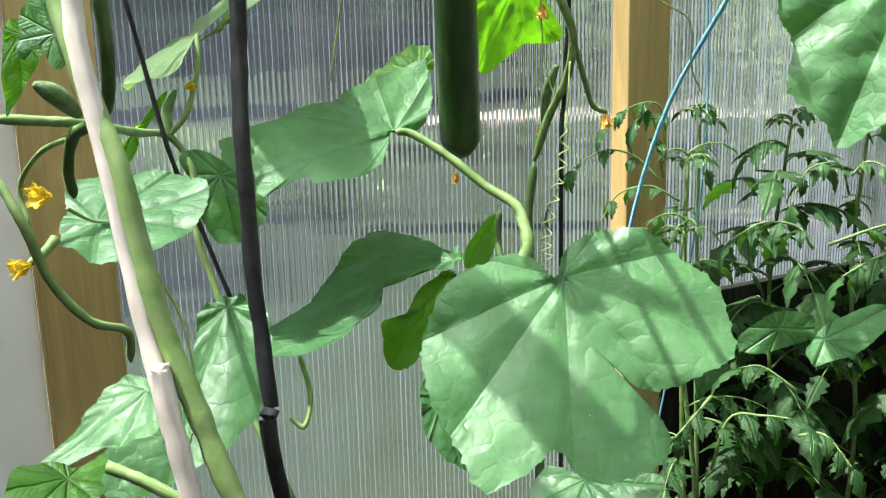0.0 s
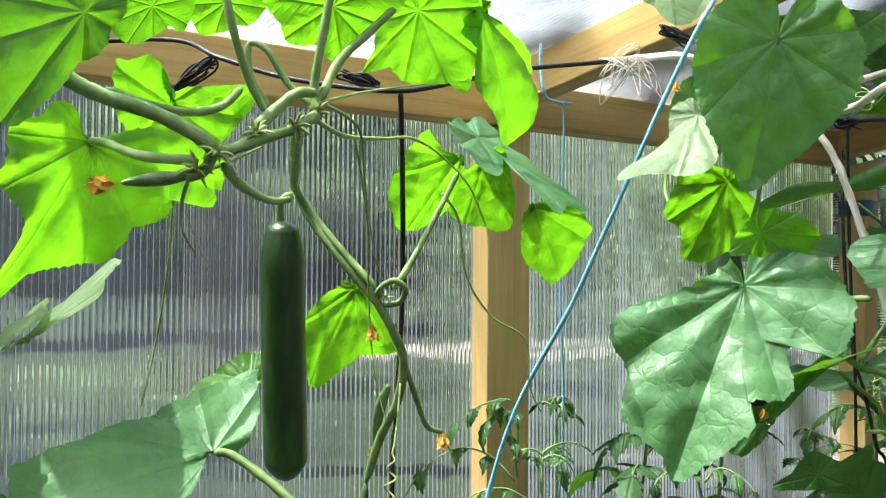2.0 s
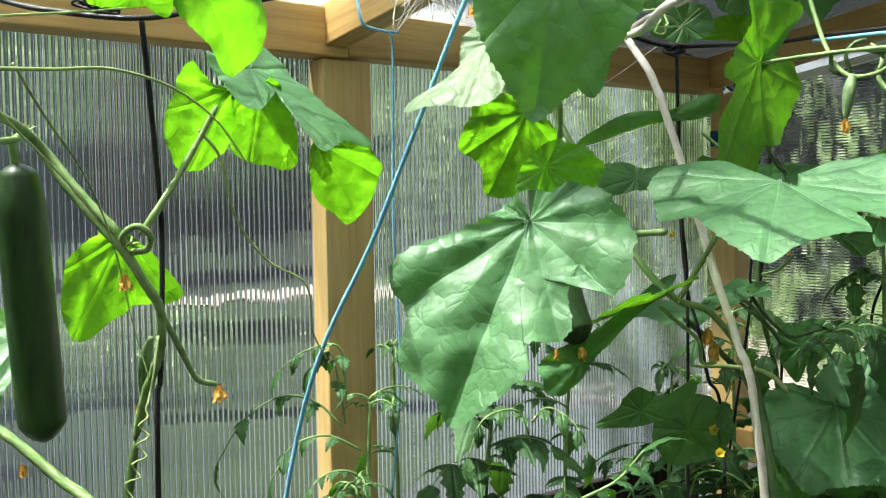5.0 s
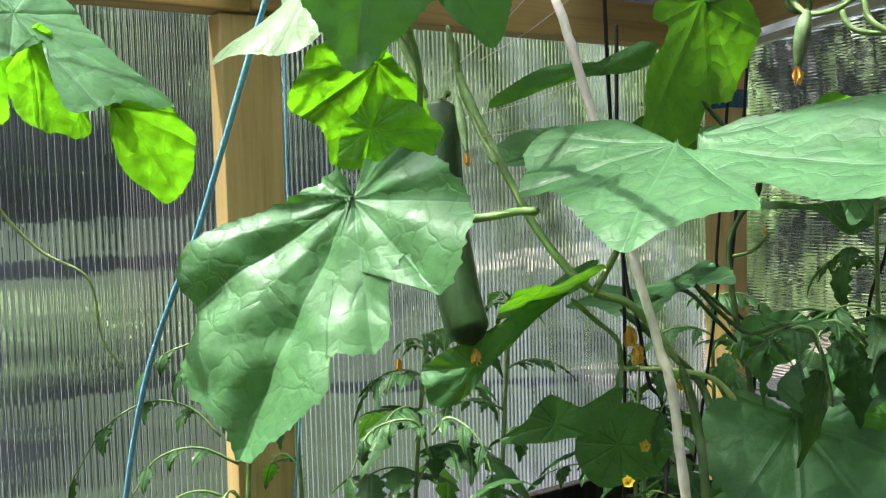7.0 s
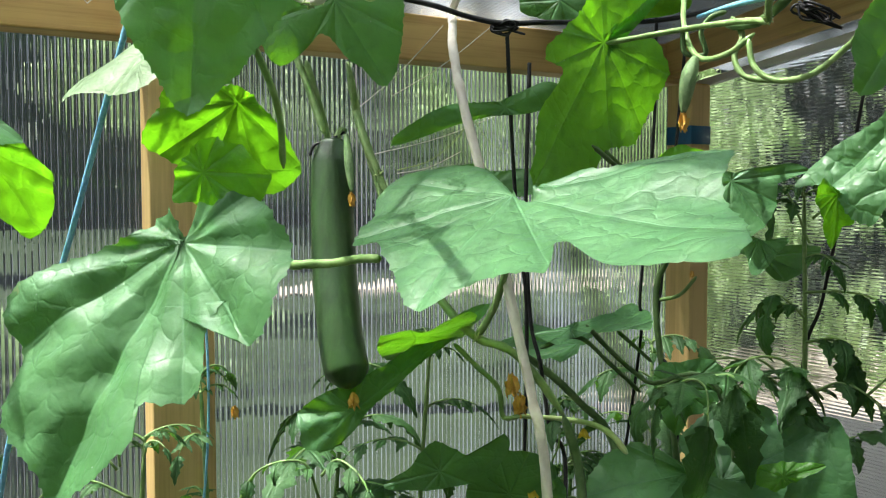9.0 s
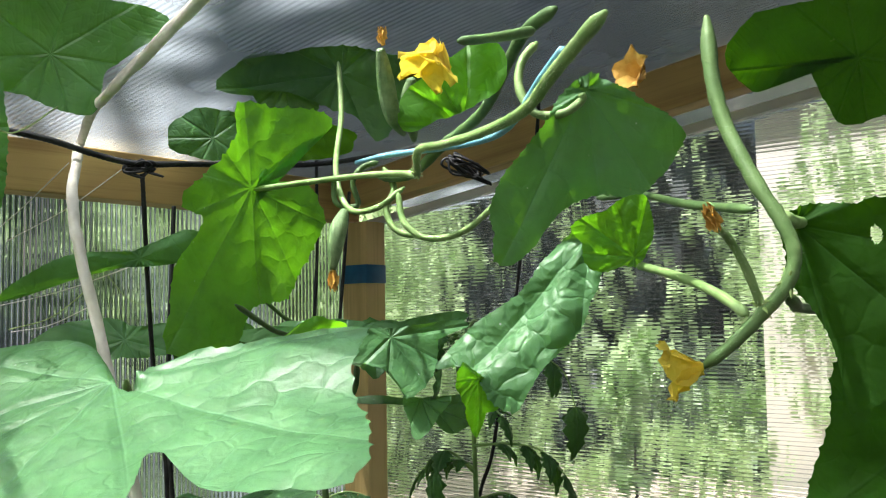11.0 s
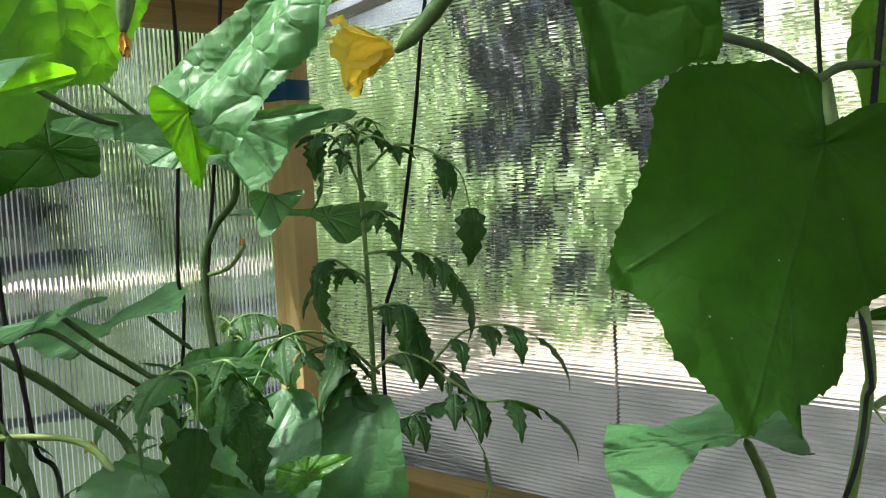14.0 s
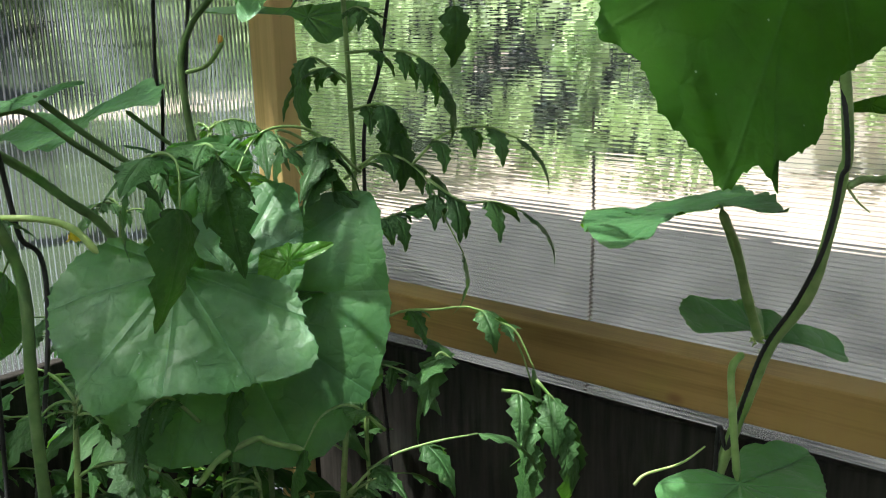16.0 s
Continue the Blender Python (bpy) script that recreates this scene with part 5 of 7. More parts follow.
stem(PLANT_C, [(1.252, 0.776, 1.385), (1.267, 0.754, 1.362), (1.282, 0.733, 1.339), (1.286, 0.729, 1.308), (1.296, 0.712, 1.310)], 0.003, 0.0028)
stem(PLANT_C, [(1.345, 0.697, 1.308), (1.358, 0.684, 1.240), (1.338, 0.653, 1.130), (1.326, 0.636, 0.833), (1.296, 0.607, 0.240)], 0.005, 0.006, STEM_DARK)
stem(PLANT_C, [(1.175, 0.998, 1.721), (1.191, 0.997, 1.672), (1.212, 1.006, 1.616)], 0.0046, 0.0042)
stem(PLANT_C, [(1.194, 0.908, 1.691), (1.209, 0.922, 1.638), (1.212, 0.892, 1.584), (1.196, 0.837, 1.542)], 0.0036, 0.0034)
stem(PLANT_C, [(0.999, 0.675, 1.762), (1.028, 0.674, 1.765), (1.055, 0.675, 1.763), (1.075, 0.683, 1.757), (1.070, 0.688, 1.766), (1.049, 0.681, 1.766)], 0.0040, 0.0036)
stem(PLANT_C, [(1.442, 0.740, 1.729), (1.458, 0.690, 1.732), (1.470, 0.620, 1.733), (1.474, 0.560, 1.730), (1.471, 0.532, 1.724)], 0.003, 0.0036, None, "leaf_stalk")
stem(PLANT_C, [(1.378, 0.690, 1.605), (1.450, 0.716, 1.578), (1.503, 0.734, 1.571)], 0.003, 0.0026, STEM_DARK)
stem(PLANT_C, [(1.423, 0.750, 1.397), (1.465, 0.750, 1.360), (1.507, 0.737, 1.323), (1.581, 0.662, 1.244), (1.594, 0.672, 0.394)], 0.003, 0.003, STEM_DARK)
stem(PLANT_C, [(1.598, 0.770, 1.905), (1.566, 0.733, 1.830), (1.493, 0.667, 1.747), (1.468, 0.623, 1.701), (1.458, 0.575, 1.696), (1.470, 0.548, 1.715)], 0.0034, 0.0030)
tendril(PLANT_C, [(1.012, 0.663, 1.731), (1.015, 0.631, 1.727), (1.019, 0.627, 1.713), (1.012, 0.634, 1.711), (1.015, 0.631, 1.719), (1.032, 0.642, 1.727)], 3)
tendril(PLANT_C, [(1.073, 0.656, 1.748), (1.073, 0.628, 1.744), (1.071, 0.615, 1.725), (1.064, 0.623, 1.723), (1.070, 0.631, 1.737), (1.095, 0.634, 1.735), (1.134, 0.651, 1.741), (1.170, 0.641, 1.756)], 2)
tendril(PLANT_C, [(1.285, 0.960, 1.584), (1.316, 0.927, 1.597), (1.343, 0.898, 1.630), (1.347, 0.893, 1.656), (1.382, 0.887, 1.617), (1.406, 0.863, 1.604)], 0, 0.0007)
# the tangled vine under the roof and the thick vine beside it
stem(PLANT_E, [(1.472, 0.532, 1.722), (1.441, 0.505, 1.741), (1.411, 0.450, 1.736), (1.371, 0.376, 1.731), (1.326, 0.307, 1.730), (1.288, 0.260, 1.738), (1.266, 0.225, 1.749), (1.259, 0.203, 1.760)], 0.0036, 0.0046)
stem(PLANT_E, [(1.458, 0.546, 1.708), (1.455, 0.536, 1.679), (1.462, 0.514, 1.663), (1.469, 0.478, 1.666), (1.474, 0.444, 1.688), (1.464, 0.425, 1.696)], 0.0032, 0.0030)
stem(PLANT_E, [(1.501, 0.605, 1.744), (1.495, 0.585, 1.720), (1.484, 0.586, 1.698), (1.485, 0.572, 1.675), (1.498, 0.541, 1.668), (1.504, 0.518, 1.669)], 0.0034, 0.0030)
stem(PLANT_E, [(1.470, 0.646, 1.736), (1.473, 0.646, 1.709), (1.487, 0.629, 1.706), (1.482, 0.631, 1.730), (1.488, 0.622, 1.745), (1.498, 0.609, 1.750)], 0.0030, 0.0030, STEM_DARK)
stem(PLANT_E, [(1.499, 0.610, 1.734), (1.482, 0.551, 1.729), (1.463, 0.492, 1.748), (1.444, 0.432, 1.767), (1.415, 0.384, 1.795), (1.391, 0.348, 1.809), (1.371, 0.308, 1.813)], 0.005, 0.0052, STEM_DARK)
stem(PLANT_E, [(1.380, 0.331, 1.794), (1.366, 0.336, 1.777), (1.358, 0.333, 1.755), (1.358, 0.320, 1.735), (1.362, 0.299, 1.732), (1.370, 0.288, 1.741), (1.369, 0.288, 1.746)], 0.0036, 0.0030)
stem(PLANT_F, [(1.301, 0.162, 1.758), (1.296, 0.158, 1.722), (1.293, 0.150, 1.692), (1.286, 0.132, 1.658), (1.286, 0.119, 1.636), (1.287, 0.113, 1.618), (1.285, 0.118, 1.601), (1.282, 0.133, 1.584), (1.279, 0.146, 1.571), (1.275, 0.161, 1.559)], 0.0046, 0.0034, SHADE_STEM)
stem(PLANT_F, [(1.283, 0.130, 1.591), (1.272, 0.133, 1.611), (1.261, 0.137, 1.626), (1.247, 0.137, 1.631)], 0.0026, 0.0020)
stem(PLANT_F, [(1.279, 0.136, 1.587), (1.297, 0.160, 1.599), (1.321, 0.193, 1.610), (1.348, 0.238, 1.621)], 0.0032, 0.0026, None, "leaf_stalk")
stem(PLANT_F, [(1.287, 0.118, 1.638), (1.301, 0.117, 1.636), (1.319, 0.119, 1.637)], 0.0038, 0.0032, None, "leaf_stalk")
stem(PLANT_F, [(1.288, 0.118, 1.596), (1.335, 0.130, 1.592), (1.426, 0.161, 1.591), (1.494, 0.156, 1.588), (1.605, 0.147, 1.582), (1.663, 0.141, 1.570), (1.670, 0.133, 1.563), (1.690, 0.124, 1.571), (1.730, 0.105, 1.574)], 0.0034, 0.0034, STEM_DARK)
stem(PLANT_F, [(1.287, 0.134, 1.643), (1.367, 0.208, 1.659), (1.437, 0.278, 1.678), (1.468, 0.335, 1.684)], 0.003, 0.0026, STEM_DARK)
stem(PLANT_F, [(1.687, 0.136, 1.564), (1.679, 0.130, 1.540), (1.641, 0.113, 1.517)], 0.0036, 0.0030, None, "leaf_stalk")
stem(PLANT_F, [(1.689, 0.132, 1.564), (1.681, 0.106, 1.377), (1.681, 0.107, 1.341), (1.677, 0.111, 1.304), (1.675, 0.123, 1.250), (1.668, 0.145, 1.211), (1.664, 0.161, 1.161), (1.654, 0.177, 1.096), (1.617, 0.196, 0.964), (1.561, 0.196, 0.437), (1.429, 0.131, -0.078)], 0.0040, 0.005, STEM)
stem(PLANT_F, [(1.681, 0.103, 1.333), (1.700, 0.098, 1.336), (1.710, 0.086, 1.336), (1.727, 0.070, 1.344)], 0.0030, 0.0024)
stem(PLANT_F, [(1.572, 0.149, 1.330), (1.610, 0.153, 1.294), (1.645, 0.157, 1.249), (1.667, 0.154, 1.210)], 0.0034, 0.0040, None, "leaf_stalk")
stem(PLANT_F, [(1.657, 0.163, 1.202), (1.644, 0.166, 1.192), (1.637, 0.161, 1.162), (1.636, 0.154, 1.106)], 0.0030, 0.0030, None, "leaf_stalk")
tendril(PLANT_F, [(1.681, 0.103, 1.333), (1.683, 0.096, 1.323), (1.687, 0.088, 1.315)], 0, 0.0010)
tendril(PLANT_F, [(1.625, 0.236, 1.081), (1.634, 0.230, 1.089), (1.654, 0.209, 1.097), (1.661, 0.192, 1.114)], 0, 0.0013)
# low plant in the corner
stem(PLANT_G, [(1.412, 0.858, 1.349), (1.455, 0.846, 1.314), (1.488, 0.832, 1.279), (1.518, 0.822, 1.249), (1.526, 0.806, 1.213), (1.516, 0.776, 1.159), (1.500, 0.762, 0.994), (1.407, 0.717, 0.227)], 0.0050, 0.0055, STEM_DARK)
stem(PLANT_G, [(1.607, 0.895, 1.359), (1.622, 0.874, 1.338), (1.642, 0.861, 1.316)], 0.0030, 0.0026, STEM_DARK)
stem(PLANT_G, [(1.584, 0.949, 1.649), (1.602, 0.922, 1.619), (1.635, 0.909, 1.590), (1.688, 0.887, 1.560)], 0.0030, 0.0026, STEM_DARK)
stem(PLANT_G, [(1.747, 0.891, 1.532), (1.739, 0.891, 1.490), (1.719, 0.908, 1.456), (1.704, 0.916, 1.407), (1.700, 0.902, 1.314), (1.703, 0.877, 1.207), (1.687, 0.846, 0.959), (1.584, 0.797, 0.110)], 0.0046, 0.005, STEM_DARK)
stem(PLANT_G, [(1.705, 0.912, 1.396), (1.719, 0.883, 1.406), (1.729, 0.860, 1.434)], 0.003, 0.0026)
stem(PLANT_G, [(1.435, 0.691, 1.253), (1.426, 0.710, 1.274), (1.411, 0.732, 1.284), (1.384, 0.765, 1.287), (1.356, 0.797, 1.287)], 0.0036, 0.003, TENDRIL)
stem(PLANT_G, [(1.474, 0.626, 1.020), (1.495, 0.613, 1.046), (1.521, 0.589, 1.063), (1.528, 0.580, 1.059), (1.554, 0.560, 1.047)], 0.003, 0.003)


def joint(p, at, count, seed, reach=0.014):
    """The cluster of small pale buds and bracts that sits at a joint of the vine."""
    rng = random.Random(seed)
    at = Vector(at)
    for k in range(count):
        d = Vector((rng.gauss(0, 1), rng.gauss(0, 1), rng.gauss(0.2, 1))).normalized()
        bm = bmesh.new()
        a = at + d * 0.002
        q = rng.uniform(0.5, 1.0) * reach
        tube_into(bm, spline([a, a + d * q * 0.5 + Vector((0, 0, 0.001)), a + d * q], 3), lambda t: 0.0015 * (1.05 - t) * (0.7 + t), 6)
        finish("bud", bm, TENDRIL, p)


for k, (p, at) in enumerate(((PLANT_A, (0.217, 0.502, 1.590)), (PLANT_A, (0.243, 0.509, 1.604)), (PLANT_A, (0.270, 0.513, 1.611)), (PLANT_A, (0.292, 0.525, 1.623)), (PLANT_A, (0.209, 0.514, 1.581)), (PLANT_A, (0.468, 0.915, 1.606)), (PLANT_A, (0.542, 0.848, 1.495)),
                             (PLANT_C, (1.265, 0.752, 1.392)), (PLANT_C, (1.207, 0.866, 1.574)), (PLANT_C, (1.466, 0.530, 1.723)), (PLANT_F, (1.286, 0.116, 1.603)), (PLANT_F, (1.283, 0.130, 1.591)), (PLANT_D, (-0.001, 0.604, 1.375)), (PLANT_F, (1.662, 0.154, 1.212)))):
    joint(p, at, 12 if k < 5 else 7, 700 + k, 0.011 if k < 10 else 0.008)


# ---- fruits and flowers ----
def cucumber_material():
    m, n, l, p = material("cucumber_skin")
    a = noise_node(n, l, 9, 4, (9, 9, 1.2))
    f = noise_node(n, l, 160, 2)
    r = ramp(n, [(0.32, (0.012, 0.034, 0.009)), (0.62, (0.024, 0.062, 0.014)), (0.85, (0.055, 0.11, 0.030))])
    l.new(a.outputs["Fac"], r.inputs["Fac"])
    l.new(r.outputs["Color"], p.inputs["Base Color"])
    p.inputs["Roughness"].default_value, p.inputs["Specular IOR Level"].default_value = 0.36, 0.5
    bump(n, l, f.outputs["Fac"], 0.4, 0.0008, p.inputs["Normal"])
    return m


CUCUMBER = cucumber_material()


def cucumber(p, pts, radius, label, mat=None, neck=0.55, name="cucumber"):
    """A fruit along pts from its stalk end to its blossom end, faintly ribbed."""
    line = spline(pts, 14)
    bm = bmesh.new()
    n, sides, rings = len(line), 28, []
    up = Vector((0.3, 0.9, 0.1))
    for i, q in enumerate(line):
        t = i / (n - 1)
        d = (line[min(i + 1, n - 1)] - line[max(i - 1, 0)]).normalized()
        s = d.cross(up).normalized()
        up = s.cross(d).normalized()
        r = radius * min(1.0, neck + (1 - neck) * min(1, t * 5) ** 0.7) * min(1, (t * 26 + 0.02)) ** 0.5 * min(1, ((1 - t) * 13 + 0.02)) ** 0.5
        if radius < 0.012:
            r = radius * math.sin(math.pi * (0.10 + 0.84 * t)) ** 0.7
        ring = []
        for k in range(sides):
            a = 2 * math.pi * k / sides
            w = 1 + 0.018 * math.cos(7 * a) + 0.012 * noise.noise(q * 60 + Vector((a, 0, 0)))
            ring.append(bm.verts.new(q + (s * math.cos(a) + up * math.sin(a)) * r * w))
        rings.append(ring)
    for a, b in zip(rings, rings[1:]):
        for k in range(sides):
            bm.faces.new((a[k], a[(k + 1) % sides], b[(k + 1) % sides], b[k]))
    bm.faces.new(rings[0][::-1])
    bm.faces.new(rings[-1])
    return finish(name, bm, mat or CUCUMBER, p, label)


def flower(p, at, aim, size, mat=None, wilt=0.0, petals=5, label=""):
    """Five soft petals round a short tube; wilt closes and crumples them."""
    bm = bmesh.new()
    rng = random.Random(int(at[0] * 1000))
    for k in range(petals):
        turn = Matrix.Rotation(2 * math.pi * k / petals + rng.uniform(-0.2, 0.2), 4, "Z")
        grid = []
        for i in range(7):
            u = i / 6
            half = 0.42 * math.sin(math.pi * min(1, 0.12 + u * 0.9)) * (1 - 0.45 * wilt)
            open_ = (0.25 + 1.0 * u) * (1 - wilt) + wilt * (0.15 + 0.25 * u)
            row = []
            for j in range(5):
                v = j / 2 - 1
                x = v * half + rng.uniform(-0.03, 0.03) * (1 + 2 * wilt)
                y = 0.12 + math.sin(open_) * u * 1.0 + rng.uniform(-0.03, 0.03) * (1 + 2 * wilt)
                z = math.cos(open_) * u * 1.0 + 0.12 * abs(v) * (1 - wilt) + rng.uniform(-0.04, 0.04) * (1 + 2 * wilt)
                row.append(bm.verts.new(turn @ Vector((x, y * (1 - 0.7 * wilt), z)) * size))
            grid.append(row)
        for a, b in zip(grid, grid[1:]):
            for j in range(4):
                bm.faces.new((a[j], a[j + 1], b[j + 1], b[j]))
    ob = finish("flower", bm, mat or PETAL, p, label)
    ob.matrix_basis = Matrix.Translation(at) @ Vector(aim).to_track_quat("Z", "Y").to_matrix().to_4x4()
    return ob


DOWN = (0.1, 0.05, -1)
cucumber(PLANT_A, [(0.462, 0.930, 1.577), (0.466, 0.938, 1.52), (0.474, 0.950, 1.44), (0.482, 0.962, 1.36), (0.490, 0.972, 1.287)], 0.0245, "long ripe dark green cucumber, smooth and faintly ribbed")
stem(PLANT_A, [(0.473, 0.925, 1.605), (0.462, 0.921, 1.602), (0.457, 0.926, 1.594), (0.462, 0.935, 1.571)], 0.0036, 0.0042, None, "fruit_stalk")
flower(PLANT_A, (0.457, 0.932, 1.276), DOWN, 0.014, DRY_PETAL, 0.8)
cucumber(PLANT_C, [(1.179, 0.921, 1.620), (1.171, 0.915, 1.576), (1.160, 0.891, 1.484), (1.150, 0.855, 1.397), (1.149, 0.828, 1.337)], 0.0255, "ripe dark green cucumber, slightly bent, hanging")
stem(PLANT_C, [(1.192, 0.919, 1.627), (1.186, 0.922, 1.629), (1.179, 0.920, 1.618)], 0.0036, 0.0046, None, "fruit_stalk")
stem(PLANT_C, [(1.148, 0.929, 1.598), (1.154, 0.927, 1.611), (1.169, 0.919, 1.616), (1.192, 0.919, 1.629)], 0.0018, 0.0018, BLACK, "dry_tendril")
flower(PLANT_C, (1.151, 0.826, 1.332), DOWN, 0.020, DRY_PETAL, 0.75)
for a, b, r in ((((1.169, 0.874, 1.620)), ((1.163, 0.849, 1.555)), 0.0055),):
    cucumber(PLANT_C, [a, Vector(a).lerp(Vector(b), 0.5), b], r, "tiny unripe cucumber with a dried flower", FRUIT_Y, 0.6, "young_fruit")
flower(PLANT_C, (1.162, 0.849, 1.554), DOWN, 0.017, DRY_PETAL, 0.95)
cucumber(PLANT_A, [(0.206, 0.520, 1.577), (0.195, 0.534, 1.576), (0.179, 0.551, 1.574)], 0.0042, "tiny unripe cucumber", FRUIT_Y, 0.5, "young_fruit")
flower(PLANT_A, (0.175, 0.554, 1.573), (-0.8, -0.2, -0.1), 0.017, DRY_PETAL, 0.8)
flower(PLANT_A, (0.550, 0.889, 1.463), DOWN, 0.019, DRY_PETAL, 0.7)
flower(PLANT_A, (0.657, 0.905, 1.334), DOWN, 0.022, DRY_PETAL, 0.65)
cucumber(PLANT_A, [(0.581, 0.903, 1.395), (0.579, 0.919, 1.365), (0.581, 0.932, 1.325)], 0.0065, "tiny unripe cucumber with a dried flower", FRUIT_Y, 0.5, "young_fruit")
flower(PLANT_A, (0.579, 0.933, 1.321), DOWN, 0.020, DRY_PETAL, 0.95)
flower(PLANT_B, (0.957, 0.818, 1.769), DOWN, 0.018, DRY_PETAL, 0.6)
flower(PLANT_B, (0.965, 0.690, 1.364), DOWN, 0.012, DRY_PETAL, 0.8)
flower(PLANT_C, (1.296, 0.727, 1.354), DOWN, 0.028, DRY_PETAL, 0.8)
flower(PLANT_C, (1.302, 0.722, 1.332), DOWN, 0.028, DRY_PETAL, 0.85)
flower(PLANT_C, (1.276, 0.771, 1.488), DOWN, 0.010, DRY_PETAL, 0.6)
cucumber(PLANT_C, [(1.437, 0.597, 1.694), (1.425, 0.595, 1.670), (1.421, 0.598, 1.636)], 0.0085, "small unripe grey-green cucumber with a dried flower", FRUIT_Y, 0.45, "young_fruit")
flower(PLANT_C, (1.421, 0.598, 1.635), DOWN, 0.020, DRY_PETAL, 0.95)
cucumber(PLANT_E, [(1.272, 0.391, 1.778), (1.282, 0.396, 1.759), (1.293, 0.400, 1.736), (1.313, 0.407, 1.725)], 0.0065, "small unripe cucumber", FRUIT_Y, 0.5, "young_fruit")
flower(PLANT_E, (1.273, 0.390, 1.781), (0, 0, 1), 0.014, DRY_PETAL, 0.9)
flower(PLANT_E, (1.292, 0.355, 1.781), (-0.35, 0.1, -0.8), 0.040, PETAL, 0.45, 5, "open bright yellow flower")
flower(PLANT_E, (1.529, 0.321, 1.794), (-0.6, 0.2, 0.1), 0.030, DRY_PETAL, 0.3)
cucumber(PLANT_E, [(1.337, 0.420, 1.774), (1.345, 0.429, 1.757), (1.371, 0.448, 1.734)], 0.007, "small unripe cucumber", FRUIT_Y, 0.6, "young_fruit")
stem(PLANT_E, [(1.300, 0.344, 1.780), (1.330, 0.330, 1.787), (1.362, 0.321, 1.797)], 0.0034, 0.0042, STEM_DARK)
flower(PLANT_F, (1.247, 0.137, 1.630), (-0.55, 0.1, 0.75), 0.015, DRY_PETAL, 0.9)
flower(PLANT_F, (1.266, 0.156, 1.560), (-0.45, 0.75, -0.15), 0.028, PETAL, 0.45, 5, "wilting yellow flower")
flower(PLANT_D, (-0.013, 0.647, 1.335), (-0.6, -0.4, 0.1), 0.018, PETAL, 0.55)
flower(PLANT_D, (-0.030, 0.646, 1.290), (-0.9, -0.3, 0), 0.016, PETAL, 0.6)
flower(PLANT_D, (0.172, 1.002, 1.385), (0.8, 0, 0.2), 0.014, PETAL, 0.6)
cucumber(PLANT_D, [(0.007, 0.625, 1.387), (-0.006, 0.613, 1.400), (-0.019, 0.610, 1.408)], 0.0065, "small unripe fuzzy cucumber", FRUIT_Y, 0.6, "young_fruit")
cucumber(PLANT_D, [(0.152, 1.002, 1.337), (0.152, 1.007, 1.360), (0.163, 1.007, 1.383)], 0.006, "small unripe cucumber", FRUIT_Y, 0.5, "young_fruit")
flower(PLANT_G, (1.487, 0.827, 1.248), DOWN, 0.016, PETAL, 0.5)
flower(PLANT_G, (1.356, 0.760, 1.197), (-0.5, -0.3, 0.2), 0.014, PETAL, 0.5)
flower(PLANT_G, (1.733, 0.873, 1.441), DOWN, 0.012, DRY_PETAL, 0.8)
flower(PLANT_G, (1.212, 0.650, 1.210), (-0.5, -0.5, 0.3), 0.014, PETAL, 0.6)

# ---- strings ----
twine("twine", [(0.561, 0.851, 1.713), (0.572, 0.864, 1.641), (0.591, 0.891, 1.505), (0.588, 0.898, 1.354), (0.581, 0.894, 1.268), (0.57, 0.88, 0.6), (0.57, 0.9, 0.04)], 0.0030, BLACK, "black twine hanging from the roof twine to the soil")
twine("twine", [(1.364, 0.830, 1.748), (1.376, 0.836, 1.623), (1.389, 0.840, 1.493), (1.405, 0.843, 1.322), (1.34, 0.80, 0.5), (1.34, 0.80, 0.04)], 0.0026, BLACK, "black twine hanging from the roof twine to the soil")
twine("twine", [(1.648, 0.865, 1.800), (1.663, 0.883, 1.646), (1.654, 0.898, 1.411), (1.659, 0.911, 1.283), (1.60, 1.0, 0.5), (1.60, 1.0, 0.04)], 0.0024, BLACK, "black twine hanging beside the corner post")
twine("twine", [(1.957, 0.712, 1.942), (1.959, 0.728, 1.814), (1.956, 0.749, 1.708), (1.952, 0.771, 1.569), (1.942, 0.802, 1.396), (1.925, 0.825, 1.215), (1.95, 0.80, 0.5), (1.95, 0.80, 0.04)], 0.0028, BLACK, "black twine hanging before the end wall")
twine("twine", [(1.72, 0.15, 1.93), (1.714, 0.147, 1.573), (1.674, 0.104, 1.374), (1.669, 0.104, 1.340), (1.662, 0.109, 1.295), (1.654, 0.124, 1.251), (1.651, 0.147, 1.205), (1.647, 0.167, 1.127), (1.650, 0.178, 1.087), (1.62, 0.16, 0.5), (1.66, 0.15, 0.04)], 0.0019, BLACK, "black twine wound down along a cucumber stem")
twine("twine", [(1.446, 0.892, 1.725), (1.428, 0.875, 1.529), (1.421, 0.856, 1.394), (1.425, 0.840, 1.337), (1.426, 0.822, 1.258), (1.431, 0.797, 1.157), (1.25, 0.66, 0.6), (1.28, 0.66, 0.04)], 0.0028, BLACK, "black twine hanging slack to the soil")
twine("twine", [(1.763, 0.920, 1.774), (1.728, 0.913, 1.533), (1.712, 0.912, 1.435), (1.699, 0.906, 1.328), (1.706, 0.872, 1.200), (1.62, 0.93, 0.6), (1.63, 0.93, 0.04)], 0.0026, BLACK, "black twine beside the corner post")
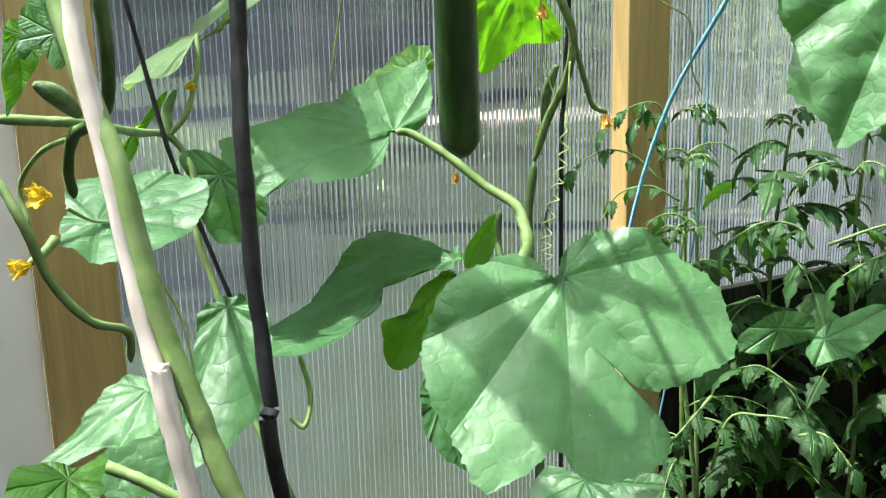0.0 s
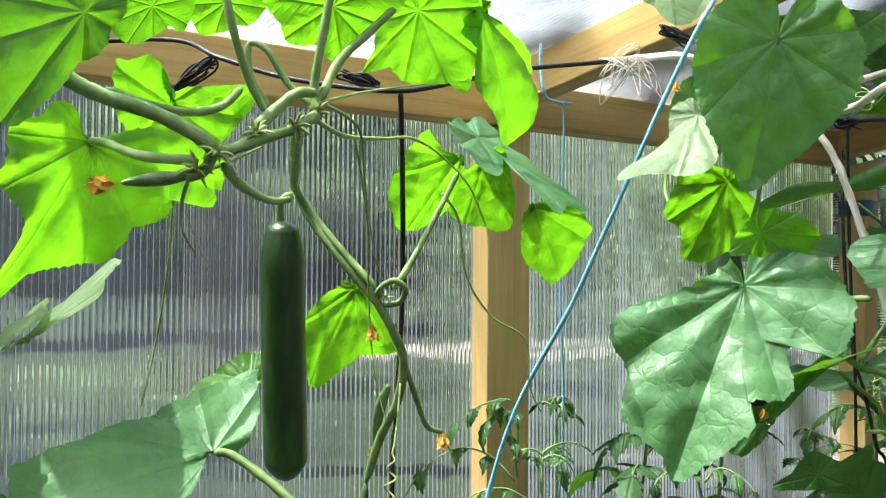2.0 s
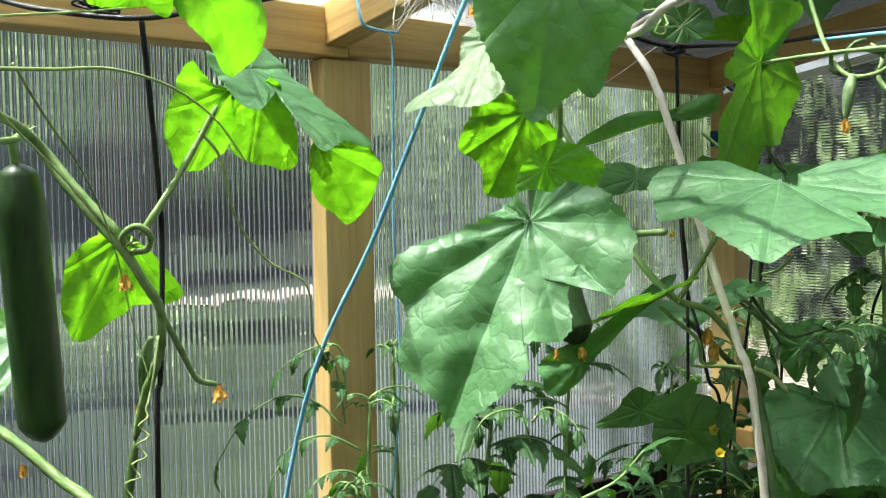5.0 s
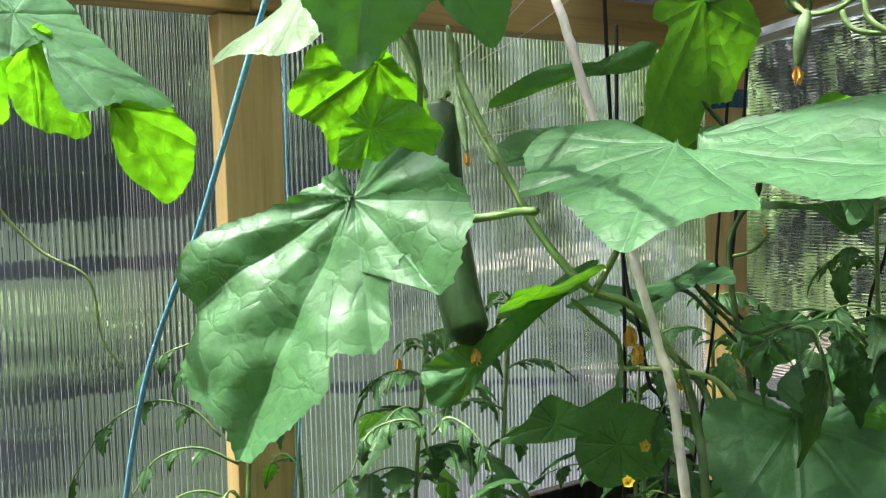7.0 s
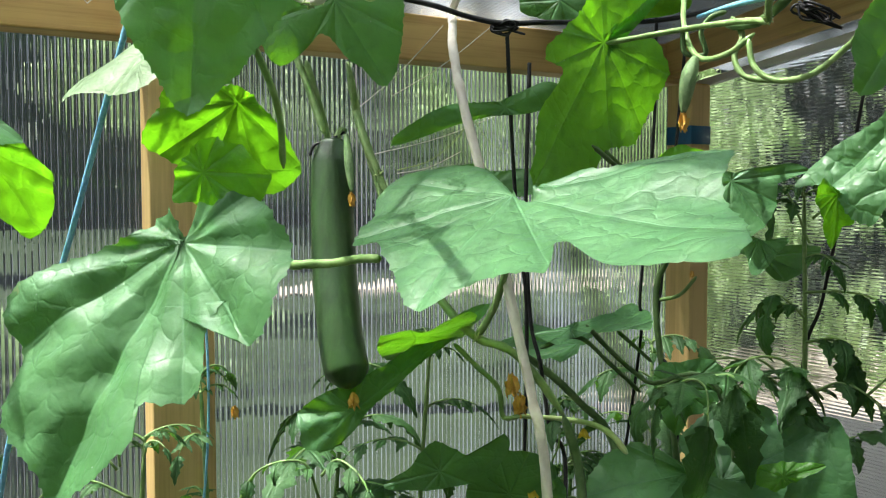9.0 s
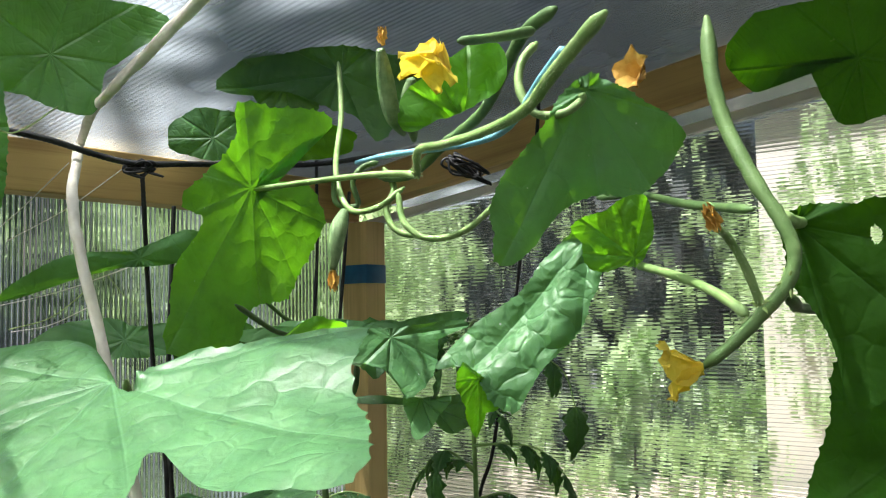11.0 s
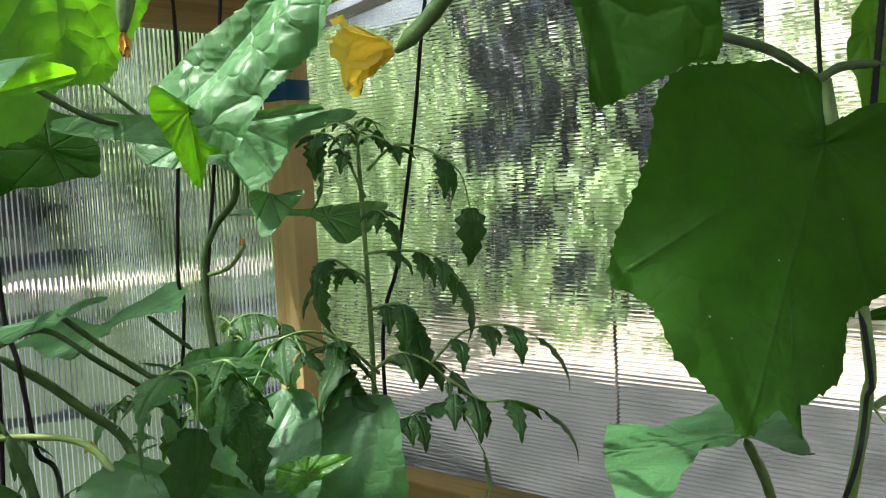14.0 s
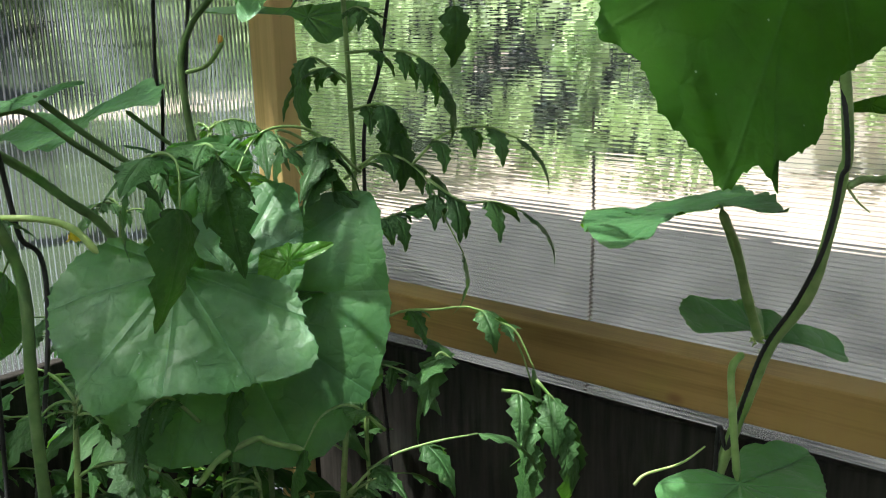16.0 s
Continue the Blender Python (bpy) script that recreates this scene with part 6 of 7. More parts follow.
twine("twine", [(0.132, 0.634, 1.700), (0.117, 0.612, 1.578), (0.106, 0.594, 1.483), (0.100, 0.582, 1.421), (0.094, 0.569, 1.358), (0.092, 0.559, 1.290), (0.093, 0.552, 1.243), (0.092, 0.542, 1.201), (0.095, 0.535, 1.132), (0.18, 0.55, 0.6), (0.22, 0.58, 0.04)], 0.0056, BLACK, "thick black cord hanging down to the soil", 3, 18)
twine("twine", [(0.080, 1.089, 1.752), (0.115, 1.004, 1.497), (0.127, 0.989, 1.419), (0.142, 0.968, 1.322), (0.161, 0.952, 1.252), (0.183, 0.929, 1.169)], 0.0026, BLACK, "thin black twine slanting behind the leaves")
twine("twine", [(1.731, 0.094, 1.791), (1.728, 0.099, 1.718), (1.724, 0.104, 1.641), (1.719, 0.112, 1.539)], 0.0026, BLACK, "black twine hanging before the end wall")
twine("twine", [(0.20, 1.20, 1.775), (0.396, 1.131, 1.802), (0.432, 1.048, 1.771), (0.464, 0.981, 1.745), (0.493, 0.917, 1.727), (0.561, 0.851, 1.716), (0.672, 0.867, 1.746), (0.771, 0.886, 1.773), (0.888, 0.877, 1.795), (1.001, 0.845, 1.816)], 0.0030, BLACK, "black twine stretched along under the roof")
twine("twine", [(1.229, 0.897, 1.790), (1.282, 0.871, 1.779), (1.323, 0.858, 1.768), (1.360, 0.834, 1.759), (1.418, 0.816, 1.763), (1.605, 0.838, 1.786), (1.629, 0.741, 1.788), (1.520, 0.566, 1.764)], 0.0034, BLACK, "black twine stretched along under the roof")
for k, (a, b) in enumerate(((((0.393, 1.097, 1.727)), ((0.431, 1.062, 1.766))), (((0.518, 0.895, 1.733)), ((0.544, 0.873, 1.724))), (((1.353, 0.841, 1.756)), ((1.371, 0.823, 1.753))), (((1.523, 0.535, 1.746)), ((1.546, 0.512, 1.728))), (((0.982, 0.859, 1.848)), ((1.009, 0.837, 1.833))))):
    bm = bmesh.new()
    rng = random.Random(k)
    a, b = Vector(a), Vector(b)
    pts = [a]
    for q in range(16):
        m = a.lerp(b, rng.random()) + Vector([rng.uniform(-0.010, 0.010) for _ in range(3)])
        pts += [m, a.lerp(b, (q % 2)) + Vector([rng.uniform(-0.006, 0.006) for _ in range(3)])]
    tube_into(bm, spline(pts, 5), 0.0014, 5)
    tagged(finish("twine_knot", bm, BLACK, None, "frayed knot of black twine on the roof twine"), "", "knot")
twine("blue_twine", [(0.960, 0.75, 1.87), (0.924, 0.780, 1.781), (0.871, 0.90, 1.505), (0.818, 1.020, 1.229), (0.77, 1.13, 0.6), (0.74, 1.20, 0.04)], 0.0032, BLUE, "light blue twisted twine slanting down")
twine("blue_twine", [(1.084, 1.170, 1.802), (1.100, 1.184, 1.772), (1.100, 1.191, 1.511), (1.105, 1.198, 1.145), (1.02, 1.24, 0.5), (1.02, 1.24, 0.04)], 0.0020, BLUE, "thin light blue twine hanging before the wall")
twine("blue_twine", [(0.990, 1.117, 1.879), (0.990, 1.118, 1.843), (0.996, 1.114, 1.800), (1.061, 1.164, 1.803), (1.095, 1.160, 1.802)], 0.0024, BLUE, "loop of light blue twine on the rafter")
twine("blue_twine", [(1.614, 0.756, 1.780), (1.496, 0.592, 1.755), (1.453, 0.493, 1.743), (1.405, 0.398, 1.733), (1.355, 0.335, 1.732), (1.316, 0.288, 1.744), (1.293, 0.254, 1.755)], 0.0030, BLUE, "light blue twine wound with the vine under the roof")
twine("cream_twine", [(1.333, 0.905, 1.785), (1.265, 0.793, 1.697), (1.267, 0.749, 1.583), (1.278, 0.710, 1.451), (1.277, 0.668, 1.344), (1.276, 0.637, 1.235), (1.30, 0.60, 0.7), (1.33, 0.60, 0.04)], 0.0056, CREAM, "thick cream twine hanging down to the soil", 3, 18)
twine("cream_twine", [(1.334, 0.903, 1.787), (1.289, 0.806, 1.795), (1.251, 0.701, 1.799), (1.212, 0.568, 1.808), (1.189, 0.476, 1.819)], 0.0050, CREAM, "thick cream twine running up to the roof", 3, 18)
twine("cream_twine", [(0.900, 0.879, 1.797), (0.927, 0.843, 1.799), (0.941, 0.791, 1.794), (0.967, 0.742, 1.774), (1.017, 0.635, 1.713), (0.978, 0.535, 1.726), (0.889, 0.348, 1.730), (0.833, 0.264, 1.729)], 0.0050, CREAM, "thick cream twine stretched under the roof", 3, 18)
twine("cream_twine", [(-0.032, 0.407, 1.551), (-0.028, 0.381, 1.459), (-0.028, 0.374, 1.429), (-0.024, 0.360, 1.383), (-0.021, 0.349, 1.345), (-0.018, 0.339, 1.312), (-0.015, 0.329, 1.282), (-0.012, 0.321, 1.257), (0.06, 0.20, 0.6), (0.10, 0.22, 0.04)], 0.0042, CREAM, "thick cream twine hanging close to the door post", 3, 18)
bm = bmesh.new()
rng = random.Random(5)
pts = []
for q in range(26):
    a = Vector((0.916, 0.852, 1.797)) + Vector([rng.uniform(-0.03, 0.03), rng.uniform(-0.02, 0.02), rng.uniform(-0.008, 0.008)])
    pts += [a, a + Vector([rng.uniform(-0.025, 0.025), rng.uniform(-0.02, 0.02), rng.uniform(-0.06, 0.02)])]
tube_into(bm, spline(pts, 6), 0.0007, 4)
tagged(finish("twine_fray", bm, CREAM, None, "frayed end of cream twine"), "", "knot")


for a, b in (((1.262, 1.040, 1.663), (1.331, 0.922, 1.767)), ((1.303, 1.006, 1.684), (1.381, 0.881, 1.767)), ((1.280, 1.023, 1.606), (1.394, 0.866, 1.658)), ((1.307, 1.000, 1.581), (1.346, 0.904, 1.607))):
    a, b = Vector(a), Vector(b)
    bm = bmesh.new()
    tube_into(bm, spline([a, a.lerp(b, 0.5) + Vector((0, 0, -0.006)), b], 8), 0.0006, 5)
    tagged(finish("loose_thread", bm, CREAM, None, "thin loose thread of cream twine, hanging taut"), "", "thread")


# ---- tomato plants ----
def leaflet(bm, lay, base, aim, up, length, droop, rng):
    y = aim.normalized()
    x = y.cross(up).normalized()
    z = x.cross(y)
    rows = []
    for i in range(14):
        u = i / 13
        half = 0.23 * length * math.sin(math.pi * (0.06 + 0.94 * u) ** 0.75) * (1.16, 0.96, 0.74)[i % 3] + 0.0004
        a = droop * u ** 1.4
        c = base + y * (math.sin(a) / max(droop, 1e-3)) * length - z * ((1 - math.cos(a)) / max(droop, 1e-3)) * length
        row = []
        for v in (-1, -0.5, 0, 0.5, 1):
            q = c + x * half * v - z * half * 0.30 * abs(v) + z * rng.uniform(-1, 1) * length * 0.012
            vert = bm.verts.new(q)
            vert[lay[0]], vert[lay[1]] = v * half / length, 0.05 + u
            row.append(vert)
        rows.append(row)
    for a, b in zip(rows, rows[1:]):
        for j in range(4):
            bm.faces.new((a[j], a[j + 1], b[j + 1], b[j]))


def tomato_leaf(p, base, aim, length, droop=1.2, pairs=3, size=0.055, seed=0, leafdroop=0.8, line=None):
    """A feathered tomato leaf: an arching stalk with toothed drooping leaflets."""
    rng = random.Random(seed)
    n = 16
    if line is None:
        pos, aim = Vector(base), Vector(aim).normalized()
        flat = Vector((aim.x, aim.y, 0)).normalized()
        ang, line = math.asin(max(-1, min(1, aim.z))), []
        for i in range(n + 1):
            line.append(pos.copy())
            pos += (flat * math.cos(ang) + Vector((0, 0, 1)) * math.sin(ang)) * length / n
            ang -= droop / n
    else:
        full = spline(line, 16)
        line = [full[round(i * (len(full) - 1) / n)] for i in range(n + 1)]
        flat = Vector((line[-1].x - line[0].x, line[-1].y - line[0].y, 0)).normalized()
    bm = bmesh.new()
    tube_into(bm, line, lambda t: 0.0021 - 0.0012 * t, 6, 0.1, seed)
    stalk = finish("leaf", bm, STEM, p)
    side = flat.cross(Vector((0, 0, 1)))

    def blade(at, aim2, up, length2, bend):
        bm = bmesh.new()
        leaflet(bm, (bm.verts.layers.float.new("across"), bm.verts.layers.float.new("along")), at, aim2, up, length2, bend, rng)
        finish("leaflet", bm, TOMATO, stalk)

    for k in range(pairs):
        i = int(n * (0.30 + 0.60 * k / max(1, pairs - 0.4)))
        d = (line[min(i + 1, n)] - line[i - 1]).normalized()
        for s in (-1, 1):
            aim2 = d * 0.55 + side * s * 0.8 + Vector((0, 0, rng.uniform(-0.45, 0.15)))
            blade(line[i], aim2, Vector((0, 0, 1)) + side * rng.uniform(-0.4, 0.4), size * rng.uniform(0.65, 1.1), leafdroop * rng.uniform(0.6, 1.4))
            if rng.random() < 0.4:
                blade(line[i - 1], aim2 + d * 0.3, Vector((0, 0, 1)), size * 0.35, 0.6)
    blade(line[-1], line[-1] - line[-3], Vector((0, 0, 1)) + side * rng.uniform(-0.3, 0.3), size * 1.35, leafdroop)
    return stalk


def tomato_plant(base, top, label, leaves, seed, low=0.5, size=0.055, reach=0.16, extra=()):
    rng = random.Random(seed)
    base, top = Vector(base), Vector(top)
    p = plant("tomato_plant", base, label, "plant", "tomato plants")
    mids = [base.lerp(top, t) + Vector((rng.uniform(-0.02, 0.02), rng.uniform(-0.02, 0.02), 0)) for t in (0.25, 0.5, 0.75)]
    pts = [base, *mids, top]
    tube("stem", pts, 0.0065, 0.0030, STEM, p)
    line = spline(pts, 10)
    for k in range(leaves):
        f = low + (1 - low) * k / (leaves - 1)
        a = k * 2.4 + rng.uniform(-0.4, 0.4)
        q = line[min(len(line) - 1, int(f * (len(line) - 1)))]
        small = 1 - 0.45 * max(0, (f - 0.8) / 0.2)
        tomato_leaf(p, q, (math.cos(a), math.sin(a), 0.75), reach * rng.uniform(0.8, 1.2) * small, rng.uniform(0.9, 1.6), rng.choice((2, 3, 3)), size * small, seed * 100 + k)
    for k in range(6):
        a = rng.uniform(0, 6.28)
        tomato_leaf(p, top - Vector((0, 0, rng.uniform(0, 0.03))), (math.cos(a), math.sin(a), 1.2), 0.045, 1.6, 2, 0.018, seed * 100 + 50 + k)
    return p


corner_tomato = tomato_plant((1.80, 0.80, 0.03), (1.831, 0.756, 1.575), "tall tomato plant with drooping feathered leaves by the corner", 9, 3, 0.5, 0.05, 0.10)
for k, pts in enumerate(([(1.832, 0.742, 1.519), (1.850, 0.712, 1.547), (1.868, 0.673, 1.540), (1.882, 0.636, 1.512), (1.877, 0.617, 1.468)], [(1.816, 0.740, 1.416), (1.839, 0.699, 1.419), (1.857, 0.660, 1.411), (1.866, 0.629, 1.381)],
                         [(1.790, 0.726, 1.266), (1.817, 0.685, 1.297), (1.837, 0.641, 1.274), (1.841, 0.610, 1.222), (1.851, 0.590, 1.178)], [(1.830, 0.651, 1.284), (1.861, 0.623, 1.320), (1.885, 0.581, 1.328), (1.901, 0.544, 1.314)],
                         [(1.841, 0.635, 1.267), (1.857, 0.596, 1.241), (1.875, 0.560, 1.241), (1.895, 0.533, 1.228)], [(1.791, 0.713, 1.211), (1.807, 0.680, 1.219), (1.826, 0.660, 1.228)],
                         [(1.786, 0.729, 1.260), (1.741, 0.731, 1.315), (1.691, 0.731, 1.336), (1.682, 0.686, 1.296), (1.688, 0.672, 1.259)], [(1.785, 0.732, 1.273), (1.722, 0.770, 1.325), (1.660, 0.796, 1.322), (1.612, 0.817, 1.308), (1.587, 0.824, 1.273)],
                         [(1.784, 0.713, 1.170), (1.749, 0.729, 1.197), (1.711, 0.745, 1.217)], [(1.826, 0.742, 1.485), (1.806, 0.764, 1.554), (1.782, 0.778, 1.565), (1.783, 0.770, 1.528)],
                         [(1.812, 0.738, 1.381), (1.792, 0.750, 1.404), (1.773, 0.759, 1.412), (1.763, 0.765, 1.385)], [(1.810, 0.733, 1.347), (1.831, 0.695, 1.354), (1.831, 0.673, 1.320)],
                         [(1.728, 0.639, 1.109), (1.758, 0.611, 1.126), (1.784, 0.581, 1.127), (1.815, 0.545, 1.127), (1.836, 0.505, 1.092), (1.836, 0.476, 1.026)], [(1.826, 0.468, 1.053), (1.837, 0.438, 1.013), (1.834, 0.423, 0.969)],
                         [(1.598, 0.546, 0.985), (1.629, 0.523, 1.017), (1.664, 0.489, 1.032), (1.711, 0.465, 1.031)], [(1.746, 0.670, 1.156), (1.690, 0.663, 1.138), (1.649, 0.644, 1.167)])):
    tomato_leaf(corner_tomato, None, None, 0, 0, 2 + k % 2, 0.060 if k < 12 else 0.07, 300 + k, 1.3, pts)
for k, (pts, size) in enumerate((([(1.456, 0.649, 1.326), (1.467, 0.629, 1.346), (1.474, 0.610, 1.338), (1.464, 0.597, 1.300)], 0.085), ([(1.502, 0.621, 1.348), (1.505, 0.603, 1.351), (1.508, 0.595, 1.338), (1.506, 0.588, 1.318)], 0.07), ([(1.471, 0.680, 1.328), (1.490, 0.649, 1.343), (1.465, 0.659, 1.336), (1.453, 0.663, 1.312)], 0.05),
                                 ([(1.377, 0.773, 1.287), (1.387, 0.760, 1.284), (1.384, 0.753, 1.258), (1.375, 0.755, 1.237)], 0.05), ([(1.589, 0.586, 1.128), (1.574, 0.599, 1.155), (1.547, 0.612, 1.149), (1.519, 0.612, 1.110)], 0.06), ([(1.489, 0.634, 1.080), (1.468, 0.655, 1.108), (1.443, 0.661, 1.092), (1.434, 0.662, 1.071)], 0.06),
                                 ([(1.650, 0.540, 1.037), (1.620, 0.557, 1.071), (1.592, 0.572, 1.066), (1.566, 0.574, 1.038)], 0.06), ([(1.771, 0.540, 1.072), (1.762, 0.557, 1.086), (1.747, 0.564, 1.061)], 0.07), ([(1.798, 0.497, 1.043), (1.813, 0.476, 1.035), (1.810, 0.460, 0.990), (1.801, 0.460, 0.965)], 0.06),
                                 ([(1.824, 0.528, 1.113), (1.838, 0.506, 1.101), (1.843, 0.483, 1.058)], 0.05), ([(1.761, 0.669, 1.284), (1.696, 0.679, 1.339), (1.640, 0.698, 1.340), (1.602, 0.702, 1.291)], 0.06), ([(1.702, 0.687, 1.338), (1.706, 0.664, 1.320), (1.697, 0.649, 1.273)], 0.08))):
    tomato_leaf(corner_tomato, None, None, 0, 0, 1 + k % 3, size, 500 + k, 0.7, pts)
tomato_plant((1.13, 1.18, 0.03), (1.10, 1.20, 1.30), "slender tomato plant beside the pine post", 9, 5, 0.45, 0.045, 0.13)
post_tomato = tomato_plant((1.02, 1.10, 0.03), (1.00, 1.12, 1.24), "slender arching tomato plant in front of the pine post", 6, 12, 0.4, 0.04, 0.12)
for k, pts in enumerate(([(0.973, 1.155, 1.194), (0.944, 1.182, 1.232), (0.894, 1.197, 1.246), (0.843, 1.222, 1.215), (0.803, 1.233, 1.153)], [(0.977, 1.153, 1.198), (0.972, 1.164, 1.268), (0.964, 1.175, 1.308), (0.932, 1.172, 1.290)], [(0.982, 1.119, 1.164), (0.934, 1.135, 1.191), (0.887, 1.157, 1.179), (0.855, 1.165, 1.132)],
                         [(0.980, 1.153, 1.229), (0.977, 1.165, 1.314), (0.925, 1.180, 1.313), (0.889, 1.193, 1.287)], [(1.163, 0.941, 1.179), (1.144, 0.948, 1.227), (1.091, 0.963, 1.220), (1.057, 0.959, 1.170)], [(1.166, 0.942, 1.208), (1.179, 0.921, 1.231), (1.193, 0.882, 1.212), (1.192, 0.853, 1.173)],
                         [(0.775, 0.666, 1.198), (0.823, 0.631, 1.220), (0.889, 0.581, 1.235), (0.943, 0.539, 1.228)], [(0.889, 0.581, 1.235), (0.918, 0.560, 1.253), (0.940, 0.545, 1.282)], [(0.768, 0.564, 1.213), (0.737, 0.579, 1.205), (0.705, 0.593, 1.187)], [(0.768, 0.692, 1.022), (0.738, 0.716, 1.049), (0.715, 0.729, 1.049)], [(0.762, 0.682, 0.971), (0.774, 0.654, 0.979), (0.781, 0.619, 0.949)], [(0.671, 0.724, 0.935), (0.682, 0.711, 1.000), (0.701, 0.680, 1.010), (0.720, 0.657, 1.010)],
                         [(0.806, 0.711, 1.181), (0.792, 0.725, 1.207), (0.759, 0.745, 1.212), (0.728, 0.758, 1.196)], [(0.682, 0.739, 1.018), (0.635, 0.735, 0.989), (0.623, 0.739, 0.977)])):
    tomato_leaf(post_tomato, None, None, 0, 0, 3, 0.042, 400 + k, 1.5, pts)
tomato_plant((1.45, 1.12, 0.03), (1.42, 1.10, 1.33), "slender tomato plant against the fluted wall", 12, 6, 0.4, 0.055, 0.15)
tomato_plant((0.92, 1.05, 0.03), (0.93, 1.05, 1.15), "slender tomato plant behind the cucumber leaves", 10, 7, 0.4, 0.045, 0.14)
tomato_plant((1.70, 1.15, 0.03), (1.72, 1.12, 1.20), "bushy dark tomato plant in the shaded corner", 13, 8, 0.35, 0.06, 0.16)
tomato_plant((1.40, 0.72, 0.03), (1.42, 0.74, 1.10), "low tomato plant among the cucumber leaves", 12, 9, 0.35, 0.06, 0.16)
tomato_plant((1.55, 0.62, 0.03), (1.56, 0.64, 0.98), "low bushy tomato plant in the shade", 12, 13, 0.35, 0.06, 0.16)
tomato_plant((1.30, 1.22, 0.03), (1.33, 1.20, 1.28), "bushy dark tomato plant beside the fluted wall", 24, 21, 0.4, 0.10, 0.17)
tomato_plant((1.88, 1.10, 0.03), (1.86, 1.08, 1.30), "bushy dark tomato plant at the corner", 24, 22, 0.4, 0.10, 0.17)
tomato_plant((1.60, 1.00, 0.03), (1.58, 0.98, 1.15), "low bushy dark tomato plant", 22, 23, 0.4, 0.10, 0.17)
tomato_plant((1.95, 0.85, 0.03), (1.96, 0.88, 0.98), "low tomato plant at the corner post", 12, 11, 0.35, 0.055, 0.15)


# ---- outside ----
def foliage(name, at, size, count, leaf_size, mat, label, seed, gaps=2.3, least=-0.12):
    """A clump of many separate small leaves with gaps and an uneven outline."""
    rng = random.Random(seed)
    verts, faces = [], []
    while len(faces) < count:
        d = Vector((rng.gauss(0, 1), rng.gauss(0, 1), rng.gauss(0, 1))).normalized() * rng.uniform(0.45, 1.0)
        q = Vector((at[0] + d.x * size[0], at[1] + d.y * size[1], at[2] + d.z * size[2]))
        if noise.noise(q * gaps) < least or q.z < 0:
            continue
        n = Vector((rng.uniform(-1, 1), rng.uniform(-1, 1), rng.uniform(-0.2, 1))).normalized()
        a = n.orthogonal().normalized() * leaf_size * rng.uniform(0.5, 1.2)
        b = n.cross(a) * 0.5
        k = len(verts)
        verts += [q - a, q + b, q + a, q - b]
        faces.append((k, k + 1, k + 2, k + 3))
    me = bpy.data.meshes.new(name)
    me.from_pydata(verts, [], faces)
    me.materials.append(mat)
    return tagged(new(name, me), label, "bush", "", "stuff")


# leaf colour lifted to carry the strong sun outdoors
SUNLIT_HEDGE = leaf_material("sunlit_hedge_leaf", (0.16, 0.25, 0.11), (0.32, 0.43, 0.22), (0.70, 0.88, 0.50), (0.1, 0.2, 0.05), 0.58, 0.36, 0.7, veined=False)
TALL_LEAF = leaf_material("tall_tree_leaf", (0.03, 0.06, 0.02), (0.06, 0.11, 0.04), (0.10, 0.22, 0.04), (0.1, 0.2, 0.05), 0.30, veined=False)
# near-black leaf colour that holds the shade of the far thicket
SHADE_FOLIAGE = leaf_material("shaded_foliage", (0.010, 0.017, 0.018), (0.026, 0.040, 0.040), (0.02, 0.04, 0.02), (0.02, 0.04, 0.02), 0.12, veined=False)
BARK = plain("tree_bark", (0.10, 0.085, 0.075), (0.24, 0.20, 0.18), 0.9, 14, 8, (1, 1, 0.25))
# gravel coloured dark for the shade on the near ground
SHADED_GRAVEL = plain("shaded_gravel", (0.020, 0.021, 0.022), (0.072, 0.074, 0.074), 0.9, 3, 8)
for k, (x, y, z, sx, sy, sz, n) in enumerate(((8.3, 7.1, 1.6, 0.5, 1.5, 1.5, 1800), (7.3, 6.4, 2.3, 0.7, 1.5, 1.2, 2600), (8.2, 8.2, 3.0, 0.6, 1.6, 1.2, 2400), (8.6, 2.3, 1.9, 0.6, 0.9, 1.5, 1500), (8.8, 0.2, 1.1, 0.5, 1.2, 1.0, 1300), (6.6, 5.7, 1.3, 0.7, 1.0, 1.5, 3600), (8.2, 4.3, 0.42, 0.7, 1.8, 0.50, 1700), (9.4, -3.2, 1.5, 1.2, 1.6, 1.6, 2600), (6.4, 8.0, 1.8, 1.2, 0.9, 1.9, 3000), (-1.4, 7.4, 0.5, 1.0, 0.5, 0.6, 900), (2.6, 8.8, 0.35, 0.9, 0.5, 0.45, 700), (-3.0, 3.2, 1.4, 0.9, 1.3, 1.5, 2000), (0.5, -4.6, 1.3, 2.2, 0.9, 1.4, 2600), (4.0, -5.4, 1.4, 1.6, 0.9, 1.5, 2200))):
    foliage("bush", (x, y, z), (sx, sy, sz), n * 2 // 3 if x > 4.1 else n, 0.072 if x > 4.1 else 0.10, SUNLIT_HEDGE, "leafy green garden bush beyond the greenhouse", 40 + k, 2.4 if x > 4.1 else 2.3, 0.03 if x > 4.1 else -0.12)


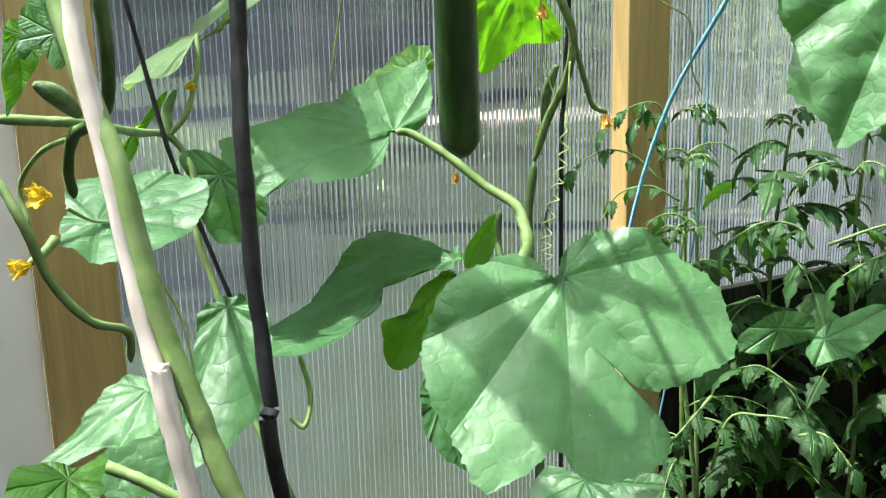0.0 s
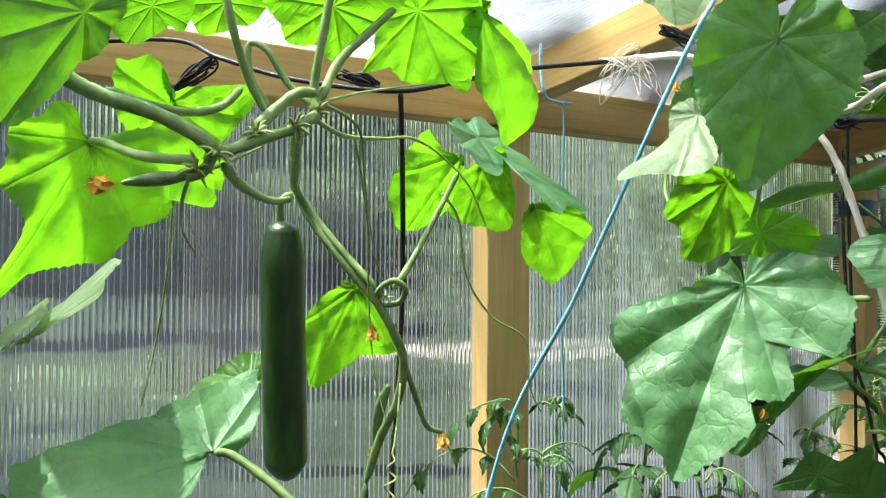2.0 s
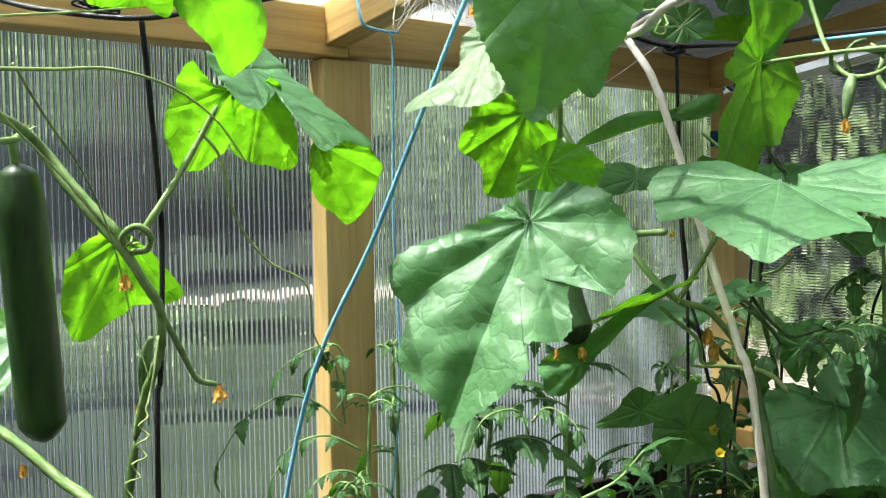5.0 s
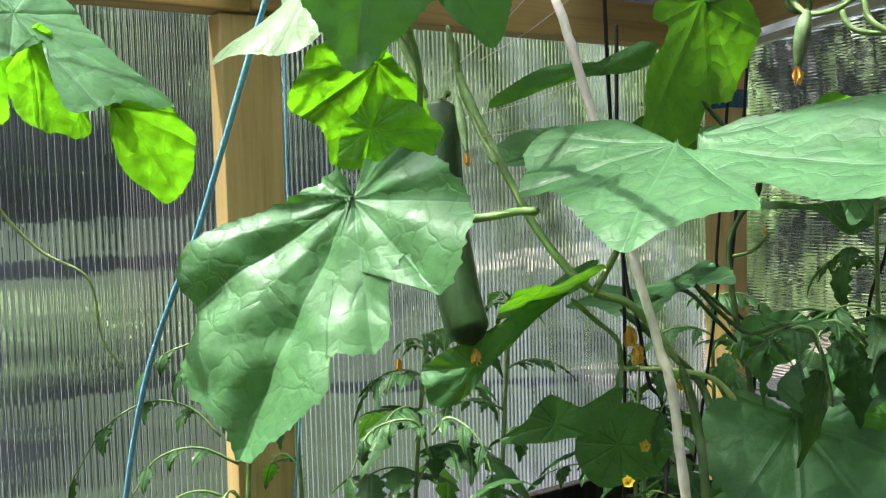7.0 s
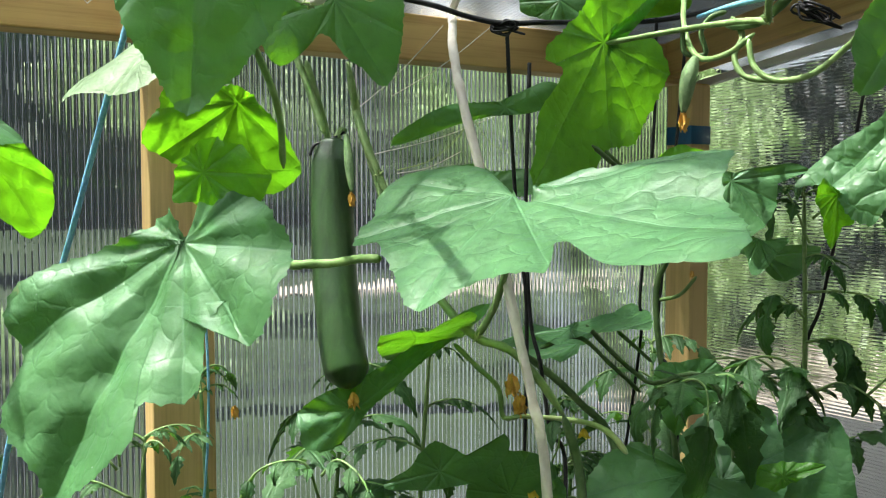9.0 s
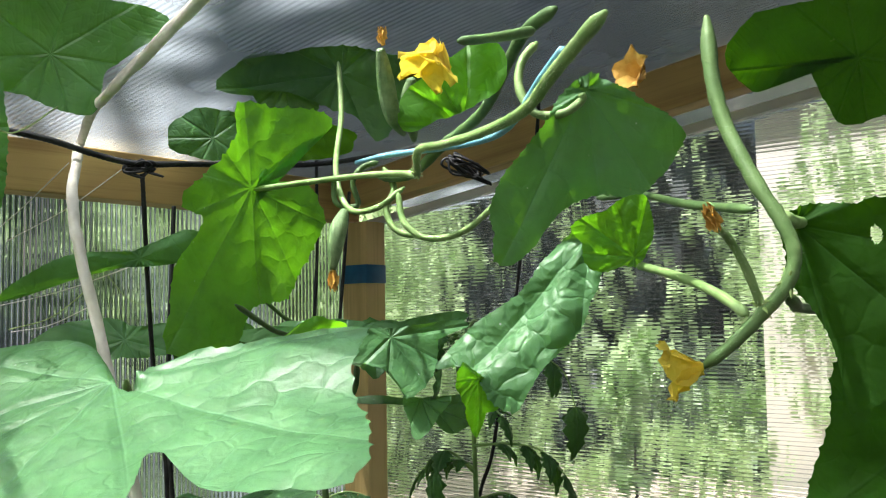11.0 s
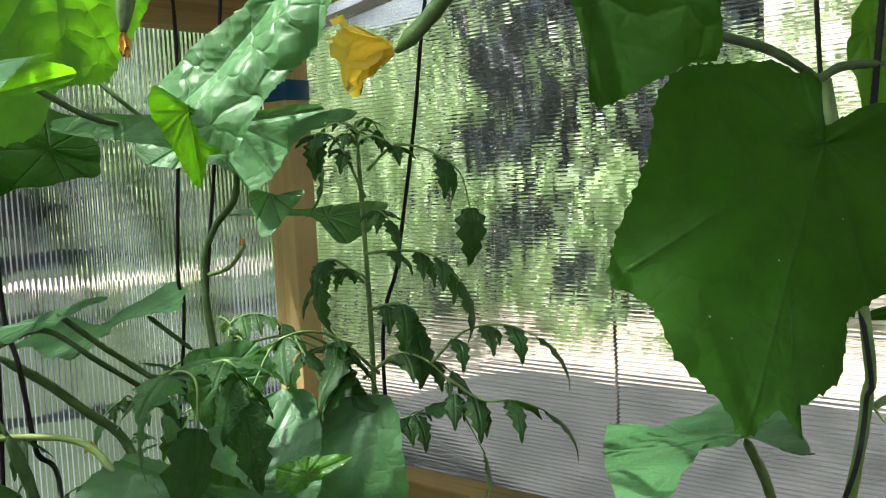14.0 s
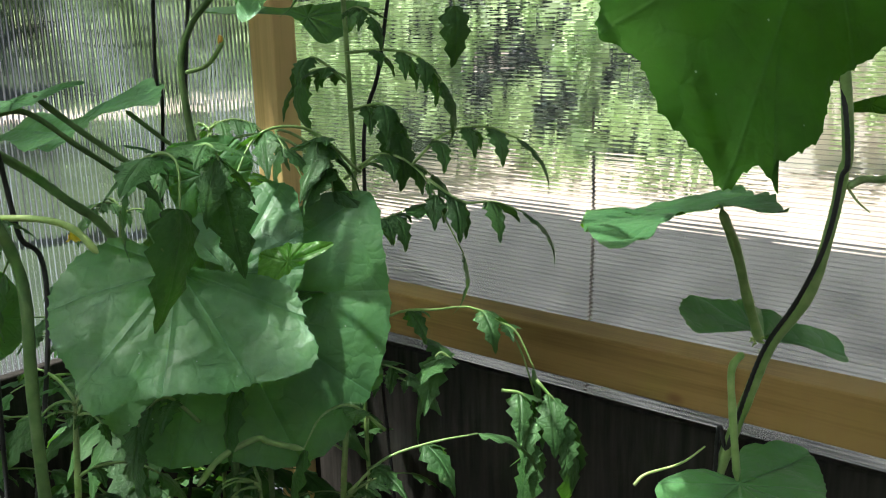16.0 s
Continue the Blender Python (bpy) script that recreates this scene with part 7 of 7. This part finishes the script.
def tree(x, y, clumps, seed, label, height=3.8, girth=0.15, gaps=2.3, leaves=None, leaf_size=0.11):
    """A tapered trunk with limbs out to clumps of many small leaves."""
    t = tagged(new("tree"), label, "tree", "garden trees")
    t.matrix_basis = Matrix.Translation((x, y, 0))
    tube("trunk", [(x, y, -0.05), (x + 0.05, y, height * 0.3), (x - 0.06, y + 0.05, height * 0.6), (x, y, height)], girth, girth * 0.45, BARK, t, "", 8, 12)
    for j, (at, size, n) in enumerate(clumps):
        foot = Vector((x, y, height * (0.6 + 0.1 * (j % 4))))
        mid = foot.lerp(Vector(at), 0.5) + Vector((0, 0, 0.15))
        tube("limb", [foot, mid, at], girth * 0.22, girth * 0.06, BARK, t)
        crown = foliage("crown", at, size, n, leaf_size, leaves or SUNLIT_HEDGE, "", seed + j, gaps)
        crown.parent, crown.matrix_parent_inverse = t, t.matrix_basis.inverted()


for k, (x, y) in enumerate(((9.0, 11.0), (5.5, 13.5))):
    tree(x, y, [((x + 0.7 * math.cos(q * 2.1), y + 0.7 * math.sin(q * 2.1), 2.3 + 0.8 * q), (1.1, 1.1, 0.8), 1100) for q in range(3)], 70 + 5 * k, "leafy garden tree with a grey trunk beyond the greenhouse")
# unseen leaf clumps, each set on the sun line of what it shades
SHADE_BOUGHS = [((1.08, 0.18), (0.46, 0.44), 560), ((1.42, 0.55), (0.42, 0.60), 900), ((1.60, 1.30), (0.42, 0.55), 800), ((1.9, 0.7), (0.6, 0.9), 1100), ((0.78, 1.44), (0.22, 0.20), 45), ((0.47, 0.63), (0.03, 0.04), 4), ((0.47, 0.93), (0.03, 0.03), 3), ((0.66, 1.02), (0.05, 0.06), 16), ((0.69, 1.16), (0.04, 0.04), 10), ((1.12, 1.08), (0.05, 0.10), 14), ((1.22, 1.2), (0.20, 0.20), 80), ((0.97, 0.62), (0.06, 0.06), 10), ((2.5, 0.0), (0.7, 1.1), 420), ((1.9, -0.9), (0.9, 0.8), 420)]
tree(3.4, 7.6, [((x - 1.74, y + 1.04, 8.0 + 0.1 * (k % 3)), (sx, sy, 0.35), n) for k, ((x, y), (sx, sy), n) in enumerate(SHADE_BOUGHS)], 95, "unseen tall tree added to shade the end of the greenhouse", 9.0, 0.26, 9, TALL_LEAF)
# crowns out of view, added to darken the lawn behind the long wall
for k, (x, y) in enumerate(((-2.6, 11.0), (-5.6, 15.0))):
    tree(x, y, [((x + 2.3 * math.cos(q * 1.26 + k), y + 2.6 * math.sin(q * 1.26 + k), 6.0 + 0.5 * (q % 3)), (2.0, 2.0, 0.9), 620) for q in range(5)], 130 + 10 * k, "unseen broad tree added to shade the lawn", 5.6, 0.22, 1.1, TALL_LEAF, 0.26)
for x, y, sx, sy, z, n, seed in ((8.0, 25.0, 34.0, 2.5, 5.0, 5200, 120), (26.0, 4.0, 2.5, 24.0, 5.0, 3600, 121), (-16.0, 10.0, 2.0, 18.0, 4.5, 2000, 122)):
    woods = foliage("woods", (x, y, z), (sx, sy, z + 0.5), n, 0.75, SHADE_FOLIAGE if seed == 121 else TALL_LEAF, "dark belt of tall trees at the edge of the garden", seed, 0.5, -0.05)
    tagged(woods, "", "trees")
sapling = tagged(new("sapling"), "slender young garden tree with bright sunlit leaves", "tree", "garden trees")
sapling.matrix_basis = Matrix.Translation((4.0, 1.68, 0))
tube("trunk", [(4.0, 1.68, -0.04), (4.02, 1.67, 0.7), (4.0, 1.68, 1.6)], 0.008, 0.004, BARK, sapling)
for at, size, n in (((4.0, 1.68, 1.37), (0.17, 0.20, 0.21), 260), ((4.0, 1.67, 1.05), (0.07, 0.08, 0.14), 60)):
    crown = foliage("crown", at, size, n, 0.05, SUNLIT_HEDGE, "", 160 + n, 9.0, 0.02)
    crown.parent, crown.matrix_parent_inverse = sapling, sapling.matrix_basis.inverted()
house = tagged(new("house"), "pale pinkish rendered house in full sun beyond the yard", "house")
house.matrix_basis = Matrix.Translation((11, 0, 0))
bm = bmesh.new()
box(bm, (9.6, -4.0, -0.05), (13.0, 3.3, 4.2), 0.02)
part("wall", bm, plain("pale_render", (0.70, 0.63, 0.59), (0.84, 0.78, 0.74), 0.85, 1.6, 6), house)
bm = bmesh.new()
box(bm, (9.2, -4.4, 4.2), (13.4, 3.7, 4.45), 0.02)
part("roof", bm, DARK_BOARD, house)
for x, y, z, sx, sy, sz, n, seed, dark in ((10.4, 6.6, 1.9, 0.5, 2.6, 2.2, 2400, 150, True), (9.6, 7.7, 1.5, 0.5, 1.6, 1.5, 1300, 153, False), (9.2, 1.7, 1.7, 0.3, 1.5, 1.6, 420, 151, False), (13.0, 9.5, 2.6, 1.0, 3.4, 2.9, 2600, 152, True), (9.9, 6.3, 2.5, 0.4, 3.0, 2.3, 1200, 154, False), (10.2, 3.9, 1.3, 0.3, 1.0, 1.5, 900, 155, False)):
    foliage("bush", (x, y, z), (sx, sy, sz), n, 0.10, SHADE_FOLIAGE if dark else SUNLIT_HEDGE, "thicket beyond the yard, coloured dark for shade" if dark else "sunlit leafy bush before a dark thicket", seed, 1.9, -0.10 if dark else 0.05)
bm = bmesh.new()
box(bm, (7.0, 16.2, -0.06), (26.0, 18.0, 0.022), 0.01)
tagged(finish("road", bm, SAND, None, "pale pinkish gravel lane beyond the lawn", False), "", "road", "", "structure")
bm = bmesh.new()
box(bm, (6.0, -7.0, -0.06), (9.4, 6.2, 0.025), 0.01)
tagged(finish("path", bm, SAND, None, "pale pinkish gravel yard in full sun", False), "", "path", "", "structure")
# shaded part of the yard laid as a darker strip, ragged at its edge
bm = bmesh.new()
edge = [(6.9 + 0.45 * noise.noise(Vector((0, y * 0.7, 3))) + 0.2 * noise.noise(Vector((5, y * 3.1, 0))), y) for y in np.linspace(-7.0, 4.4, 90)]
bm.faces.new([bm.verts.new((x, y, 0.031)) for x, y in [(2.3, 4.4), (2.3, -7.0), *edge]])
tagged(finish("path", bm, SHADED_GRAVEL, None, "gravel along the greenhouse, coloured dark for shade, with a ragged edge", False), "", "path", "", "structure")
